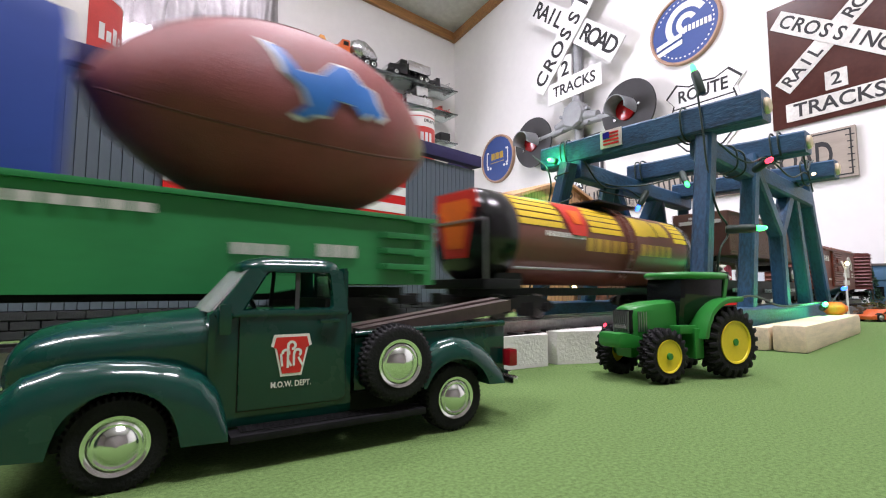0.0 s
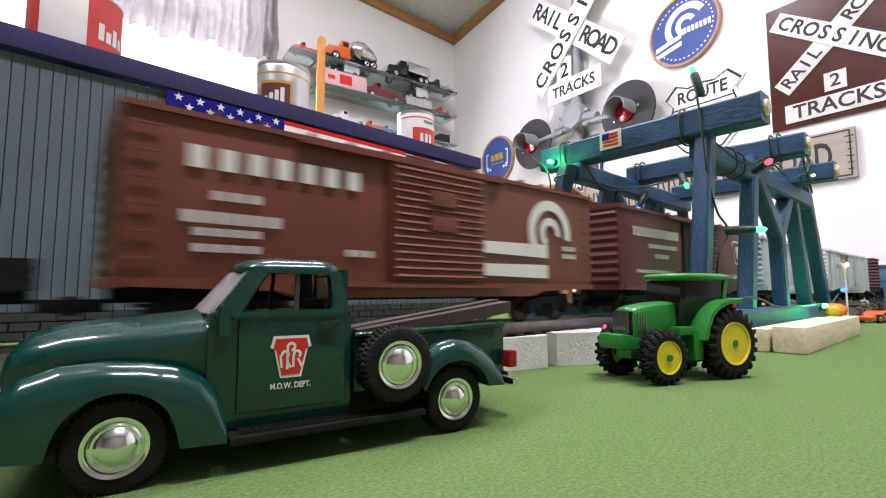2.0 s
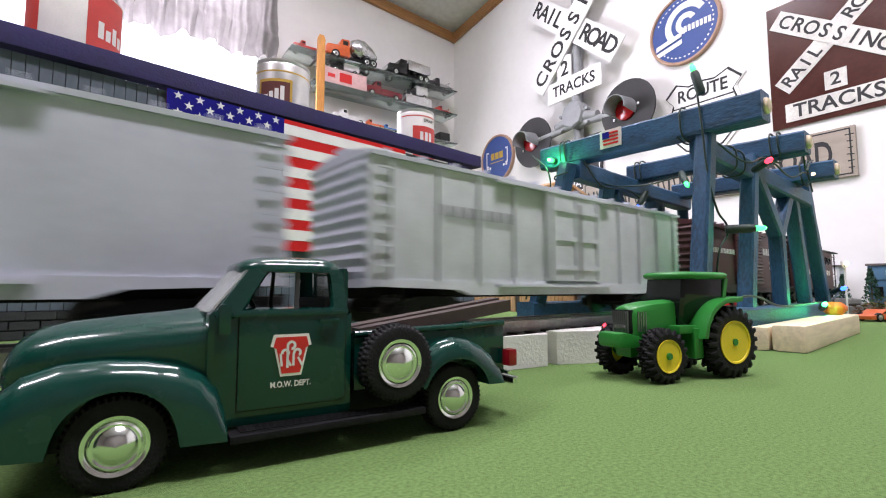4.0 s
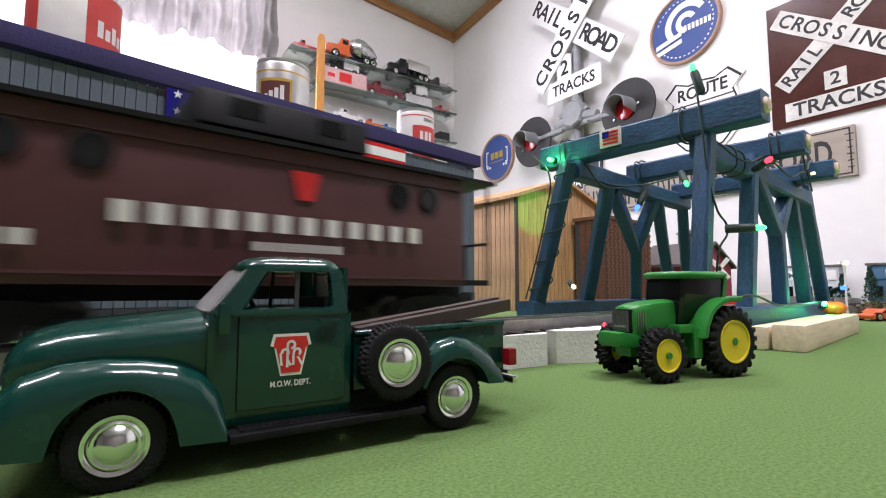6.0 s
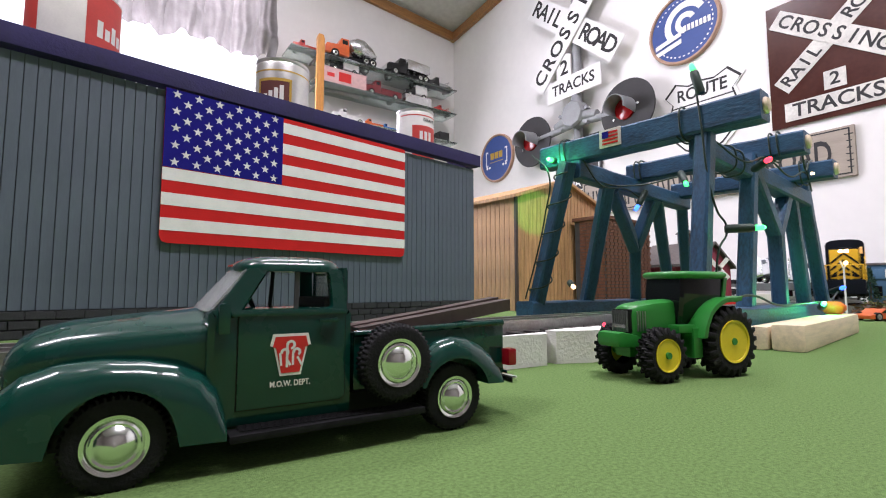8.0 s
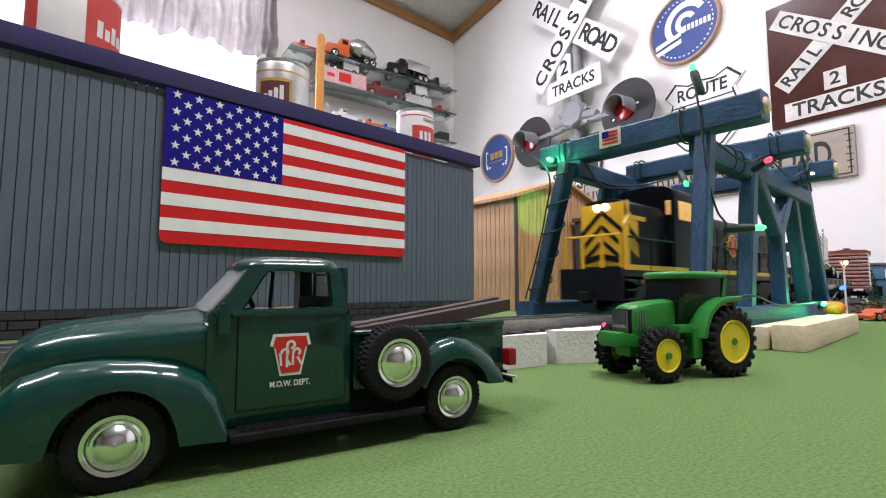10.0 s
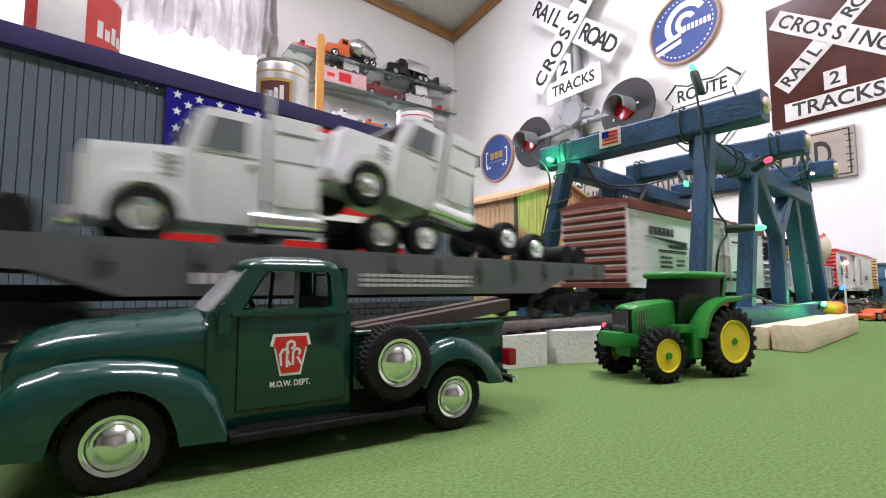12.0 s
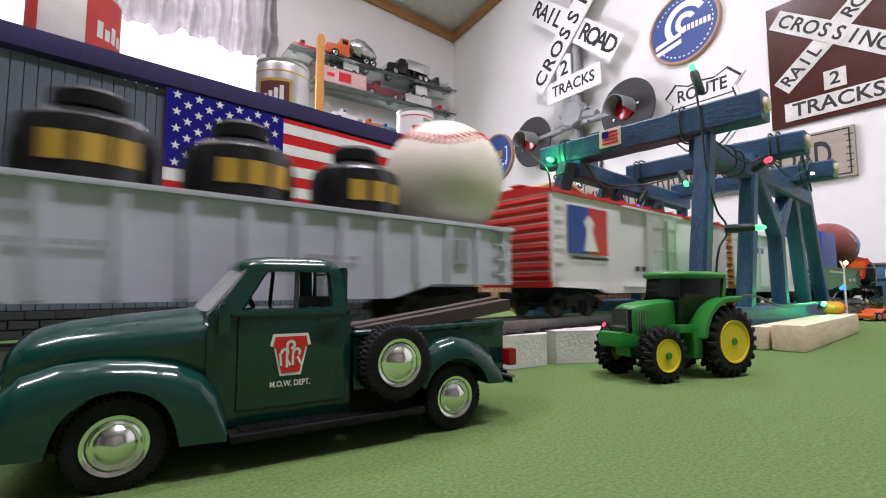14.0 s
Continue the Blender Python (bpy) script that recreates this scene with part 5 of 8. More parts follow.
        for i in range(6):
            b_box(bm, -0.006, s * (0.0195 + 0.001 * i), 0.00955, 0.050, 0.0004, 0.0003)
        part("tread_strip", bm, "sill_black", rb)
        bm = bmesh.new()
        b_lathe(bm, [(0.0001, 0.0012), (0.0022, 0.0009), (0.0027, 0), (0.0027, -0.001)], pose(0.0668, s * 0.0175, 0.0205, 0, 90, 0), 18)
        part("headlight", bm, "chrome", t)
        bm = bmesh.new()
        b_box(bm, -0.0705, s * 0.0205, 0.0212, 0.0035, 0.0042, 0.0058, bev=0.0007)
        part("tail_light", bm, "tail_red", t)
        bm = bmesh.new()
        b_box(bm, -0.0700, s * 0.0180, 0.0160, 0.0015, 0.006, 0.0012, bev=0.0003)
        part("tail_bracket", bm, "chrome", t)
        wheel(t, FX, s * 0.0200, 0.0102, 0.0108, 0.0076, s)
        wheel(t, RX, s * 0.0200, 0.0106, 0.0106, 0.0072, s)
    wheel(t, -0.0243, 0.0232, 0.0234, 0.0114, 0.0068, 1)
    # bed
    bm = bmesh.new()
    for s in (-1, 1):
        b_prism(bm, [(-0.0135, 0.0150), (-0.0135, 0.0315), (-0.0700, 0.0330), (-0.0700, 0.0150)], s * 0.0160, s * 0.0175, bev=0.0003)
        b_cyl(bm, (-0.0135, s * 0.0172, 0.0315), (-0.0702, s * 0.0172, 0.0330), 0.0011, seg=10)
    b_box(bm, -0.042, 0, 0.0155, 0.056, 0.032, 0.0015)
    b_box(bm, -0.0142, 0, 0.0235, 0.0012, 0.033, 0.0165)
    part("bed", bm, "truck_green", t, smooth=40)
    bm = bmesh.new()
    b_box(bm, -0.0706, 0, 0.0240, 0.0014, 0.0325, 0.0170, bev=0.0004)
    part("tailgate", bm, "truck_green", t)
    bm = bmesh.new()
    b_box(bm, -0.0745, 0, 0.0125, 0.0025, 0.038, 0.0028, bev=0.0008)
    b_box(bm, -0.0725, 0, 0.0130, 0.004, 0.020, 0.0016)
    part("rear_bumper", bm, "chrome", t)
    bm = bmesh.new()
    b_box(bm, 0.0700, 0, 0.0135, 0.0025, 0.047, 0.0036, bev=0.001)
    part("front_bumper", bm, "chrome", t)
    bm = bmesh.new()
    for i in range(5):
        b_box(bm, 0.0668, 0, 0.0155 + 0.0025 * i, 0.0012, 0.026 - 0.001 * i, 0.0012, bev=0.0004)
    part("grille", bm, "chrome", t)
    bm = bmesh.new()
    b_box(bm, 0, 0, 0.0098, 0.128, 0.020, 0.006)
    part("chassis", bm, "black", t)
    # emblem on the near door: keystone and department lettering
    ks = [(0.0, -0.0058), (0.0029, -0.0058), (0.0047, 0.0022), (0.0057, 0.0026), (0.0049, 0.0058), (0.0, 0.0058)]
    full = ks + [(-u, v) for u, v in ks[-2:0:-1]]
    D = pose(0.0058, 0.0202, 0.0272, 90, 0, 180)
    for k, (sc, mat, w) in enumerate(((0.97, "white", 0.0), (0.84, "red", 0.00012))):
        bm = bmesh.new()
        b_plate(bm, [(u * sc, v * sc) for u, v in full], w, w + 0.00012)
        part("emblem", bm, mat, t, m=D)
    for cx, r0, r1, cy, a0, a1 in ((0.0, 0.0006, 0.0013, 0.0026, -90, 180), (-0.0016, 0.0005, 0.0012, 0.0006, -60, 200), (0.0016, 0.0005, 0.0012, 0.0006, -60, 200)):
        o = [(cx + r1 * math.cos(radians(a)), cy + r1 * math.sin(radians(a))) for a in np.linspace(a0, a1, 16)] + [(cx + r0 * math.cos(radians(a)), cy + r0 * math.sin(radians(a))) for a in np.linspace(a1, a0, 16)]
        bm = bmesh.new()
        b_plate(bm, o, 0.00025, 0.00036)
        part("monogram", bm, "white", t, m=D)
    for u, v, a, b, r in ((-0.0010, -0.0002, 0.00065, 0.0064, 0), (-0.0027, -0.0012, 0.0006, 0.0034, 6), (0.0006, -0.0012, 0.0006, 0.0034, 0), (0.0024, -0.0018, 0.0006, 0.0026, 28), (-0.0006, -0.0020, 0.0006, 0.0022, 30)):
        bm = bmesh.new()
        b_plate(bm, turned_rect(u, v, a, b, r), 0.00025, 0.00036)
        part("monogram", bm, "white", t, m=D)
    lettering("letters", "M.O.W. DEPT.", 0.0022, pose(0.0057, 0.02025, 0.0194, 90, 0, 180), "letter", t, 0.00006, 0.0108)
    # timbers lying in the bed
    for i, (y, z0, z1) in enumerate(((0.0105, 0.0322, 0.0405), (0.0035, 0.0325, 0.0412), (-0.0040, 0.0318, 0.0400))):
        bm = bmesh.new()
        b_loft(bm, [[(x, y - 0.0030, z), (x, y + 0.0030, z), (x, y + 0.0030, z + 0.0042), (x, y - 0.0030, z + 0.0042)] for x, z in ((-0.0165, z0 - 0.0035), (-0.077, z1 - 0.0035))])
        ob = single("timber", bm, "brown_wood", pose(0.0627, 0.1485, 0, 0, 0, 171.4), "dark brown wooden timber leaning over the truck tailgate", "timber", "timbers in the truck bed")


build_pickup()


# ---- tractor ----
def build_tractor():
    t = thing("tractor", pose(0.28126, 0.11427, 0, 0, 0, 163), "green toy farm tractor with yellow wheels and dark cab", "toy tractor")
    for s in (-1, 1):
        wheel(t, 0.0, s * 0.0150, 0.0182, 0.0182, 0.0100, s, "jd_yellow", 22, True)
        wheel(t, 0.0450, s * 0.0148, 0.0132, 0.0132, 0.0080, s, "jd_yellow", 20, True)
        # rear fender
        bm = bmesh.new()
        o = [(-0.0075, 0.0415)] + arc(0.0, 0.0182, 0.0226, 96, 42, 10) + [(0.0205, 0.0265), (0.0225, 0.0205)]
        i = [(0.0195, 0.0205), (0.0180, 0.0262)] + arc(0.0, 0.0182, 0.0202, 42, 96, 10) + [(-0.0070, 0.0390)]
        b_prism(bm, o + i, s * 0.0085, s * 0.0205, bev=0.0006)
        part("rear_fender", bm, "jd_green", t, smooth=50)
        # steps and side platform
        bm = bmesh.new()
        b_box(bm, 0.0215, s * 0.0125, 0.0180, 0.0060, 0.0080, 0.0150, bev=0.0008)
        b_box(bm, 0.0275, s * 0.0120, 0.0250, 0.0120, 0.0070, 0.0040, bev=0.0008)
        part("side_step", bm, "jd_green", t)
        bm = bmesh.new()
        b_cyl(bm, (0.0450, s * 0.015, 0.0132), (0.0450, s * 0.0198, 0.0132), 0.0021, 0.0016, 12)
        part("axle_cap", bm, "jd_green", t)
        bm = bmesh.new()
        b_cyl(bm, (0.0, s * 0.015, 0.0182), (0.0, s * 0.0205, 0.0182), 0.0024, 0.0018, 12)
        part("axle_cap", bm, "jd_green", t)
    bm = bmesh.new()
    b_box(bm, 0.0225, 0, 0.0165, 0.066, 0.0105, 0.0105, bev=0.0012)
    b_cyl(bm, (0, -0.018, 0.0182), (0, 0.018, 0.0182), 0.0034)
    b_cyl(bm, (0.045, -0.018, 0.0132), (0.045, 0.018, 0.0132), 0.0028)
    part("frame", bm, "jd_green", t)
    bm = bmesh.new()
    secs = []
    for x, w, top in ((0.0555, 0.0052, 0.0352), (0.0545, 0.0062, 0.0362), (0.0500, 0.0068, 0.0375), (0.0400, 0.0074, 0.0388), (0.0270, 0.0080, 0.0395)):
        s = [(x, -w * 0.95, 0.0215), (x, -w, top - 0.0040), (x, -w * 0.92, top - 0.0012), (x, -w * 0.60, top), (x, 0, top + 0.0004)]
        secs.append(s + [(a, -b, c) for a, b, c in s[-2::-1]])
    b_loft(bm, secs)
    part("hood", bm, "jd_green", t, smooth=50)
    bm = bmesh.new()
    b_box(bm, 0.0547, 0, 0.0290, 0.0030, 0.0120, 0.0120, bev=0.0010)
    gr = part("grille", bm, "black", t)
    for i in range(8):
        bm = bmesh.new()
        b_box(bm, 0.0565, -0.0049 + 0.0014 * i, 0.0290, 0.0008, 0.0006, 0.0105)
        part("grille_bar", bm, "steel", gr)
    bm = bmesh.new()
    b_box(bm, 0.0571, 0, 0.0265, 0.0006, 0.0085, 0.0016)
    part("headlight_strip", bm, "chrome", gr)
    for s in (-1, 1):
        for i in range(4):
            bm = bmesh.new()
            b_box(bm, 0.0515 - 0.0016 * i, s * 0.00655, 0.0290, 0.0006, 0.0012, 0.0100)
            part("grille_bar", bm, "steel", gr)
    bm = bmesh.new()
    b_prism(bm, [(0.0500, 0.0160), (0.0640, 0.0165), (0.0650, 0.0190), (0.0645, 0.0235), (0.0610, 0.0240), (0.0500, 0.0215)], -0.0075, 0.0075, bev=0.0012)
    part("front_weight", bm, "jd_green", t)
    # cab
    bm = bmesh.new()
    secs = []
    for z, xf, xb, w in ((0.0255, 0.0255, 0.0060, 0.0090), (0.0330, 0.0275, -0.0005, 0.0118), (0.0420, 0.0272, -0.0045, 0.0128), (0.0508, 0.0262, -0.0050, 0.0124)):
        c = 0.0015
        secs.append([(xf, -w + c, z), (xf - c, -w, z), (xb + c, -w, z), (xb, -w + c, z), (xb, w - c, z), (xb + c, w, z), (xf - c, w, z), (xf, w - c, z)])
    b_loft(bm, secs)
    part("cab", bm, "tinted", t, "dark tinted glass cab", smooth=40)
    bm = bmesh.new()
    secs = []
    for z, g in ((0.0505, 0.0), (0.0515, 0.0014), (0.0530, 0.0016), (0.0541, 0.0004), (0.0545, -0.0035)):
        xf, xb, w, c = 0.0272 + g, -0.0055 - g, 0.0128 + g, 0.003
        secs.append([(xf, -w + c, z), (xf - c, -w, z), (xb + c, -w, z), (xb, -w + c, z), (xb, w - c, z), (xb + c, w, z), (xf - c, w, z), (xf, w - c, z)])
    b_loft(bm, secs)
    part("cab_roof", bm, "jd_green", t, smooth=60)
    for s in (-1, 1):
        bm = bmesh.new()
        b_loft(bm, [[(x + dx, s * y + dy, z) for dx, dy in ((-0.0012, -0.0006), (0.0012, -0.0006), (0.0012, 0.0006), (-0.0012, 0.0006))] for x, y, z in ((-0.0018, 0.0128, 0.0385), (-0.0046, 0.0128, 0.0510))])
        part("cab_post", bm, "jd_green", t)


build_tractor()


# ---- model town behind the track ----
M["barn_red"] = material("barn_red", (0.34, 0.035, 0.07), 0.7, vary=0.2, scale=60, stretch=(6, 6, 1))
M["shingle"] = material("shingle", (0.11, 0.095, 0.09), 0.85, vary=0.3, scale=120, bump=0.6)
M["brick_brown"] = material("brick_brown", (0.14, 0.06, 0.035), 0.8, vary=0.3, scale=120, bump=0.6)
M["town_white"] = material("town_white", (0.55, 0.58, 0.60), 0.7, vary=0.1)
M["town_blue"] = material("town_blue", (0.05, 0.13, 0.22), 0.6, vary=0.1)
M["pine"] = material("pine", (0.018, 0.06, 0.035), 0.9, vary=0.4, scale=300)
M["shrub"] = material("shrub", (0.06, 0.085, 0.02), 0.95, vary=0.5, scale=300)
M["scrub_brown"] = material("scrub_brown", (0.13, 0.07, 0.03), 0.95, vary=0.5, scale=300)


def gable_house(name, m, w, d, eave, ridge, wall, roof, label, board=0.0, over=0.012, trim="brown_wood"):
    """A model house, gable to the front (-y), with upright boards."""
    t = thing(name, m, label, "model building")
    bm = bmesh.new()
    b_prism(bm, [(0, 0), (w, 0), (w, eave), (w / 2, ridge), (0, eave)], 0, d)
    part("wall", bm, wall, t, smooth=0)
    k = (ridge - eave) / (w / 2)
    for s in (0, 1):
        bm = bmesh.new()
        o = [(-over, eave - over * k), (w / 2, ridge), (w / 2, ridge + 0.007), (-over, eave - over * k + 0.007)]
        b_prism(bm, [(x if s == 0 else w - x, z) for x, z in o], -0.012, d + 0.012)
        part("roof", bm, roof, t, smooth=0)
    if board:
        n = int(w / board)
        for i in range(n):
            x0, x1 = i * w / n, (i + 1) * w / n
            xm = (x0 + x1) / 2
            bm = bmesh.new()
            g = 0.0007
            zf = lambda x: eave + k * (x if x < w / 2 else w - x) - 0.0005
            b_prism(bm, [(x0 + g, 0.0), (x1 - g, 0.0), (x1 - g, zf(x1 - g)), (x0 + g, zf(x0 + g))], -0.0018, -0.0001)
            part("board", bm, wall, t, smooth=0)
        n = int(d / board)
        bm = bmesh.new()
        b_box(bm, 0, 0, eave / 2, 0.0018, d / n - 0.0014, eave - 0.002)
        me = mesh_of(bm, "board", wall, 0)
        for i in range(n):
            o = new("board", me)
            o.parent = t
            o.matrix_basis = pose(-0.001, (i + 0.5) * d / n, 0)
        bm = bmesh.new()
        b_box(bm, 0.002, -0.002, eave / 2, 0.007, 0.005, eave)
        part("corner_trim", bm, trim, t)
    return t


gable_house("wooden_shed", pose(0.752, 0.664, 0), 0.335, 0.27, 0.238, 0.292, "cedar", "cedar", "brown cedar board shed with gable roof", 0.0135)
gable_house("barn", pose(1.20, 0.50, 0), 0.24, 0.14, 0.105, 0.16, "barn_red", "shingle", "red model barn with grey shingle roof", 0.012)
t_cup = thing("cupola", pose(1.315, 0.56, 0.166), "small grey cupola with weathervane on barn roof", "cupola")
bm = bmesh.new()
b_box(bm, 0, 0, 0.012, 0.03, 0.03, 0.026, bev=0.001)
part("box", bm, "shingle", t_cup)
bm = bmesh.new()
b_lathe(bm, [(0.028, 0.025), (0.001, 0.043)], pose(0, 0, 0, 0, 0, 45), 4)
b_cyl(bm, (0, 0, 0.04), (0, 0, 0.066), 0.0012, seg=8)
part("cap", bm, "shingle", t_cup)


def brick_house(name, m, w, d, h, label):
    t = thing(name, m, label, "model building")
    bm = bmesh.new()
    b_box(bm, w / 2, d / 2, h / 2, w, d, h)
    part("wall", bm, "mortar", t, smooth=0)
    bm = bmesh.new()
    b_box(bm, w / 2, d / 2, h + 0.004, w + 0.01, d + 0.01, 0.008, bev=0.001)
    part("cornice", bm, "brick_brown", t)
    bm = bmesh.new()
    b_box(bm, 0, 0, 0, 0.0142, 0.003, 0.0062)
    me = mesh_of(bm, "brick", "brick_brown", 0)
    rows, cols = int(h / 0.0072), int(w / 0.0154)
    n = 0
    for r in range(rows):
        for c in range(cols):
            if n < 300:
                o = new("brick", me)
                o.parent = t
                o.matrix_basis = pose(0.008 + c * w / cols + (0.003 if r % 2 else -0.001), -0.001, h - 0.004 - 0.0072 * r)
                n += 1
    bm = bmesh.new()
    for r in range(rows):
        for c in range(int(d / 0.0154)):
            b_box(bm, -0.001, 0.008 + 0.0154 * c, h - 0.004 - 0.0072 * r, 0.003, 0.0142, 0.0062)
    part("side_bricks", bm, "brick_brown", t, smooth=0)
    return t


brick_house("brick_warehouse", pose(0.945, 0.575, 0), 0.20, 0.075, 0.200, "brown brick model warehouse with flat roof")


def shop(name, m, w, d, h, wall, label, words, size):
    t = thing(name, m, label, "model building")
    bm = bmesh.new()
    b_box(bm, 0, 0, h / 2, d, w, h)
    part("wall", bm, wall, t, smooth=0)
    bm = bmesh.new()
    b_box(bm, 0, 0, h + 0.003, d + 0.008, w + 0.008, 0.006, bev=0.001)
    part("roof", bm, "shingle", t)
    for i in range(3):
        bm = bmesh.new()
        b_box(bm, -d / 2 - 0.001, w * (-0.3 + 0.3 * i), h * 0.35, 0.002, w * 0.18, h * 0.28)
        part("window", bm, "tinted", t)
    bm = bmesh.new()
    b_box(bm, -d / 2 - 0.002, 0, h * 0.78, 0.003, w * 0.92, h * 0.24, bev=0.0005)
    sg = part("sign_board", bm, "town_blue" if wall == "town_blue" else "white", t)
    lettering("letters", words, size, pose(-d / 2 - 0.0042, 0, h * 0.78, 90, 0, -90), "white" if wall == "town_blue" else "town_blue", sg, 0.0003)
    return t


shop("market_shop", pose(1.74, 0.395, 0, 0, 0, 0), 0.155, 0.06, 0.108, "town_white", "white model market shop with lettered sign board", "MARKET", 0.022)
shop("blue_shop", pose(1.72, 0.205, 0, 0, 0, 0), 0.10, 0.06, 0.108, "town_blue", "blue model shop with white sign letters", "M.", 0.03)


def conifer(x, y, h):
    t = thing("pine_tree", pose(x, y, 0), "small dark green model pine tree", "model tree", "model pines")
    bm = bmesh.new()
    b_cyl(bm, (0, 0, 0), (0, 0, h * 0.9), h * 0.03, h * 0.008, 8)
    part("trunk", bm, "brown_wood", t)
    rng = random.Random(int(x * 1000 + y * 777))
    bm = bmesh.new()
    for i in range(420):
        q = rng.random() ** 0.8
        z = h * (0.10 + 0.9 * q)
        r = h * 0.24 * (1 - q) * rng.uniform(0.5, 1.1) + 0.001
        a = rng.uniform(0, 6.283)
        c = Vector((r * math.cos(a), r * math.sin(a), z - r * 0.35))
        s = h * 0.045
        vs = [bm.verts.new(c + Vector((rng.uniform(-s, s), rng.uniform(-s, s), rng.uniform(-s, s)))) for _ in range(4)]
        bm.faces.new(vs[:3])
        bm.faces.new(vs[1:])
    part("crown", bm, "pine", t, smooth=0)


for x, y, h in ((1.66, 0.245, 0.10), (1.60, 0.12, 0.12), (1.68, 0.16, 0.11), (1.64, 0.30, 0.085), (1.45, 0.04, 0.10)):
    conifer(x, y, h)


def hedge(name, mat, label, x0, x1, y0, y1, h, n, seed):
    rng = random.Random(seed)
    bm = bmesh.new()
    for i in range(n):
        c = Vector((rng.uniform(x0, x1), rng.uniform(y0, y1), abs(rng.gauss(0, h * 0.5))))
        s = rng.uniform(0.003, 0.007)
        vs = [bm.verts.new(c + Vector((rng.uniform(-s, s), rng.uniform(-s, s), rng.uniform(0, s)))) for _ in range(4)]
        bm.faces.new(vs[:3])
        bm.faces.new(vs[1:])
    single(name, bm, mat, pose(0, 0, 0), label, "shrubs", kind="stuff", smooth=0)


hedge("shrubs", "shrub", "low green model shrubs beside the far track", 1.0, 1.62, 0.06, 0.16, 0.022, 2600, 4)
hedge("dry_shrubs", "scrub_brown", "brown dry model shrubs beside the far track", 0.92, 1.4, 0.10, 0.165, 0.018, 1400, 9)


def toy_car(m, mat, label):
    t = thing("toy_car", m, label, "toy car", "toy cars")
    bm = bmesh.new()
    b_prism(bm, [(0.036, 0.003), (0.037, 0.008), (0.020, 0.011), (0.010, 0.017), (-0.012, 0.017), (-0.022, 0.012), (-0.036, 0.012), (-0.036, 0.003)], -0.014, 0.014, bev=0.0012)
    part("body", bm, mat, t, smooth=50)
    bm = bmesh.new()
    b_prism(bm, [(0.017, 0.0115), (0.009, 0.0165), (-0.011, 0.0165), (-0.019, 0.0120)], -0.01445, 0.01445)
    part("window", bm, "tinted", t)
    for x in (0.022, -0.022):
        for s in (-1, 1):
            wheel(t, x, s * 0.0125, 0.0062, 0.0062, 0.005, s, "steel", 12)


toy_car(pose(0.93, 0.128, 0, 0, 0, 150), "toy_orange", "small orange toy race car on turf")
toy_car(pose(0.99, 0.095, 0, 0, 0, 35), "black_gloss", "small black toy car on turf")

# little things beyond the crane
t_x = thing("model_crossbuck", pose(1.02, 0.372, 0), "white model crossbuck sign standing by far track", "model sign")
bm = bmesh.new()
b_cyl(bm, (0, 0, 0), (0, 0, 0.075), 0.002, seg=10)
part("post", bm, "white", t_x)
for a in (50, 130):
    bm = bmesh.new()
    b_box(bm, -0.003, 0, 0.085, 0.0016, 0.05, 0.008, m=Matrix.Rotation(radians(a), 4, "X"))
    part("blade", bm, "white", t_x)
t_b = thing("toy_wagon", pose(1.06, 0.315, 0, 0, 0, 10), "small cream and red toy wagon behind crane", "toy truck")
bm = bmesh.new()
b_box(bm, 0, 0, 0.022, 0.05, 0.07, 0.028, bev=0.002)
part("box", bm, "off_white", t_b)
bm = bmesh.new()
b_box(bm, -0.005, 0.055, 0.016, 0.045, 0.03, 0.02, bev=0.004)
part("cab", bm, "red", t_b)
bm = bmesh.new()
b_box(bm, 0, 0.01, 0.0045, 0.04, 0.1, 0.009, bev=0.001)
part("chassis", bm, "black", t_b)


# ---- the train ----
M["bogie_black"] = material("bogie_black", (0.009, 0.009, 0.009), 0.6, vary=0.3, scale=150, ior=1.3)
M["wheel_steel"] = material("wheel_steel", (0.07, 0.065, 0.06), 0.4, metal=0.7, vary=0.2)
M["louvre_shade"] = material("louvre_shade", (0.05, 0.018, 0.014), 0.7, vary=0.1)
M["grey_letter"] = material("grey_letter", (0.30, 0.31, 0.33), 0.5, vary=0.1)
M["tank_yellow"] = material("tank_yellow", (0.72, 0.50, 0.02), 0.45, vary=0.08)
M["old_gold"] = material("old_gold", (0.52, 0.31, 0.035), 0.45, vary=0.12)
M["tank_brown"] = material("tank_brown", (0.155, 0.045, 0.028), 0.42, vary=0.1, scale=50)
M["roof_brown"] = material("roof_brown", (0.20, 0.052, 0.038), 0.6, vary=0.12)
M["flat_grey"] = material("flat_grey", (0.085, 0.092, 0.092), 0.55, vary=0.15, scale=60)
M["hot_red"] = material("hot_red", (0.62, 0.035, 0.02), 0.45, vary=0.08)
M["pale_glass"] = material("pale_glass", (0.16, 0.17, 0.19), 0.12, vary=0.1)
M["cab_glow"] = material("cab_glow", (1.0, 0.48, 0.16), 0.4, vary=0.5, scale=160, emit=0.34)
M["headlight_glow"] = material("headlight_glow", (1.0, 0.85, 0.6), 0.3, vary=0.0, emit=6)
M["truck_white"] = material("truck_white", (0.74, 0.74, 0.76), 0.35, vary=0.04, coat=0.2)
SIDE = -0.032


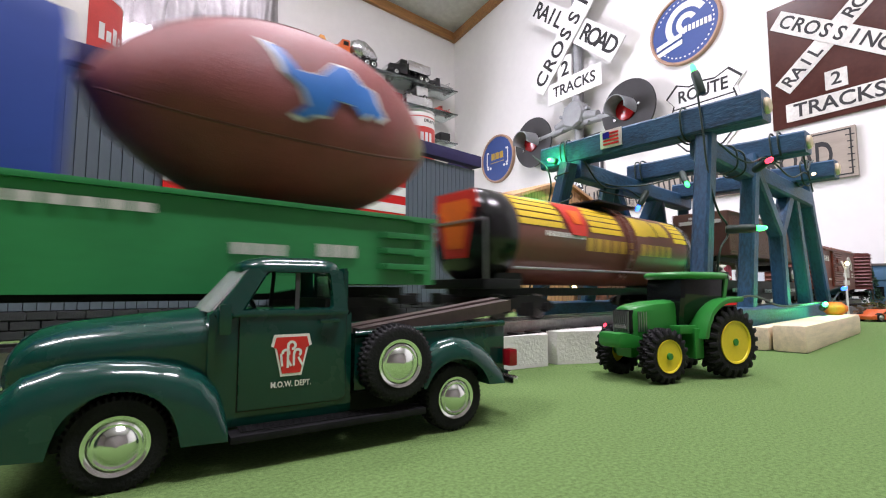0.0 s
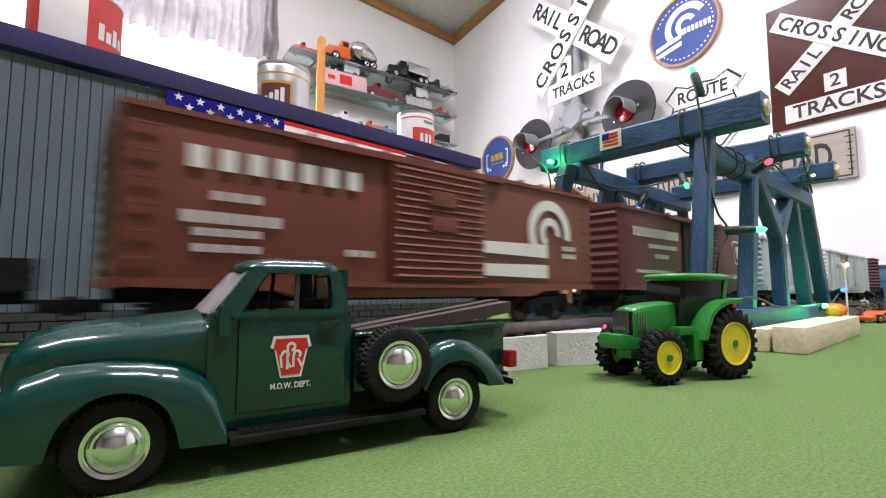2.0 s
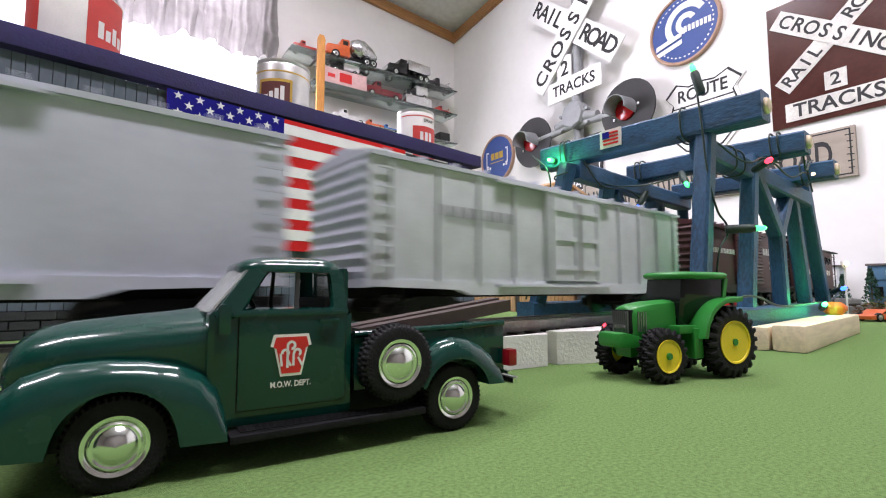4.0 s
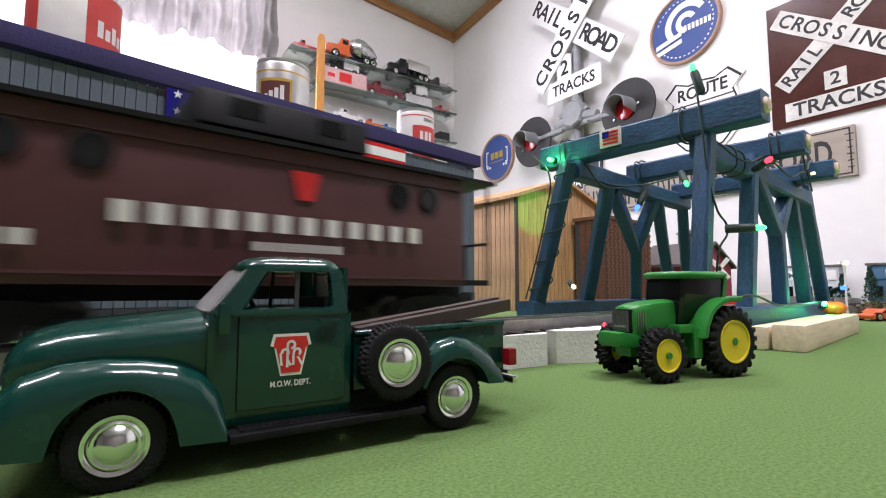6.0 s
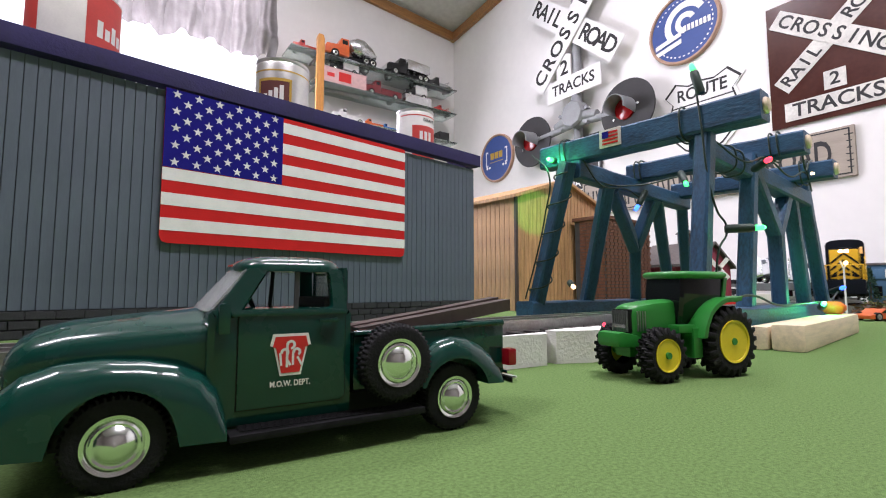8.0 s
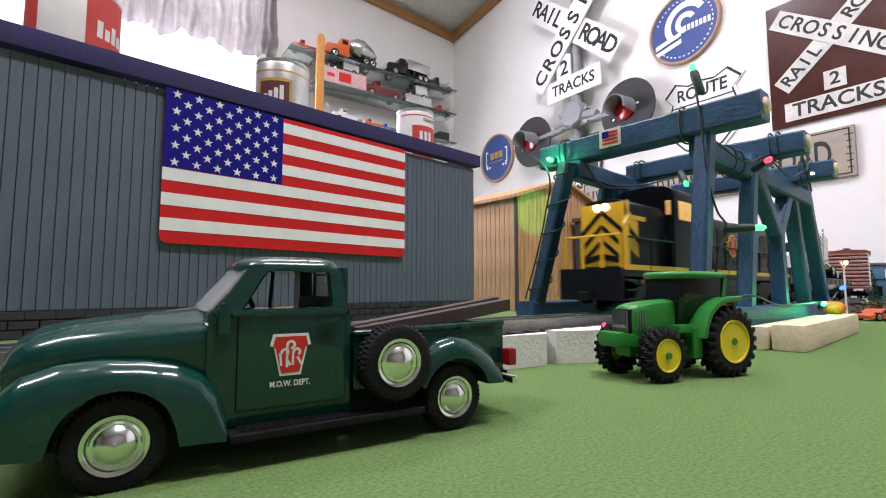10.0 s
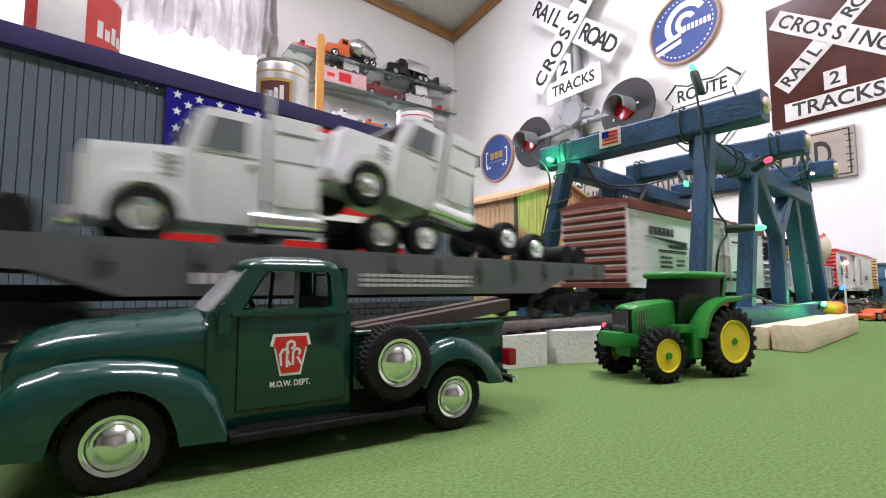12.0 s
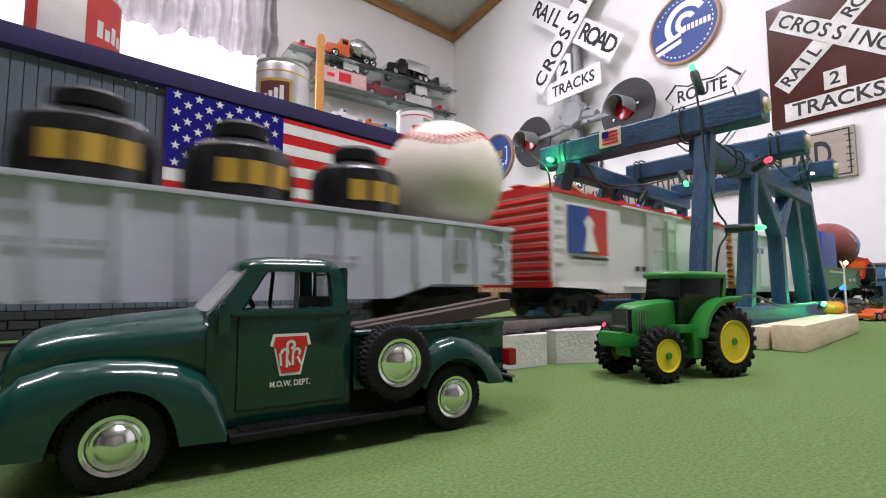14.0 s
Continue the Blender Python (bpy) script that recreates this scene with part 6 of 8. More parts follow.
def bogie(parent, x, r=0.0088):
    """A four-wheel truck under a car."""
    bm = bmesh.new()
    for s in (-1, 1):
        y = s * 0.0235
        b_prism(bm, [(-0.027, 0.0085), (-0.024, 0.0125), (-0.008, 0.0165), (0.008, 0.0165), (0.024, 0.0125), (0.027, 0.0085), (0.021, 0.0060), (0.010, 0.0090), (0.007, 0.0035), (-0.007, 0.0035), (-0.010, 0.0090), (-0.021, 0.0060)], y - 0.0016, y + 0.0016)
        for q in (-0.0185, 0.0185):
            b_cyl(bm, (q, y - s * 0.001, r), (q, y + s * 0.0032, r), 0.0035, 0.003, 10)
        for q in (-0.003, 0.003):
            b_cyl(bm, (q, y + s * 0.0015, 0.004), (q, y + s * 0.0015, 0.012), 0.0017, seg=8)
    b_box(bm, 0, 0, 0.013, 0.012, 0.046, 0.005)
    b = part("bogie", bm, "bogie_black", parent, m=pose(x, 0, 0))
    for q in (-0.0185, 0.0185):
        bm = bmesh.new()
        for s in (-1, 1):
            b_lathe(bm, [(r * 0.3, -0.0022), (r, -0.002), (r, 0.0012), (r * 0.86, 0.0018), (r * 0.8, 0.0008), (r * 0.3, 0.0012)], pose(0, s * 0.0165, 0, -90 * s, 0, 0), 22)
        b_cyl(bm, (0, -0.0165, 0), (0, 0.0165, 0), 0.0015, seg=8)
        part("wheelset", bm, "wheel_steel", b, m=pose(q, 0, r))
    return b


def coupler(parent, x, s):
    bm = bmesh.new()
    b_box(bm, x + s * 0.004, 0, 0.0145, 0.012, 0.005, 0.005, bev=0.0008)
    b_box(bm, x + s * 0.010, 0.001, 0.0145, 0.004, 0.0075, 0.0072, bev=0.001)
    part("coupler", bm, "bogie_black", parent)


def start_car(name, label, p0, p1, category="model railcar"):
    t = thing(name, pose(0, 0, 0), label, category, "cars of the model train")
    TRAIN.append((t, (p0 + p1) / 2))
    L = p1 - p0
    for s in (-1, 1):
        bogie(t, s * (L / 2 - 0.047))
        coupler(t, s * (L / 2 - 0.004), s)
    bm = bmesh.new()
    b_box(bm, 0, 0, 0.0185, L - 0.012, 0.012, 0.006)
    part("centre_sill", bm, "bogie_black", t)
    return t, L - 0.010


def marks(parent, rows, mat):
    """Rows (x0, x1, z, height, count) of unreadable lettering on the near side."""
    for x0, x1, z, h, n in rows:
        bm = bmesh.new()
        bars(bm, x0, x1, z, h, SIDE - 0.0006, n, 0.45)
        part("lettering", bm, mat, parent, smooth=0)


def boxcar(name, label, p0, p1, mat, roof, end, rows, ink="letter", door=("louvre", 0.0, 0.062), z0=0.0215, z1=0.0855, keystone=None, posts=0, open_gap=False):
    t, L = start_car(name, label, p0, p1)
    h = L / 2
    bm = bmesh.new()
    b_box(bm, 0, 0, (z0 + z1) / 2, L, 0.063, z1 - z0, bev=0.0008)
    part("body", bm, mat, t)
    bm = bmesh.new()
    b_prism(bm, [(-0.0330, z1 - 0.001), (-0.0330, z1 + 0.0012), (-0.015, z1 + 0.0045), (0, z1 + 0.0055), (0.015, z1 + 0.0045), (0.0330, z1 + 0.0012), (0.0330, z1 - 0.001)], -h - 0.001, h + 0.001, Matrix.Rotation(radians(90), 4, "Z"))
    rf = part("roof", bm, roof, t)
    bm = bmesh.new()
    b_box(bm, 0, 0, z1 + 0.0075, L, 0.009, 0.0012)
    for i in range(7):
        b_box(bm, -h + 0.01 + i * (L - 0.02) / 6, 0, z1 + 0.006, 0.003, 0.012, 0.002)
    part("roof_walk", bm, roof, rf)
    n = 14
    bm = bmesh.new()
    for i in range(n):
        b_box(bm, -h + (i + 0.5) * L / n, 0, z1 + 0.0035, 0.0012, 0.060, 0.0018)
    part("roof_seam", bm, roof, rf)
    for s in (-1, 1):
        bm = bmesh.new()
        for i in range(9):
            z = z0 + 0.007 + i * (z1 - z0 - 0.012) / 8
            b_loft(bm, [[(s * (h + dx), y, z + dz) for dx, dz in ((0, -0.0028), (0.0022, 0), (0, 0.0028))] for y in (-0.0295, 0.0, 0.0295)])
        part("end_rib", bm, end, t)
        bm = bmesh.new()
        b_box(bm, s * (h + 0.0006), 0, z0 + 0.0015, 0.003, 0.063, 0.004)
        part("end_sill", bm, end, t)
        # ladder of grab irons at the car's corner
        bm = bmesh.new()
        for i in range(6):
            b_box(bm, s * (h - 0.007), SIDE - 0.0012, z0 + 0.010 + i * 0.0095, 0.009, 0.0008, 0.0010)
        part("ladder", bm, mat, t)
        bm = bmesh.new()
        b_box(bm, s * (h - 0.020), SIDE + 0.003, z0 - 0.0035, 0.0014, 0.001, 0.007)
        b_box(bm, s * (h - 0.006), SIDE + 0.003, z0 - 0.0035, 0.0014, 0.001, 0.007)
        b_box(bm, s * (h - 0.013), SIDE + 0.003, z0 - 0.0065, 0.014, 0.001, 0.0014)
        part("step", bm, "bogie_black", t)
    bm = bmesh.new()
    b_prism(bm, [(-h + 0.004, z0), (-h + 0.055, z0 - 0.0015), (-h + 0.065, z0 - 0.0045), (h - 0.065, z0 - 0.0045), (h - 0.055, z0 - 0.0015), (h - 0.004, z0), (h - 0.004, z0 + 0.003), (-h + 0.004, z0 + 0.003)], SIDE - 0.0008, SIDE + 0.003)
    part("side_sill", bm, mat, t)
    kind, dx, dw = door
    bm = bmesh.new()
    b_box(bm, dx, SIDE - 0.0012, (z0 + z1) / 2 + 0.001, dw, 0.0028, z1 - z0 - 0.006, bev=0.0005)
    d = part("door", bm, mat, t)
    if kind == "louvre":
        bm = bmesh.new()
        for i in range(15):
            z = z0 + 0.006 + i * (z1 - z0 - 0.011) / 14
            b_loft(bm, [[(dx + q * dw * 0.47, SIDE - 0.0026 - a, z + b) for a, b in ((0, -0.0013), (0.0013, -0.0004), (0, 0.0013))] for q in (-1, 0, 1)])
        part("louvre", bm, mat, d)
        for z in (z1 - 0.018, z1 - 0.031):
            bm = bmesh.new()
            b_box(bm, dx, SIDE - 0.0035, z, dw * 0.30, 0.0020, 0.008, bev=0.0004)
            part("door_plate", bm, mat, d)
    else:
        bm = bmesh.new()
        for q in (-0.42, 0, 0.42):
            b_box(bm, dx + q * dw, SIDE - 0.0032, (z0 + z1) / 2, 0.0022, 0.0018, z1 - z0 - 0.010)
        for q in (0.2, 0.5, 0.8):
            b_box(bm, dx, SIDE - 0.0030, z0 + (z1 - z0) * q, dw * 0.8, 0.0014, 0.0028)
        part("hinge", bm, mat, d)
        bm = bmesh.new()
        b_cyl(bm, (dx + 0.003, SIDE - 0.0045, z0 + 0.006), (dx + 0.003, SIDE - 0.0045, z1 - 0.008), 0.0008, seg=8)
        part("lock_rod", bm, "steel", d)
    if open_gap:
        # no real hole: a black plate gives the doorway its inner shade
        bm = bmesh.new()
        b_box(bm, dx - dw / 2 - 0.007, SIDE - 0.0005, (z0 + z1) / 2, 0.0125, 0.002, z1 - z0 - 0.006)
        part("doorway_shade", bm, "black", t, "black plate painting the shade of an open doorway")
    for z in (z1 - 0.002, z0 + 0.001):
        bm = bmesh.new()
        b_box(bm, dx - dw * 0.25, SIDE - 0.0020, z, dw * 2.0, 0.0028, 0.0016)
        part("door_track", bm, mat, t)
    for i in range(posts):
        x = -h + 0.012 + i * (L - 0.024) / max(1, posts - 1)
        if abs(x - dx) > dw * 0.55:
            bm = bmesh.new()
            b_box(bm, x, SIDE - 0.0006, (z0 + z1) / 2, 0.0016, 0.0014, z1 - z0 - 0.004)
            part("side_post", bm, mat, t)
    marks(t, rows, ink)
    if keystone:
        kx, kz, ks = keystone
        o = [(0.0, -1.0), (0.52, -1.0), (0.88, 0.55), (1.0, 0.5), (0.95, 1.0), (0.0, 1.0)]
        full = o + [(-u, v) for u, v in o[-2:0:-1]]
        for sc, mt, w in ((1.0, ink, 0.0004), (0.84, mat, 0.0008), (0.5, ink, 0.0012)):
            bm = bmesh.new()
            b_plate(bm, [(u * ks * sc, v * ks * sc) for u, v in full], w - 0.0004, w)
            part("emblem", bm, mt, t, m=pose(kx, SIDE, kz, 90, 0, 0))
    return t


def swirl(parent, cx, cz, r, mat):
    """A heavy ring-shaped emblem with two bars running forward."""
    for r0, r1, a0, a1 in ((0.70, 1.0, -10, 215), (0.25, 0.48, -10, 240)):
        o = [(r * r1 * math.cos(radians(a)), r * r1 * math.sin(radians(a))) for a in np.linspace(a0, a1, 24)]
        o += [(r * r0 * math.cos(radians(a)), r * r0 * math.sin(radians(a))) for a in np.linspace(a1, a0, 24)]
        bm = bmesh.new()
        b_plate(bm, o, 0.0002, 0.0008)
        part("emblem", bm, mat, parent, m=pose(cx, SIDE, cz, 90, 0, 0))
    for z in (-0.55, -1.15):
        bm = bmesh.new()
        b_plate(bm, [(-3.75 * r, z * r - 0.14 * r), (-0.15 * r, z * r - 0.2 * r), (-0.15 * r, z * r + 0.2 * r), (-3.75 * r, z * r + 0.14 * r)], 0.0002, 0.0008)
        part("emblem", bm, mat, parent, m=pose(cx, SIDE, cz, 90, 0, 0))


def gondola(name, label, p0, p1, mat, posts, fish, rows, ink):
    t, L = start_car(name, label, p0, p1)
    h, z0, z1 = L / 2, 0.0225, 0.0562
    for s in (-1, 1):
        bm = bmesh.new()
        o = [(-h, z0), (-h + 0.06, z0), (-h + 0.085, z0 - fish), (h - 0.085, z0 - fish), (h - 0.06, z0), (h, z0), (h, z1), (-h, z1)]
        b_prism(bm, o, s * 0.0300, s * 0.0315)
        part("side_wall", bm, mat, t, smooth=0)
        bm = bmesh.new()
        b_box(bm, 0, s * 0.0318, z1 - 0.001, L + 0.002, 0.004, 0.0022, bev=0.0005)
        part("top_rail", bm, mat, t)
        for i in range(posts):
            bm = bmesh.new()
            x = -h + 0.008 + i * (L - 0.016) / (posts - 1)
            low = z0 - fish if abs(x) < h - 0.085 else z0
            b_box(bm, x, s * 0.0322, (low + z1) / 2, 0.0034, 0.0018, z1 - low - 0.002, bev=0.0003)
            part("side_post", bm, mat, t)
        bm = bmesh.new()
        b_box(bm, s * (h - 0.0008), 0, (z0 + z1) / 2, 0.0016, 0.060, z1 - z0)
        for i in range(4):
            z = z0 + 0.006 + i * 0.0075
            b_loft(bm, [[(s * (h + dx), y, z + dz) for dx, dz in ((0, -0.0028), (0.0024, 0), (0, 0.0028))] for y in (-0.029, 0.029)])
        part("end_wall", bm, mat, t)
        bm = bmesh.new()
        for i in range(4):
            b_box(bm, s * (h - 0.010), SIDE - 0.0022, z0 + 0.006 + 0.0085 * i, 0.012, 0.001, 0.0012)
        part("ladder", bm, mat, t)
    bm = bmesh.new()
    b_box(bm, 0, 0, z0 + 0.001, L - 0.002, 0.060, 0.002)
    part("floor", bm, mat, t)
    marks(t, [(a, b, z, hh, n) for a, b, z, hh, n in rows], ink)
    return t


def riding(ob, car):
    """What lies on a car keeps its own thing and moves with the same rows."""
    TRAIN.append((ob, next(p for c, p in TRAIN if c is car)))


def offset_mesh(bm, x, y, z, m=None):
    bmesh.ops.transform(bm, matrix=pose(x, y, z) @ (m or Matrix()), verts=bm.verts[:])
    return bm


def build_loco():
    t = thing("diesel_locomotive", pose(0, 0, 0), "black model diesel locomotive with yellow nose stripes", "model locomotive", "cars of the model train")
    TRAIN.append((t, 4.645))
    h = 0.212
    for s in (-1, 1):
        bogie(t, s * 0.128 - 0.018 * s, 0.0098)
        bogie(t, s * 0.128 + 0.026 * s, 0.0098)
        coupler(t, s * h, s)
    bm = bmesh.new()
    b_box(bm, 0, 0, 0.0335, 2 * h, 0.058, 0.007, bev=0.001)
    b_box(bm, -0.005, 0, 0.0185, 0.130, 0.055, 0.026, bev=0.004)
    part("frame", bm, "loco_black", t)
    for s in (-1, 1):
        for y in (-0.0275, 0.0275):
            bm = bmesh.new()
            c = s * 0.132
            b_prism(bm, [(c - 0.062, 0.012), (c - 0.058, 0.020), (c - 0.030, 0.028), (c + 0.030, 0.028), (c + 0.058, 0.020), (c + 0.062, 0.012), (c + 0.050, 0.007), (c + 0.034, 0.012), (c + 0.020, 0.0065), (c + 0.008, 0.012), (c - 0.008, 0.012), (c - 0.020, 0.0065), (c - 0.034, 0.012), (c - 0.050, 0.007)], y - 0.0016, y + 0.0016)
            for q in (-0.046, 0.0, 0.046):
                b_cyl(bm, (c + q, y, 0.0105), (c + q, y * 1.12, 0.0105), 0.0045, 0.004, 12)
            part("bogie_frame", bm, "bogie_black", t)
    for i in range(10):
        bm = bmesh.new()
        w = 2 * h / 10
        b_box(bm, -h + (i + 0.5) * w, -0.0294, 0.0375, w - 0.0025, 0.001, 0.0042)
        part("stripe", bm, "yellow", t)

    def hood(x0, x1, w, top, name):
        bm = bmesh.new()
        o = [(-w, 0.037), (-w, top - 0.010), (-w * 0.93, top - 0.005), (-w * 0.72, top - 0.0014), (-w * 0.3, top), (w * 0.3, top), (w * 0.72, top - 0.0014), (w * 0.93, top - 0.005), (w, top - 0.010), (w, 0.037)]
        b_prism(bm, o, -x1, -x0, Matrix.Rotation(radians(90), 4, "Z"), bev=0.0008)
        return part(name, bm, "loco_black", t, smooth=50)
    hood(-0.192, -0.120, 0.0215, 0.0965, "short_hood")
    lh = hood(-0.080, 0.190, 0.0215, 0.0980, "long_hood")
    cab = hood(-0.122, -0.078, 0.0295, 0.1165, "cab")
    bm = bmesh.new()
    for q in (-0.0075, 0.0075):
        b_box(bm, -0.0985 + q, -0.0297, 0.0925, 0.0138, 0.0012, 0.0175, bev=0.0005)
    part("cab_window", bm, "cab_glow", cab, "cab window lit warm from inside")
    for s, q in ((-1, -0.1225), (1, -0.0776)):
        for y in (-0.0245,):
            bm = bmesh.new()
            b_box(bm, q, y, 0.0945, 0.0012, 0.0045, 0.0130, bev=0.0004)
            part("cab_window", bm, "cab_glow", cab)
    # hood doors, grilles, handrails
    for i in range(11):
        x = -0.065 + 0.0225 * i
        bm = bmesh.new()
        b_box(bm, x, -0.0217, 0.066, 0.0200, 0.0010, 0.038, bev=0.0003)
        d = part("hood_door", bm, "loco_black", lh)
        bm = bmesh.new()
        for k in range(6):
            b_box(bm, x, -0.0224, 0.0725 + 0.0022 * k, 0.014, 0.0006, 0.0008)
        part("louvre", bm, "black", d)
    bm = bmesh.new()
    b_box(bm, 0.150, -0.0218, 0.072, 0.03, 0.0015, 0.030, bev=0.0005)
    part("radiator_grille", bm, "black", lh)
    for x in (0.02, 0.09, 0.16):
        bm = bmesh.new()
        b_lathe(bm, [(0.010, 0.0975), (0.010, 0.0995), (0.007, 0.1005), (0.001, 0.1005)], pose(x, 0, 0), 20)
        part("roof_fan", bm, "black", lh)
    # striped noses
    for s, x in ((-1, -0.1925), (1, 0.1905)):
        bm = bmesh.new()
        b_box(bm, x, 0, 0.066, 0.0016, 0.041, 0.054, bev=0.0006)
        n = part("nose_panel", bm, "yellow", t)
        for k in range(4):
            for sy in (-1, 1):
                bm = bmesh.new()
                b_loft(bm, [[(x + s * 0.0010, sy * y, zz), (x + s * 0.0010, sy * y, zz + 0.0045), (x + s * 0.0016, sy * y, zz + 0.0045), (x + s * 0.0016, sy * y, zz)] for y, zz in ((0.0005, 0.075 - 0.0125 * k + 0.008), (0.0198, 0.075 - 0.0125 * k - 0.010 if 0.075 - 0.0125 * k - 0.010 > 0.040 else 0.041))])
                part("chevron", bm, "black", n)
        bm = bmesh.new()
        for dy in (-0.004, 0.004):
            b_lathe(bm, [(0.0001, 0.0012), (0.0028, 0.001), (0.0032, 0)], pose(x + s * 0.0012, dy, 0.0895, 0, 90 * s, 0), 14)
        part("headlight", bm, "headlight_glow" if s < 0 else "chrome", n)
        # corner yellow on the hood's side
        bm = bmesh.new()
        b_prism(bm, [(x - s * 0.001, 0.040), (x - s * 0.001, 0.094), (x - s * 0.004, 0.094), (x - s * 0.004, 0.040)], -0.0223, -0.0216)
        part("nose_corner", bm, "yellow", n)
        for z0 in (0.056, 0.074):
            bm = bmesh.new()
            b_prism(bm, [(x - s * 0.001, z0), (x - s * 0.001, z0 + 0.012), (x - s * 0.017, z0 + 0.002), (x - s * 0.017, z0 - 0.010)], -0.0228, -0.0217)
            part("nose_stripe", bm, "yellow", n)
        # end platform rails
        bm = bmesh.new()
        for y in (-0.026, -0.009, 0.009, 0.026):
            b_box(bm, s * (h - 0.003), y, 0.0505, 0.0022, 0.0022, 0.028)
        b_cyl(bm, (s * (h - 0.003), -0.026, 0.064), (s * (h - 0.003), 0.026, 0.064), 0.0009, seg=8)
        part("end_rail", bm, "yellow", t)
        bm = bmesh.new()
        b_box(bm, s * (h + 0.001), 0, 0.0240, 0.003, 0.058, 0.026, bev=0.001)
        part("pilot", bm, "loco_black", t)
        for k in range(3):
            bm = bmesh.new()
            b_box(bm, s * (h - 0.010), -0.0285, 0.012 + 0.0075 * k, 0.014, 0.003, 0.0014)
            part("step", bm, "loco_black", t)
    for x0, x1, z in ((-0.205, -0.125, 0.062), (-0.075, 0.205, 0.064)):
        bm = bmesh.new()
        b_cyl(bm, (x0, -0.0285, z), (x1, -0.0285, z), 0.0009, seg=8)
        k = int((x1 - x0) / 0.034)
        for i in range(k + 1):
            x = x0 + (x1 - x0) * i / k
            b_cyl(bm, (x, -0.0285, 0.037), (x, -0.0285, z), 0.0008, seg=6)
        part("handrail", bm, "loco_black", t)
    bm = bmesh.new()
    b_prism(bm, [(-0.2105, 0.037), (-0.2105, 0.072), (-0.203, 0.0795), (-0.176, 0.0795), (-0.176, 0.0760), (-0.201, 0.0755), (-0.2055, 0.0705), (-0.2055, 0.037)], -0.0300, -0.0284)
    part("grab_rail", bm, "yellow", t)
    # round emblem: a gold ring round a red plate, short bars to both sides, on a framed panel
    bm = bmesh.new()
    b_box(bm, 0.032, -0.0226, 0.068, 0.040, 0.0008, 0.034, bev=0.0003)
    pn = part("emblem_panel", bm, "loco_black", lh)
    bm = bmesh.new()
    b_lathe(bm, [(0.0108, 0.0006), (0.0108, 0.0016), (0.0128, 0.0016), (0.0128, 0.0006)], pose(0.032, -0.0226, 0.068, 90, 0, 0), 36, caps=False)
    part("ring", bm, "old_gold", pn)
    bm = bmesh.new()
    k = [(0.0, -0.0095), (0.0052, -0.0095), (0.0068, 0.0095), (0.0, 0.0095)]
    b_plate(bm, k + [(-u, v) for u, v in k[-2:0:-1]], 0.0006, 0.0014)
    part("plate", bm, "hot_red", pn, m=pose(0.032, -0.0226, 0.068, 90, 0, 0))
    for z in (0.0635, 0.0675, 0.0715):
        for q in (-0.0165, 0.0165):
            bm = bmesh.new()
            b_box(bm, 0.032 + q, -0.0232, z, 0.0055, 0.0008, 0.0014)
            part("bar", bm, "old_gold", pn)


build_loco()


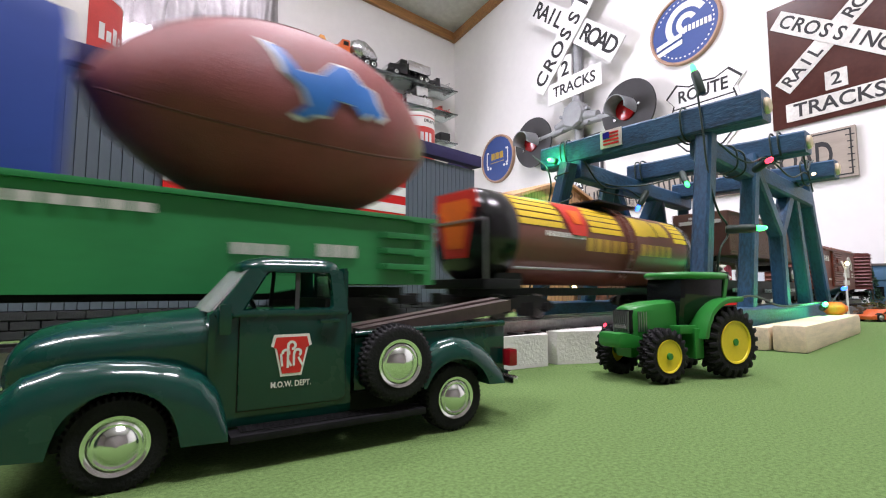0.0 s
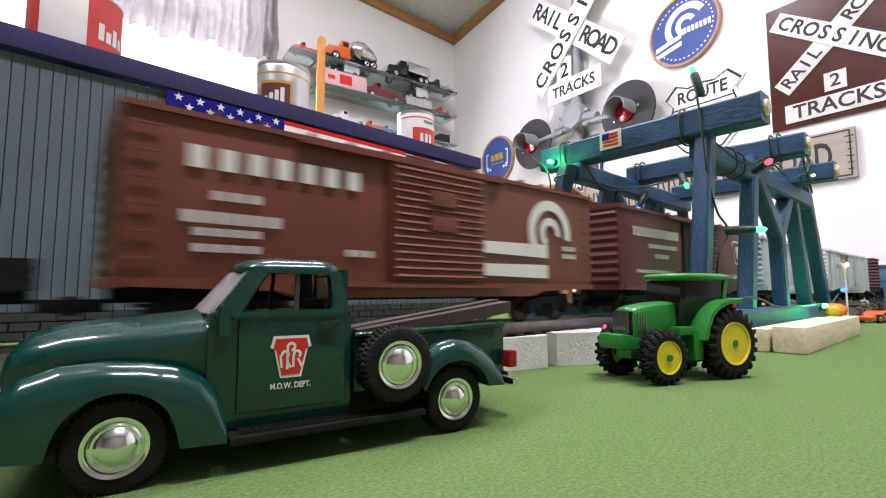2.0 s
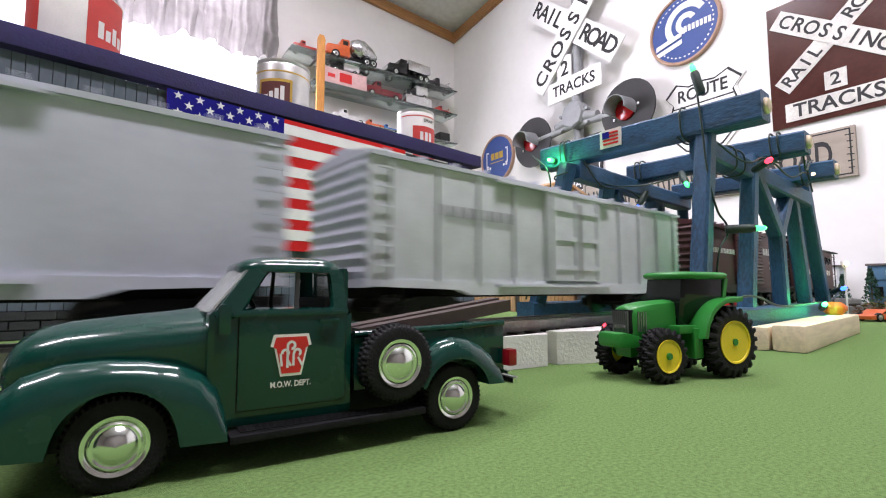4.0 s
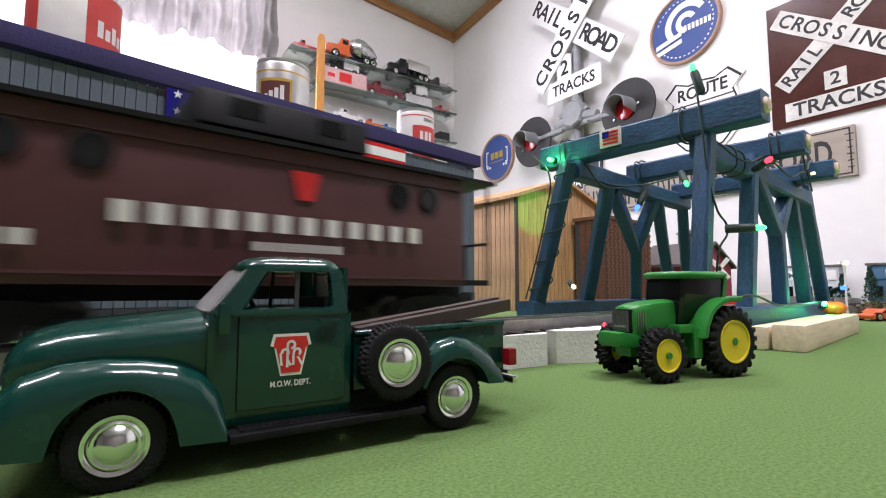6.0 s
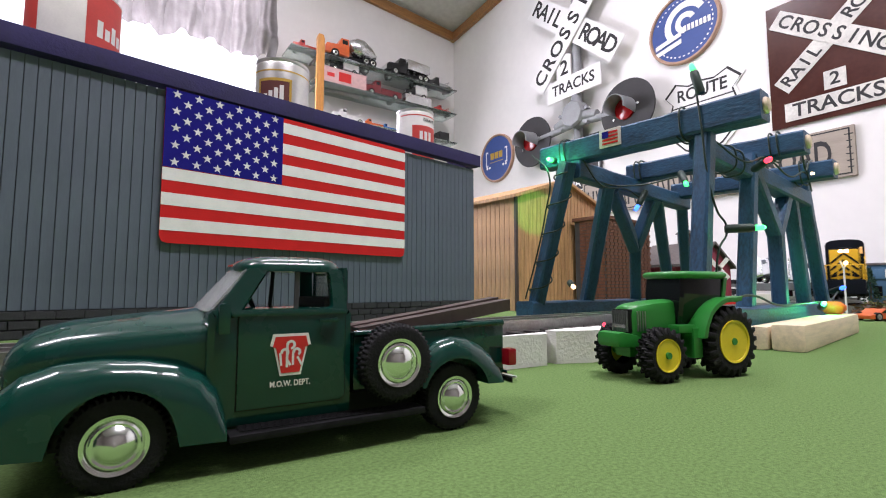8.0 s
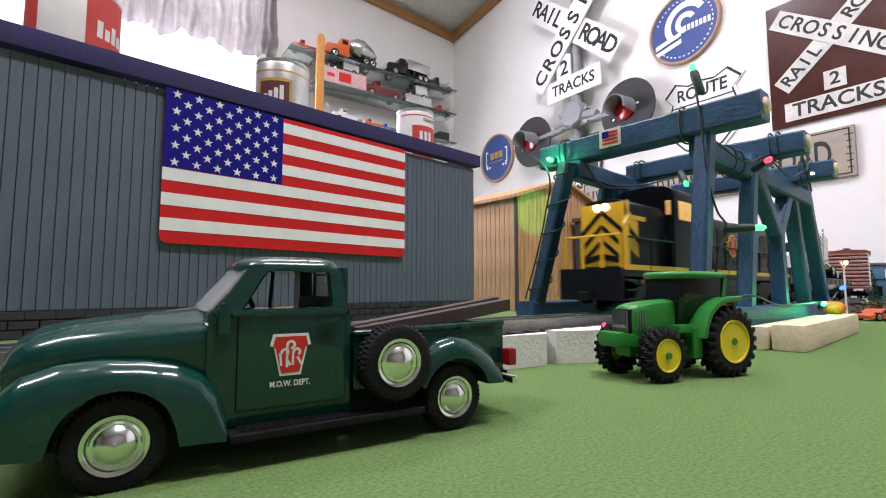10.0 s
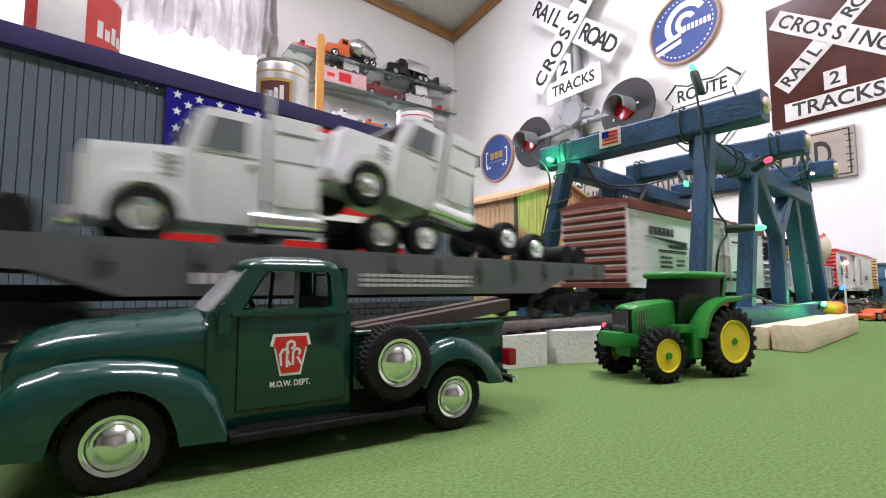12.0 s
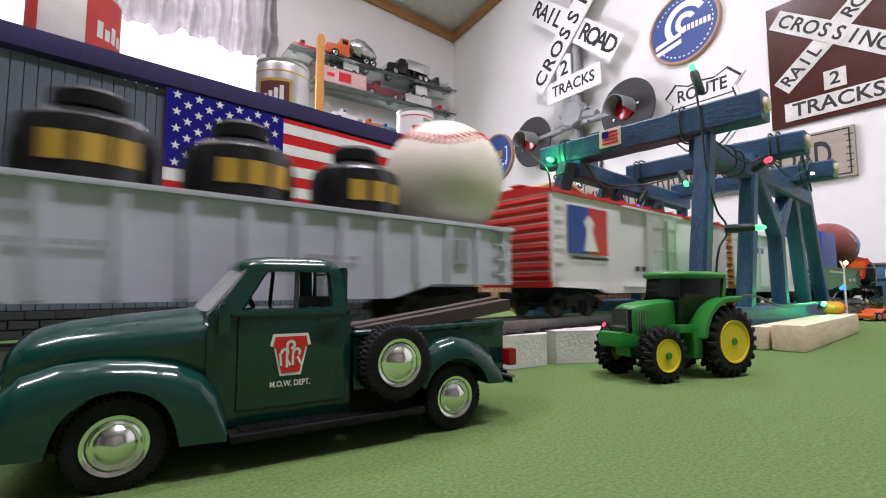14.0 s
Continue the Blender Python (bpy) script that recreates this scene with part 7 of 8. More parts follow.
def semi_tractor(parent_car, m, label):
    """A white three-axle road tractor; nose towards -x."""
    t = thing("toy_semi_truck", pose(0, 0, 0), label, "toy truck", "semi tractors on the flatcar")

    def add(name, bm, mat, parent=None, lab=""):
        for v in bm.verts:
            v.co.x -= 0.0085 * max(0.0, min(1.0, v.co.x / 0.014))
        bmesh.ops.transform(bm, matrix=m, verts=bm.verts[:])
        return part(name, bm, mat, parent or t, lab)
    bm = bmesh.new()
    b_box(bm, 0.072, 0, 0.012, 0.145, 0.018, 0.006, bev=0.0006)
    add("chassis", bm, "black")
    bm = bmesh.new()
    b_prism(bm, [(0.0, 0.008), (0.0, 0.028), (0.003, 0.0315), (0.034, 0.034), (0.037, 0.034), (0.037, 0.008)], -0.0165, 0.0165, bev=0.0015)
    add("hood", bm, "truck_white")
    bm = bmesh.new()
    b_box(bm, -0.0008, 0, 0.0185, 0.0018, 0.022, 0.019, bev=0.0005)
    g = add("grille", bm, "chrome")
    bm = bmesh.new()
    b_box(bm, -0.003, 0, 0.0075, 0.004, 0.040, 0.0055, bev=0.0012)
    add("bumper", bm, "chrome")
    bm = bmesh.new()
    b_prism(bm, [(0.035, 0.008), (0.035, 0.033), (0.0395, 0.047), (0.043, 0.049), (0.062, 0.049), (0.062, 0.008)], -0.020, 0.020, bev=0.0014)
    c = add("cab", bm, "truck_white")
    bm = bmesh.new()
    b_prism(bm, [(0.0405, 0.0345), (0.0435, 0.0455), (0.0555, 0.0455), (0.0555, 0.0345)], -0.0206, 0.0206)
    add("side_window", bm, "pale_glass", c)
    for z0, z1, x0, x1 in ((0.0095, 0.0475, 0.0392, 0.0396), (0.0095, 0.0475, 0.0592, 0.0596), (0.0325, 0.0330, 0.0392, 0.0596)):
        bm = bmesh.new()
        b_box(bm, (x0 + x1) / 2, 0, (z0 + z1) / 2, x1 - x0, 0.0404, z1 - z0)
        add("door_seam", bm, "grey_letter", c)
    for k in range(4):
        bm = bmesh.new()
        b_box(bm, 0.0315, 0, 0.0235 + 0.0022 * k, 0.0055, 0.0345, 0.0011, bev=0.0002)
        add("hood_vent", bm, "chrome")
    bm = bmesh.new()
    b_box(bm, 0.0575, 0, 0.0300, 0.0026, 0.0416, 0.0008)
    add("door_handle", bm, "chrome", c)
    bm = bmesh.new()
    b_loft(bm, [[(0.0350, -0.0165, 0.0345), (0.0350, 0.0165, 0.0345), (0.0362, 0.0165, 0.0345), (0.0362, -0.0165, 0.0345)], [(0.0388, -0.0155, 0.0460), (0.0388, 0.0155, 0.0460), (0.0400, 0.0155, 0.0460), (0.0400, -0.0155, 0.0460)]])
    add("windscreen", bm, "tinted", c)
    bm = bmesh.new()
    b_box(bm, 0.0735, 0, 0.030, 0.020, 0.042, 0.042, bev=0.0014)
    s = add("sleeper", bm, "truck_white")
    bm = bmesh.new()
    b_box(bm, 0.0735, -0.0214, 0.024, 0.012, 0.0008, 0.016, bev=0.0003)
    add("sleeper_door", bm, "truck_white", s)
    for z in (0.0165, 0.0335, 0.0445):
        bm = bmesh.new()
        b_box(bm, 0.0735, 0, z, 0.0165, 0.0426, 0.0006)
        add("sleeper_seam", bm, "grey_letter", s)
    for y in (-0.019, 0.019):
        bm = bmesh.new()
        b_cyl(bm, (0.0635, y, 0.018), (0.0635, y, 0.060), 0.0014, seg=10)
        add("exhaust_stack", bm, "chrome")
    for y in (-0.0185, 0.0185):
        bm = bmesh.new()
        b_cyl(bm, (0.058, y, 0.0095), (0.084, y, 0.0095), 0.0050, seg=16)
        add("fuel_tank", bm, "chrome")
    for y in (-1, 1):
        bm = bmesh.new()
        b_prism(bm, arc(0.0245, 0.0088, 0.0140, 190, 0, 14) + arc(0.0245, 0.0088, 0.0108, 0, 190, 14), y * 0.0120, y * 0.0205)
        add("wheel_arch", bm, "truck_white")
    for x in (0.0245, 0.1137, 0.1376):
        for y in (-1, 1):
            bm = bmesh.new()
            b_lathe(bm, [(0.0050, -0.004), (0.0085, -0.004), (0.0092, -0.002), (0.0092, 0.002), (0.0085, 0.004), (0.0050, 0.004)], pose(x, y * 0.0165, 0.0092, 90, 0, 0), 24)
            wv = add("wheel", bm, "rubber")
            bm = bmesh.new()
            b_lathe(bm, [(0.0054, 0.0041), (0.0050, 0.0046), (0.0030, 0.0036), (0.0018, 0.0056), (0.0001, 0.0058)], pose(x, y * 0.0165, 0.0092, -90 * y, 0, 0), 20)
            add("hubcap", bm, "chrome", wv)
    bm = bmesh.new()
    b_lathe(bm, [(0.009, 0.0148), (0.010, 0.0165), (0.009, 0.0172), (0.001, 0.0172)], pose(0.1255, 0, 0), 20)
    add("fifth_wheel", bm, "black")
    riding(t, parent_car)


def build_cars():
    # flatcar with two white road tractors
    t, L = start_car("flatcar", "dark grey model flatcar with deep side sills", 4.851, 5.232)
    bm = bmesh.new()
    b_box(bm, 0, 0, 0.0345, L, 0.060, 0.004, bev=0.0006)
    part("deck", bm, "flat_grey", t)
    for s in (-1, 1):
        bm = bmesh.new()
        b_prism(bm, [(-L / 2, 0.0270), (-L / 2 + 0.05, 0.0262), (-L / 2 + 0.075, 0.0175), (L / 2 - 0.075, 0.0175), (L / 2 - 0.05, 0.0262), (L / 2, 0.0270), (L / 2, 0.0375), (-L / 2, 0.0375)], s * 0.0295, s * 0.0315)
        part("side_sill", bm, "flat_grey", t)
    bm = bmesh.new()
    for i in range(13):
        b_box(bm, -L / 2 + 0.012 + i * (L - 0.024) / 12, SIDE - 0.0003, 0.0325, 0.005, 0.002, 0.007, bev=0.0004)
    part("stake_pocket", bm, "flat_grey", t)
    marks(t, [(-0.02, 0.05, 0.0265, 0.0014, 18), (-0.02, 0.05, 0.0242, 0.0014, 18), (-0.02, 0.05, 0.0219, 0.0014, 18), (-0.09, -0.07, 0.024, 0.004, 5)], "letter")
    for x, w in ((-0.154, 0.045), (0.158, 0.030)):
        bm = bmesh.new()
        for k in range(int(w / 0.0145)):
            b_cyl(bm, (x - w / 2 + 0.0145 * (k + 0.5), -0.024, 0.0435), (x - w / 2 + 0.0145 * (k + 0.5), 0.024, 0.0435), 0.0069, seg=20)
        part("load_chock", bm, "rubber", t, "row of black rubber rollers")
    semi_tractor(t, pose(-0.123, 0, 0.0366) @ Matrix.Scale(1.15, 4), "white toy semi tractor on the model flatcar")
    semi_tractor(t, pose(-0.0303, 0, 0.0642, 0, 11, 0) @ Matrix.Scale(1.15, 4), "white toy semi tractor riding on another tractor")
    # white refrigerator car
    b = boxcar("refrigerator_car", "white model boxcar with brown roof and orange badge", 5.257, 5.578, "car_white", "roof_brown", "roof_brown",
               [(-0.125, -0.079, 0.0690, 0.0070, 6), (-0.090, -0.053, 0.0570, 0.0034, 9), (-0.108, -0.056, 0.0525, 0.0028, 12), (-0.106, -0.084, 0.0470, 0.0022, 5), (-0.106, -0.084, 0.0430, 0.0022, 5), (-0.106, -0.084, 0.0390, 0.0022, 5), (-0.076, -0.060, 0.0450, 0.0022, 3), (-0.076, -0.060, 0.0410, 0.0022, 3), (0.055, 0.080, 0.0700, 0.0022, 8), (0.055, 0.068, 0.0380, 0.0022, 4)], "ink", ("plug", 0.018, 0.050), z1=0.0898)
    bm = bmesh.new()
    b_plate(bm, [(-0.050, 0.0), (0.026, -0.006), (0.030, -0.002), (0.0, -0.001)], 0.0002, 0.0008)
    part("flourish", bm, "ink", b, m=pose(-0.082, SIDE, 0.0640, 90, 0, 0))
    for r, mt, w in ((0.0145, "red", 0.0006), (0.0128, "old_gold", 0.0010), (0.0119, "hot_red", 0.0014)):
        bm = bmesh.new()
        b_plate(bm, [(r * 1.10 * math.cos(a), r * 1.08 * math.sin(a)) for a in np.linspace(0, 6.283, 29)[:-1]], w - 0.0004, w)
        part("badge", bm, mt, b, m=pose(0.109, SIDE, 0.050, 90, 0, 0))
    bm = bmesh.new()
    b_plate(bm, [(-0.0095, -0.0035), (0.0095, -0.0015), (0.0095, 0.0035), (0.004, 0.0075), (-0.003, 0.0080), (-0.0095, 0.0030)], 0.0015, 0.0019)
    part("badge", bm, "tank_yellow", b, m=pose(0.109, SIDE, 0.050, 90, 0, 0))
    bm = bmesh.new()
    bars(bm, 0.1020, 0.1160, 0.0430, 0.0030, SIDE - 0.0020, 6, 0.3)
    part("lettering", bm, "letter", b)
    bm = bmesh.new()
    b_plate(bm, [(-0.017, 0.001), (-0.011, 0.0075), (0, 0.0035), (0.011, 0.0075), (0.017, 0.001), (0.008, -0.0015), (-0.008, -0.0015)], 0.0012, 0.0018)
    part("badge", bm, "ink", b, m=pose(0.109, SIDE, 0.0675, 90, 0, 0))
    bm = bmesh.new()
    b_box(bm, 0, SIDE - 0.0006, 0.0877, 0.3125, 0.0030, 0.0076, bev=0.0006)
    part("fascia", bm, "roof_brown", b)
    bm = bmesh.new()
    b_box(bm, 0.021, SIDE - 0.0016, 0.0300, 0.104, 0.0024, 0.0034, bev=0.0004)
    part("door_track", bm, "bogie_black", b)
    # grey gondola, kegs and baseball
    g = gondola("grey_gondola", "light grey model gondola with ribbed sides", 5.597, 5.915, "train_grey", 15, 0.007,
                [(-0.085, -0.060, 0.0455, 0.0036, 6), (-0.085, -0.045, 0.0350, 0.0020, 12), (0.02, 0.05, 0.0340, 0.0018, 9), (-0.13, -0.10, 0.0340, 0.0018, 8)], "grey_letter")
    bm = bmesh.new()
    b_box(bm, 0.113, SIDE - 0.0006, 0.0400, 0.010, 0.0012, 0.013)
    part("data_plate", bm, "grey_letter", g)
    for i, x in enumerate((-0.106, -0.050, 0.006, 0.066)):
        k = thing("black_keg", pose(0, 0, 0), "round black keg with gold lettering in gondola", "keg", "kegs in the gondola")
        bm = bmesh.new()
        b_lathe(bm, [(0.020, 0.0245), (0.0235, 0.028), (0.0240, 0.034), (0.0240, 0.074), (0.0225, 0.080), (0.0165, 0.0845), (0.011, 0.0860)], pose(x, 0, 0), 36)
        part("body", bm, "black_gloss", k)
        bm = bmesh.new()
        b_lathe(bm, [(0.0115, 0.0858), (0.0125, 0.087), (0.0125, 0.0925), (0.0105, 0.0945), (0.001, 0.0945)], pose(x, 0, 0), 28)
        part("cap", bm, "black", k)
        for q in range(3):
            a = radians(-26 + 26 * q)
            bm = bmesh.new()
            b_loft(bm, [[(x + 0.0243 * math.sin(a + d), -0.0243 * math.cos(a + d), z) for d in np.linspace(-0.17, 0.17, 6)] for z in (0.0635, 0.0735)], closed=False)
            part("letter_bar", bm, "old_gold", k)
        riding(k, g)
    ball = thing("baseball", pose(0, 0, 0), "white leather baseball with red stitches in gondola", "baseball")
    bm = bmesh.new()
    bmesh.ops.create_uvsphere(bm, u_segments=48, v_segments=28, radius=0.0366)
    offset_mesh(bm, 0.128, 0, 0.0868)
    part("cover", bm, "ball_hide", ball, smooth=60)
    bm = bmesh.new()
    view, up = Vector((-0.64, -0.76, 0.0)), Vector((-0.18, -0.21, 1.0)).normalized()
    view = (view - up * view.dot(up)).normalized()
    across = up.cross(view)
    k = math.sqrt(0.5)
    turn = Matrix((up * k + across * k, up * k - across * k, view)).transposed()
    for i in range(72):
        a = 2 * math.pi * i / 72
        # the seam of a ball
        p = Vector((math.cos(a) + 0.10 * math.cos(3 * a), math.sin(a) - 0.10 * math.sin(3 * a), 1.0 * math.sin(2 * a))).normalized()
        q2 = a + 0.02
        n2 = Vector((math.cos(q2) + 0.10 * math.cos(3 * q2), math.sin(q2) - 0.10 * math.sin(3 * q2), 1.0 * math.sin(2 * q2))).normalized()
        tang = (n2 - p).normalized()
        side = p.cross(tang)
        for s in (-1, 1):
            a0 = turn @ (p * 0.03675)
            a1 = turn @ ((p + side * s * 0.085 + tang * 0.05).normalized() * 0.0368)
            b_cyl(bm, Vector((0.128, 0, 0.0868)) + a0, Vector((0.128, 0, 0.0868)) + a1, 0.00065, seg=5)
    part("stitching", bm, "red", ball)
    riding(ball, g)
    # red-ended white boxcar with a two-colour badge
    b = boxcar("sports_boxcar", "white and red model boxcar with blue and red badge", 5.945, 6.250, "car_white", "red", "red",
               [(0.07, 0.09, 0.045, 0.003, 5), (0.07, 0.09, 0.040, 0.003, 5), (-0.127, -0.082, 0.0415, 0.0022, 9), (-0.045, -0.025, 0.036, 0.004, 2)], "ink", ("plug", 0.0, 0.05))
    for u0, u1, mt in ((-0.024, 0.0, "royal"), (0.0, 0.024, "red")):
        bm = bmesh.new()
        b_plate(bm, [(u0, -0.0165), (u1, -0.0165), (u1, 0.0165), (u0, 0.0165)], 0.0002, 0.0008)
        part("badge", bm, mt, b, m=pose(-0.107, SIDE, 0.0610, 90, 0, 0))
    bm = bmesh.new()
    b_plate(bm, [(-0.006, -0.0145), (0.010, -0.0145), (0.004, 0.0), (0.006, 0.006), (0.0, 0.011), (-0.006, 0.006), (-0.003, 0.0)], 0.0009, 0.0013)
    part("badge", bm, "white", b, m=pose(-0.107, SIDE, 0.0610, 90, 0, 0))
    # white boxcar with brown ends
    boxcar("pale_boxcar", "white model boxcar with yellow brown ribbed ends", 6.262, 6.555, "car_white", "car_white", "old_gold", [(-0.10, -0.05, 0.065, 0.006, 6), (0.06, 0.11, 0.06, 0.005, 6)], "royal", ("plug", 0.0, 0.055), posts=9)
    # green gondola with the football
    g = gondola("green_gondola", "green model gondola with worn white lettering", 6.577, 6.907, "gondola_green", 2, 0.004,
                [(-0.135, -0.105, 0.045, 0.0034, 7), (-0.135, -0.108, 0.0385, 0.0034, 6), (-0.075, 0.035, 0.0485, 0.0034, 14), (0.060, 0.082, 0.036, 0.0045, 4), (0.095, 0.115, 0.037, 0.0055, 3)], "letter")
    bm = bmesh.new()
    for z in (0.031, 0.0385, 0.046):
        b_box(bm, 0.141, SIDE - 0.001, z, 0.026, 0.0024, 0.003, bev=0.0006)
    part("corner_brace", bm, "gondola_green", g)
    f = thing("football", pose(0, 0, 0), "maroon leather football with blue animal emblem", "football")
    bm = bmesh.new()
    prof = []
    for i in range(25):
        q = -1 + 2 * i / 24
        prof.append((max(0.0002, 0.0445 * (1 - abs(q) ** 2.1) ** 0.72), 0.082 * q))
    C = pose(0.093, 0, 0.0995, 0, 90, 0)
    b_lathe(bm, prof, C, 44)
    part("cover", bm, "leather", f, smooth=60)
    bm = bmesh.new()
    for a in (115, 205, 295, 25):
        pts = []
        for i in range(1, 24):
            q = -1 + 2 * i / 24
            r = 0.0445 * (1 - abs(q) ** 2.1) ** 0.72
            pts.append(C @ Vector((r * math.cos(radians(a)), r * math.sin(radians(a)), 0.082 * q)))
        for u, v in zip(pts, pts[1:]):
            b_cyl(bm, u, v, 0.0006, seg=5, caps=False)
    part("seam", bm, "dark_oxide", f)
    # emblem wrapped on the near side: a leaping animal in blue over a white edge
    o = [(-0.036, 0.017), (-0.030, 0.0155), (-0.026, 0.010), (-0.022, 0.005), (-0.012, 0.006), (-0.004, 0.014), (0.004, 0.0145), (0.010, 0.008), (0.017, 0.007), (0.020, 0.0), (0.024, -0.004), (0.019, -0.008), (0.015, -0.005), (0.010, -0.009), (0.004, -0.004), (-0.004, -0.004), (-0.008, -0.012), (-0.014, -0.013), (-0.020, -0.016), (-0.024, -0.014), (-0.018, -0.009), (-0.021, -0.002), (-0.028, 0.003), (-0.031, 0.010)]
    for sc, mt, lift in ((1.10, "white", 0.0004), (1.0, "lion_blue", 0.0008)):
        bm = bmesh.new()
        b_plate(bm, [(-0.004 + (u + 0.004) * sc, v * sc) for u, v in o], 0, 0.0001)
        bmesh.ops.triangulate(bm, faces=bm.faces[:])
        bmesh.ops.subdivide_edges(bm, edges=bm.edges[:], cuts=3, use_grid_fill=True)
        for v in bm.verts:
            x, z = v.co.x * 0.9 + 0.008, v.co.y * 0.92 + 0.004
            q = max(-0.95, min(0.95, x / 0.082))
            r = 0.0445 * (1 - abs(q) ** 2.1) ** 0.72
            v.co = Vector((0.093 + x, -math.sqrt(max(1e-6, r * r - z * z)) - lift - v.co.z, 0.0995 + z))
        part("emblem", bm, mt, f, smooth=60)
    riding(f, g)
    bm = bmesh.new()
    b_box(bm, -0.040, 0, 0.070, 0.098, 0.058, 0.091, bev=0.008)
    c = single("blue_cooler", bm, "royal", pose(0, 0, 0), "royal blue rounded plastic box in the gondola", "box")
    riding(c, g)
    # tank car
    t, L = start_car("tank_car", "brown model tank car with yellow bands and black ends", 0.190, 0.488)
    T = lambda x0, x1: pose(x0, 0, 0.0545, 0, 90, 0)
    r, a = 0.0312, 0.128
    bm = bmesh.new()
    b_lathe(bm, [(r, -a), (r, a)], pose(0, 0, 0.0545, 0, 90, 0), 48)
    tk = part("tank", bm, "tank_brown", t, smooth=50)
    for s in (-1, 1):
        bm = bmesh.new()
        b_lathe(bm, [(r * 1.004, a - 0.012), (r * 1.004, a), (r * 0.93, a + 0.006), (r * 0.72, a + 0.010), (r * 0.4, a + 0.0125), (0.0005, a + 0.013)], pose(0, 0, 0.0545, 0, 90 * s, 0), 48)
        hd = part("tank_head", bm, "black_gloss", t, "black domed tank end", smooth=50)
    for o, mt, sc in ((0, "hot_red", 1.0), (0, "orange", 0.72)):
        bm = bmesh.new()
        k = [(0.0, -0.021), (0.010, -0.021), (0.017, 0.010), (0.0205, 0.009), (0.0185, 0.021), (0.0, 0.021)]
        b_plate(bm, [(u * sc, v * sc) for u, v in k + [(-u, v) for u, v in k[-2:0:-1]]], 0.0, 0.0005)
        part("emblem", bm, mt, t, m=pose(-a - 0.0125 - (0.0006 if sc < 1 else 0), 0, 0.0605, 90, 0, -90))

    def skin(x0, x1, g0, g1, mat, name, lift=0.0004, n=8):
        """A patch on the tank's near side; angles up from the horizontal."""
        bm = bmesh.new()
        b_loft(bm, [[(x, -(r + lift) * math.cos(radians(g)), 0.0545 + (r + lift) * math.sin(radians(g))) for g in np.linspace(g0, g1, n)] for x in np.linspace(x0, x1, 3)], closed=False)
        part(name, bm, mat, tk, smooth=60)
    for i in range(5):
        g0 = 12 + 9.6 * i
        skin(-0.115, -0.070, g0, g0 + 7.6, "tank_yellow", "band")
        skin(-0.038, 0.005, g0 + (0 if i else 0), g0 + 7.6, "tank_yellow", "band")
        skin(0.092, 0.116, g0, g0 + 7.6, "tank_yellow", "band")
    o = [(0, -0.0135), (0.009, -0.0135), (0.0145, 0.0085), (0.0165, 0.008), (0.0155, 0.0135), (0, 0.0135)]
    for sc, mt, lift in ((1.0, "hot_red", 0.0010), (0.42, "orange", 0.0016)):
        bm = bmesh.new()
        b_plate(bm, [(u * sc, v * sc) for u, v in o + [(-u, v) for u, v in o[-2:0:-1]]], 0, 0.0002)
        bmesh.ops.triangulate(bm, faces=bm.faces[:])
        bmesh.ops.subdivide_edges(bm, edges=bm.edges[:], cuts=3, use_grid_fill=True)
        for v in bm.verts:
            g = math.radians(30) + v.co.y / r
            v.co = Vector((-0.054 + v.co.x, -(r + lift + v.co.z) * math.cos(g), 0.0545 + (r + lift + v.co.z) * math.sin(g)))
        part("emblem", bm, mt, tk, smooth=60)
    for x0, x1, g0, g1 in ((0.026, 0.044, 16, 54), (0.040, 0.062, 18, 52), (0.064, 0.084, 20, 50)):
        skin(x0, x1, g0, g1, "tank_yellow", "letter_bar", 0.0005)
    for i in range(12):
        if i != 6:
            skin(-0.044 + 0.0108 * i, -0.0355 + 0.0108 * i, -13, 4, "old_gold", "letter_bar", 0.0005)
    for i in range(10):
        skin(-0.090 + 0.0044 * i, -0.0868 + 0.0044 * i, 1, 7, "letter", "letter_bar", 0.0005)
    bm = bmesh.new()
    b_lathe(bm, [(0.012, 0.083), (0.012, 0.0905), (0.0095, 0.0925), (0.001, 0.0930)], pose(0.014, 0, 0), 24)
    part("dome", bm, "black", t)
    bm = bmesh.new()
    b_box(bm, 0.014, 0, 0.0885, 0.058, 0.044, 0.0014)
    for x in (-0.012, 0.040):
        b_cyl(bm, (x, -0.021, 0.0885), (x, -0.021, 0.0965), 0.0006, seg=6)
    b_cyl(bm, (-0.012, -0.021, 0.0965), (0.040, -0.021, 0.0965), 0.0006, seg=6)
    part("walkway", bm, "black", t)
    bm = bmesh.new()
    for x in (0.009, 0.019):
        b_loft(bm, [[(x + dx, -(0.0335 + dy) * math.cos(radians(g)), 0.0545 + (0.0335 + dy) * math.sin(radians(g))) for dx, dy in ((-0.0007, 0), (0.0007, 0), (0.0007, 0.0012), (-0.0007, 0.0012))] for g in range(-50, 75, 10)])
    for g in range(-45, 75, 13):
        b_box(bm, 0.014, -0.0340 * math.cos(radians(g)), 0.0545 + 0.034 * math.sin(radians(g)), 0.010, 0.0010, 0.0012)
    part("ladder", bm, "tank_brown", t)
    bm = bmesh.new()
    b_cyl(bm, (-0.120, -0.0300, 0.0335), (0.120, -0.0300, 0.0335), 0.0009, seg=8)
    part("handrail", bm, "steel", t)
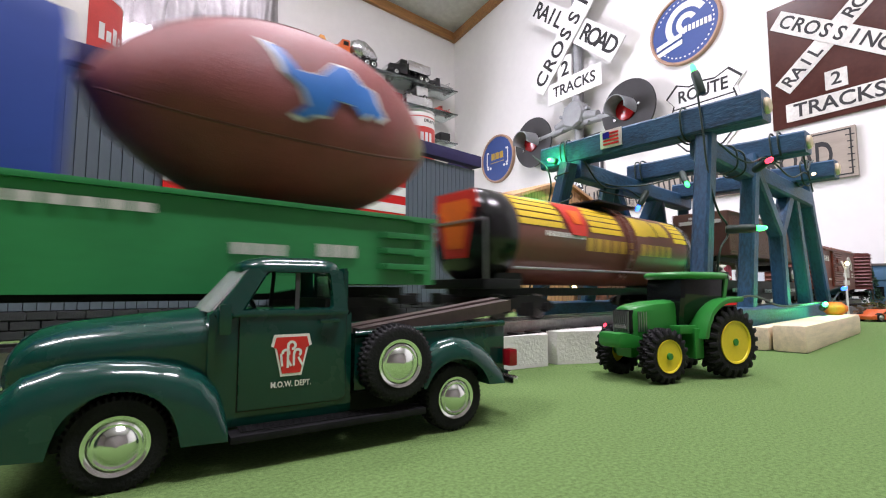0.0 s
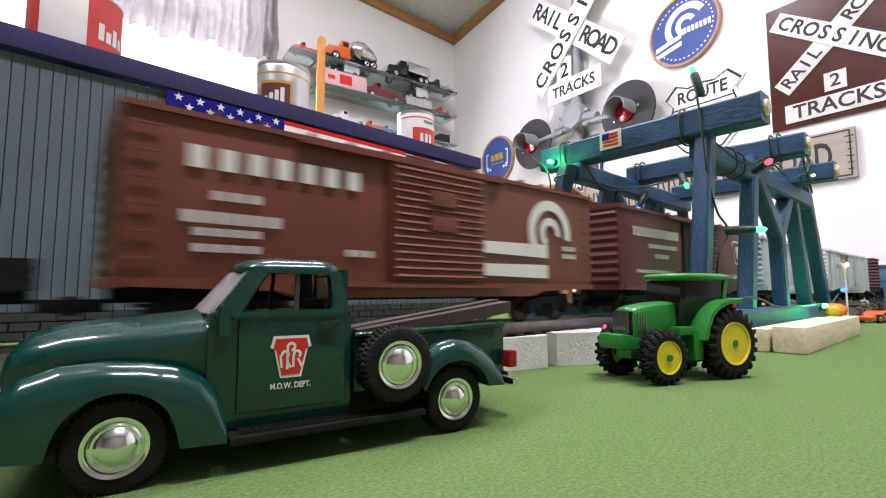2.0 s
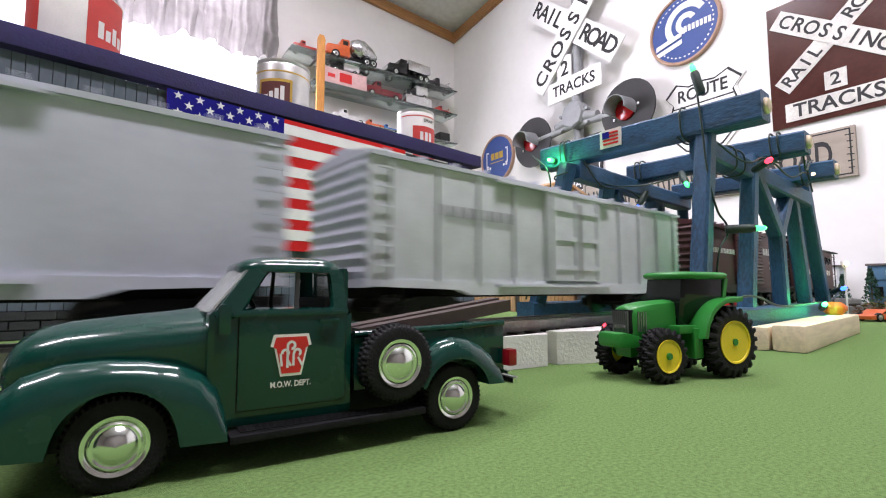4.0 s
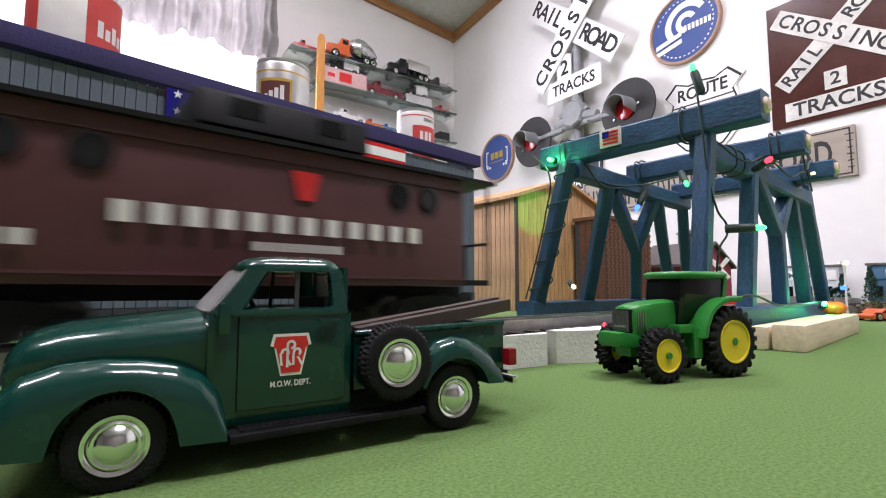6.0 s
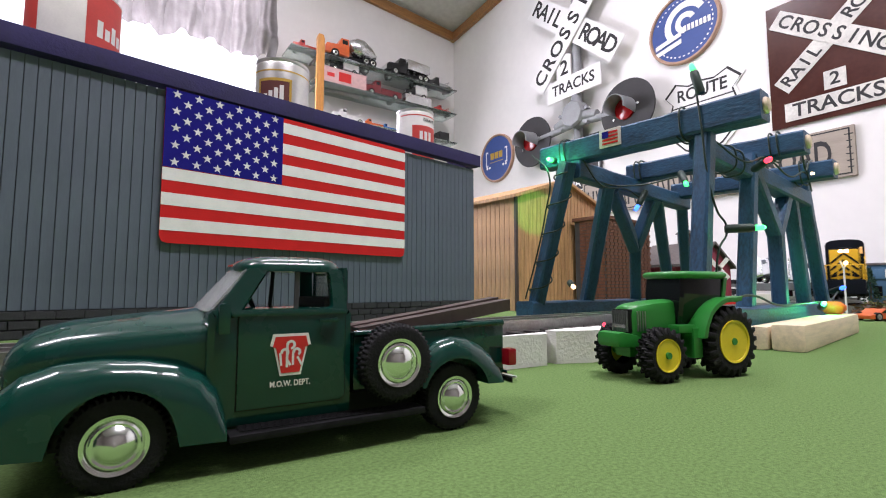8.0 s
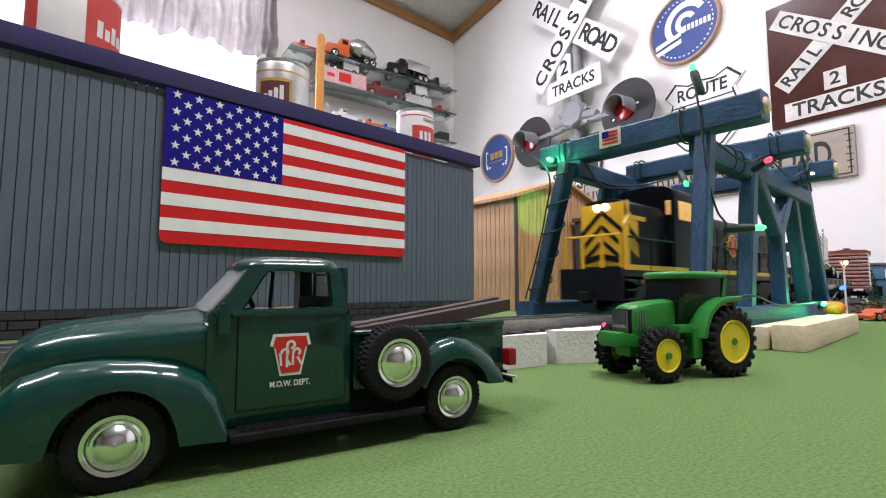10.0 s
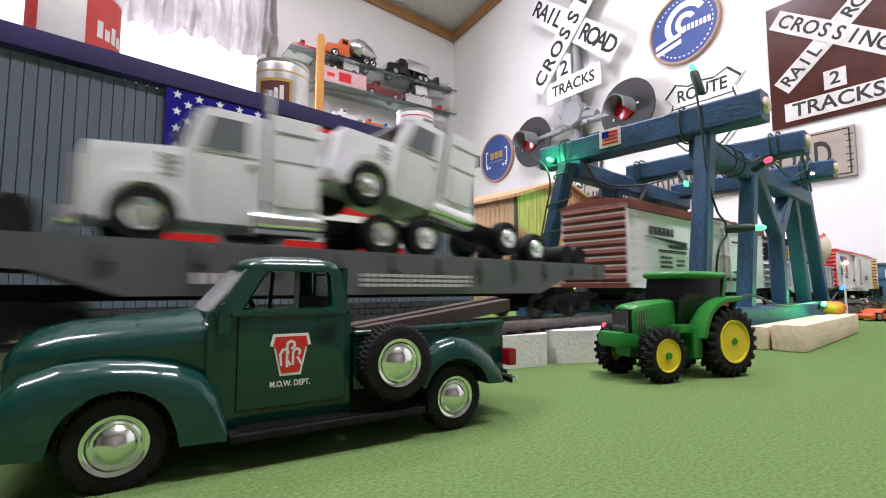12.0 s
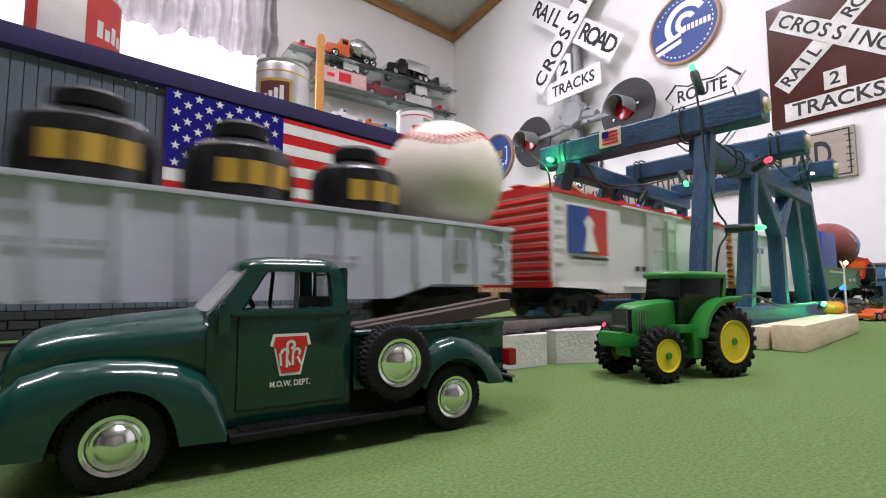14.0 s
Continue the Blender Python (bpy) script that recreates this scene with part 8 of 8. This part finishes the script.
    for s in (-1, 1):
        bm = bmesh.new()
        b_box(bm, s * 0.128, 0, 0.0235, 0.032, 0.058, 0.006, bev=0.0008)
        b_prism(bm, [(s * 0.100, 0.026), (s * 0.126, 0.026), (s * 0.120, 0.042), (s * 0.106, 0.042)], -0.020, 0.020)
        part("end_platform", bm, "black", t)
        bm = bmesh.new()
        b_cyl(bm, (s * 0.142, -0.028, 0.026), (s * 0.142, -0.028, 0.062), 0.0008, seg=6)
        b_cyl(bm, (s * 0.142, -0.028, 0.062), (s * 0.142, 0.028, 0.062), 0.0008, seg=6)
        b_cyl(bm, (s * 0.142, 0.028, 0.026), (s * 0.142, 0.028, 0.062), 0.0008, seg=6)
        part("end_rail", bm, "steel", t)
    # trailer on a flatcar
    t, L = start_car("flatcar", "black model flatcar carrying a highway trailer", 0.49, 0.86)
    bm = bmesh.new()
    b_box(bm, 0, 0, 0.0275, L, 0.060, 0.004, bev=0.0006)
    part("deck", bm, "black", t)
    for s in (-1, 1):
        bm = bmesh.new()
        b_prism(bm, [(-L / 2, 0.0200), (-L / 2 + 0.07, 0.0195), (-L / 2 + 0.10, 0.0090), (L / 2 - 0.10, 0.0090), (L / 2 - 0.07, 0.0195), (L / 2, 0.0200), (L / 2, 0.0300), (-L / 2, 0.0300)], s * 0.0295, s * 0.0312)
        part("side_sill", bm, "black", t)
    marks(t, [(-0.12, -0.06, 0.0195, 0.0045, 7), (-0.02, 0.03, 0.0185, 0.0045, 6), (0.06, 0.10, 0.0195, 0.0045, 5)], "grey_letter")
    w = thing("toy_trailer", pose(0, 0, 0), "brown toy highway trailer with white round emblem", "toy trailer")
    x0, x1 = -0.1125, 0.1310
    bm = bmesh.new()
    b_box(bm, (x0 + x1) / 2, 0, 0.0815, x1 - x0, 0.060, 0.0490, bev=0.0014)
    bx = part("box", bm, "trailer_brown", w)
    bm = bmesh.new()
    for i in range(36):
        b_box(bm, x0 + 0.008 + i * (x1 - x0 - 0.016) / 35, -0.0300, 0.0825, 0.0007, 0.0004, 0.040)
    part("side_seam", bm, "trailer_brown", bx)
    for z in (0.0585, 0.0618, 0.1040):
        bm = bmesh.new()
        b_box(bm, (x0 + x1) / 2, -0.0302, z, x1 - x0 + 0.001, 0.0016, 0.0016, bev=0.0004)
        part("side_rail", bm, "trailer_brown", bx)
    bm = bmesh.new()
    b_plate(bm, ring_points(0, 0, 0.0105, 36), 0.0, 0.0006)
    e = part("emblem", bm, "letter", bx, m=pose(x1 - 0.0235, -0.0303, 0.0865, 90, 0, 0))
    bm = bmesh.new()
    b_plate(bm, turned_rect(0, 0, 0.0055, 0.009, 0), 0.0007, 0.0010)
    part("monogram_bar", bm, "grey_letter", e)
    bm = bmesh.new()
    bars(bm, x1 - 0.030, x1 - 0.012, 0.0670, 0.0022, -0.0303, 7, 0.3)
    part("lettering", bm, "letter", bx)
    bm = bmesh.new()
    for z, hw, hh in ((0.095, 0.022, 0.004), (0.100, 0.011, 0.0025), (0.084, 0.006, 0.007), (0.070, 0.008, 0.004)):
        b_box(bm, x0 - 0.0004, 0, z, 0.0008, 2 * hw, hh)
    part("front_mark", bm, "letter", bx)
    bm = bmesh.new()
    b_box(bm, (x0 + x1) / 2, 0, 0.0545, x1 - x0 - 0.02, 0.024, 0.006)
    b_box(bm, x1 - 0.037, 0, 0.0485, 0.062, 0.034, 0.007)
    part("chassis", bm, "black", w)
    for y in (-0.019, 0.019):
        bm = bmesh.new()
        b_cyl(bm, (-0.056, y, 0.0310), (-0.056, y, 0.0530), 0.0034, seg=14)
        part("landing_leg", bm, "steel", w)
    bm = bmesh.new()
    b_box(bm, -0.099, 0, 0.0345, 0.030, 0.036, 0.0110, bev=0.0012)
    b_box(bm, -0.098, 0, 0.0455, 0.008, 0.018, 0.0180, bev=0.0008)
    part("hitch_stand", bm, "black", t)
    bm = bmesh.new()
    b_box(bm, -0.142, 0, 0.0390, 0.020, 0.034, 0.0190, bev=0.0015)
    part("hitch_box", bm, "black", t)
    for x in (x1 - 0.0496, x1 - 0.0240):
        for y in (-1, 1):
            bm = bmesh.new()
            b_lathe(bm, [(0.0055, -0.0045), (0.0098, -0.0045), (0.0107, -0.002), (0.0107, 0.002), (0.0098, 0.0045), (0.0055, 0.0045)], pose(x, y * 0.0245, 0.0404, 90, 0, 0), 28)
            wv = part("wheel", bm, "rubber", w)
            bm = bmesh.new()
            b_lathe(bm, [(0.0060, 0.0046), (0.0056, 0.0052), (0.0034, 0.0042), (0.0020, 0.0062), (0.0001, 0.0064)], pose(x, y * 0.0245, 0.0404, -90 * y, 0, 0), 22)
            part("hubcap", bm, "steel", wv)
    riding(w, t)
    # boxcars
    b = boxcar("oxide_boxcar", "red brown model boxcar with white swirl emblem", 0.870, 1.160, "conrail_brown", "conrail_brown", "conrail_brown",
               [(-0.122, -0.046, 0.0700, 0.0085, 7), (-0.112, -0.092, 0.0560, 0.0035, 3), (-0.122, -0.084, 0.0475, 0.0045, 6), (-0.118, -0.092, 0.0420, 0.0030, 4), (-0.118, -0.092, 0.0360, 0.0030, 4), (-0.055, -0.040, 0.037, 0.003, 3), (0.105, 0.120, 0.0480, 0.003, 3), (0.105, 0.120, 0.0430, 0.003, 3)], posts=0)
    swirl(b, 0.0925, 0.0570, 0.0215, "letter")
    boxcar("maroon_boxcar", "dark maroon model boxcar with half-open louvred door", 1.19, 1.474, "dark_oxide", "dark_oxide", "dark_oxide",
           [(-0.120, -0.040, 0.0680, 0.0075, 12), (-0.095, -0.045, 0.0570, 0.0035, 14), (-0.085, -0.060, 0.0490, 0.0035, 5), (-0.115, -0.050, 0.0360, 0.0024, 16), (0.060, 0.078, 0.0350, 0.0040, 4), (0.082, 0.098, 0.0350, 0.0040, 4), (0.102, 0.125, 0.0350, 0.0040, 4)], keystone=(0.100, 0.0610, 0.0125), door=("louvre", 0.012, 0.060), open_gap=True)
    boxcar("silver_boxcar", "silver grey model boxcar with dark lettering", 1.514, 1.79, "train_grey", "train_grey", "train_grey",
           [(-0.110, -0.045, 0.0680, 0.0065, 12), (-0.090, -0.060, 0.0580, 0.0030, 8), (-0.085, -0.065, 0.0500, 0.0045, 4), (-0.110, -0.045, 0.0370, 0.0020, 14)], "grey_letter", door=("louvre", 0.01, 0.060), z1=0.0835)
    boxcar("pale_green_boxcar", "pale grey green model boxcar with ribbed sides", 1.82, 2.15, "town_white", "train_grey", "train_grey", [(-0.12, -0.06, 0.062, 0.006, 8)], "grey_letter", door=("plug", 0.0, 0.06), posts=11)
    boxcar("maroon_boxcar", "dark maroon model boxcar with wide white lettering", 2.185, 2.468, "maroon", "maroon", "maroon",
           [(0.020, 0.128, 0.0650, 0.0080, 12), (0.060, 0.090, 0.0520, 0.0035, 5), (0.060, 0.090, 0.0460, 0.0035, 5), (0.075, 0.115, 0.0360, 0.0026, 10), (-0.12, -0.05, 0.060, 0.005, 9)], door=("louvre", -0.01, 0.080))
    # caboose
    t, L = start_car("caboose", "maroon model caboose with black roof and cupola", 2.474, 2.736)
    h = 0.105
    bm = bmesh.new()
    b_box(bm, 0, 0, 0.0515, 2 * h, 0.061, 0.060, bev=0.0008)
    part("body", bm, "maroon", t)
    bm = bmesh.new()
    o = [(-0.034, 0.0795), (-0.034, 0.0815), (-0.018, 0.0855), (0, 0.0870), (0.018, 0.0855), (0.034, 0.0815), (0.034, 0.0795)]
    b_prism(bm, o, -0.127, 0.127, Matrix.Rotation(radians(90), 4, "Z"))
    part("roof", bm, "black", t)
    bm = bmesh.new()
    o = [(-0.030, 0.084), (-0.027, 0.0985), (-0.015, 0.1020), (0.015, 0.1020), (0.027, 0.0985), (0.030, 0.084)]
    b_prism(bm, o, -0.045, 0.030, Matrix.Rotation(radians(90), 4, "Z"), bev=0.0015)
    cp = part("cupola", bm, "black", t)
    for x in (-0.012, 0.026):
        bm = bmesh.new()
        b_box(bm, x, -0.0288, 0.0925, 0.013, 0.0012, 0.0075, bev=0.0005)
        part("cupola_window", bm, "tinted", cp)
    for x in (-0.085, -0.062, 0.062, 0.080):
        bm = bmesh.new()
        b_lathe(bm, [(0.0062, 0.0), (0.0066, 0.0012), (0.0052, 0.0014), (0.0050, 0.0004), (0.0001, 0.0004)], pose(x, -0.0305, 0.0660, 90, 0, 0), 22)
        part("porthole", bm, "tinted", t, "round dark window")
    bm = bmesh.new()
    b_box(bm, 0, -0.0312, 0.0735, 2 * h, 0.001, 0.0012)
    b_box(bm, 0, -0.0312, 0.0255, 2 * h, 0.001, 0.0012)
    part("side_rail", bm, "maroon", t)
    marks(t, [(-0.058, 0.075, 0.0465, 0.0075, 12), (-0.010, 0.030, 0.0370, 0.0035, 7), (-0.005, 0.020, 0.0310, 0.0022, 5), (-0.090, -0.075, 0.0360, 0.0050, 2)], "letter")
    k = [(0.0, -1.0), (0.52, -1.0), (0.88, 0.55), (1.0, 0.5), (0.95, 1.0), (0.0, 1.0)]
    bm = bmesh.new()
    b_plate(bm, [(u * 0.0062, v * 0.0062) for u, v in k + [(-u, v) for u, v in k[-2:0:-1]]], 0.0, 0.0006)
    part("emblem", bm, "red", t, m=pose(0.013, -0.0308, 0.0640, 90, 0, 0))
    for s in (-1, 1):
        bm = bmesh.new()
        b_box(bm, s * 0.1155, 0, 0.0235, 0.022, 0.058, 0.003)
        part("platform", bm, "black", t)
        bm = bmesh.new()
        for y in (-0.029, -0.010, 0.010, 0.029):
            b_cyl(bm, (s * 0.125, y, 0.024), (s * 0.125, y, 0.080 if abs(y) > 0.02 else 0.046), 0.0009, seg=6)
        b_cyl(bm, (s * 0.125, -0.029, 0.046), (s * 0.125, 0.029, 0.046), 0.0009, seg=6)
        part("platform_rail", bm, "black", t)
        bm = bmesh.new()
        b_box(bm, s * (h + 0.0006), 0, 0.0490, 0.0014, 0.019, 0.048, bev=0.0004)
        part("end_door", bm, "maroon", t)


build_cars()


def motions():
    """The train runs round its oval; every thing on it keeps its place along the line."""
    for ob, p in TRAIN:
        rows = []
        for i in range(71):
            tm = i * 0.2
            x, y, a = line_at(p - travelled(tm))
            rows.append((tm, pose(x, y, ZR, 0, 0, a)))
        walk(ob, rows)


motions()
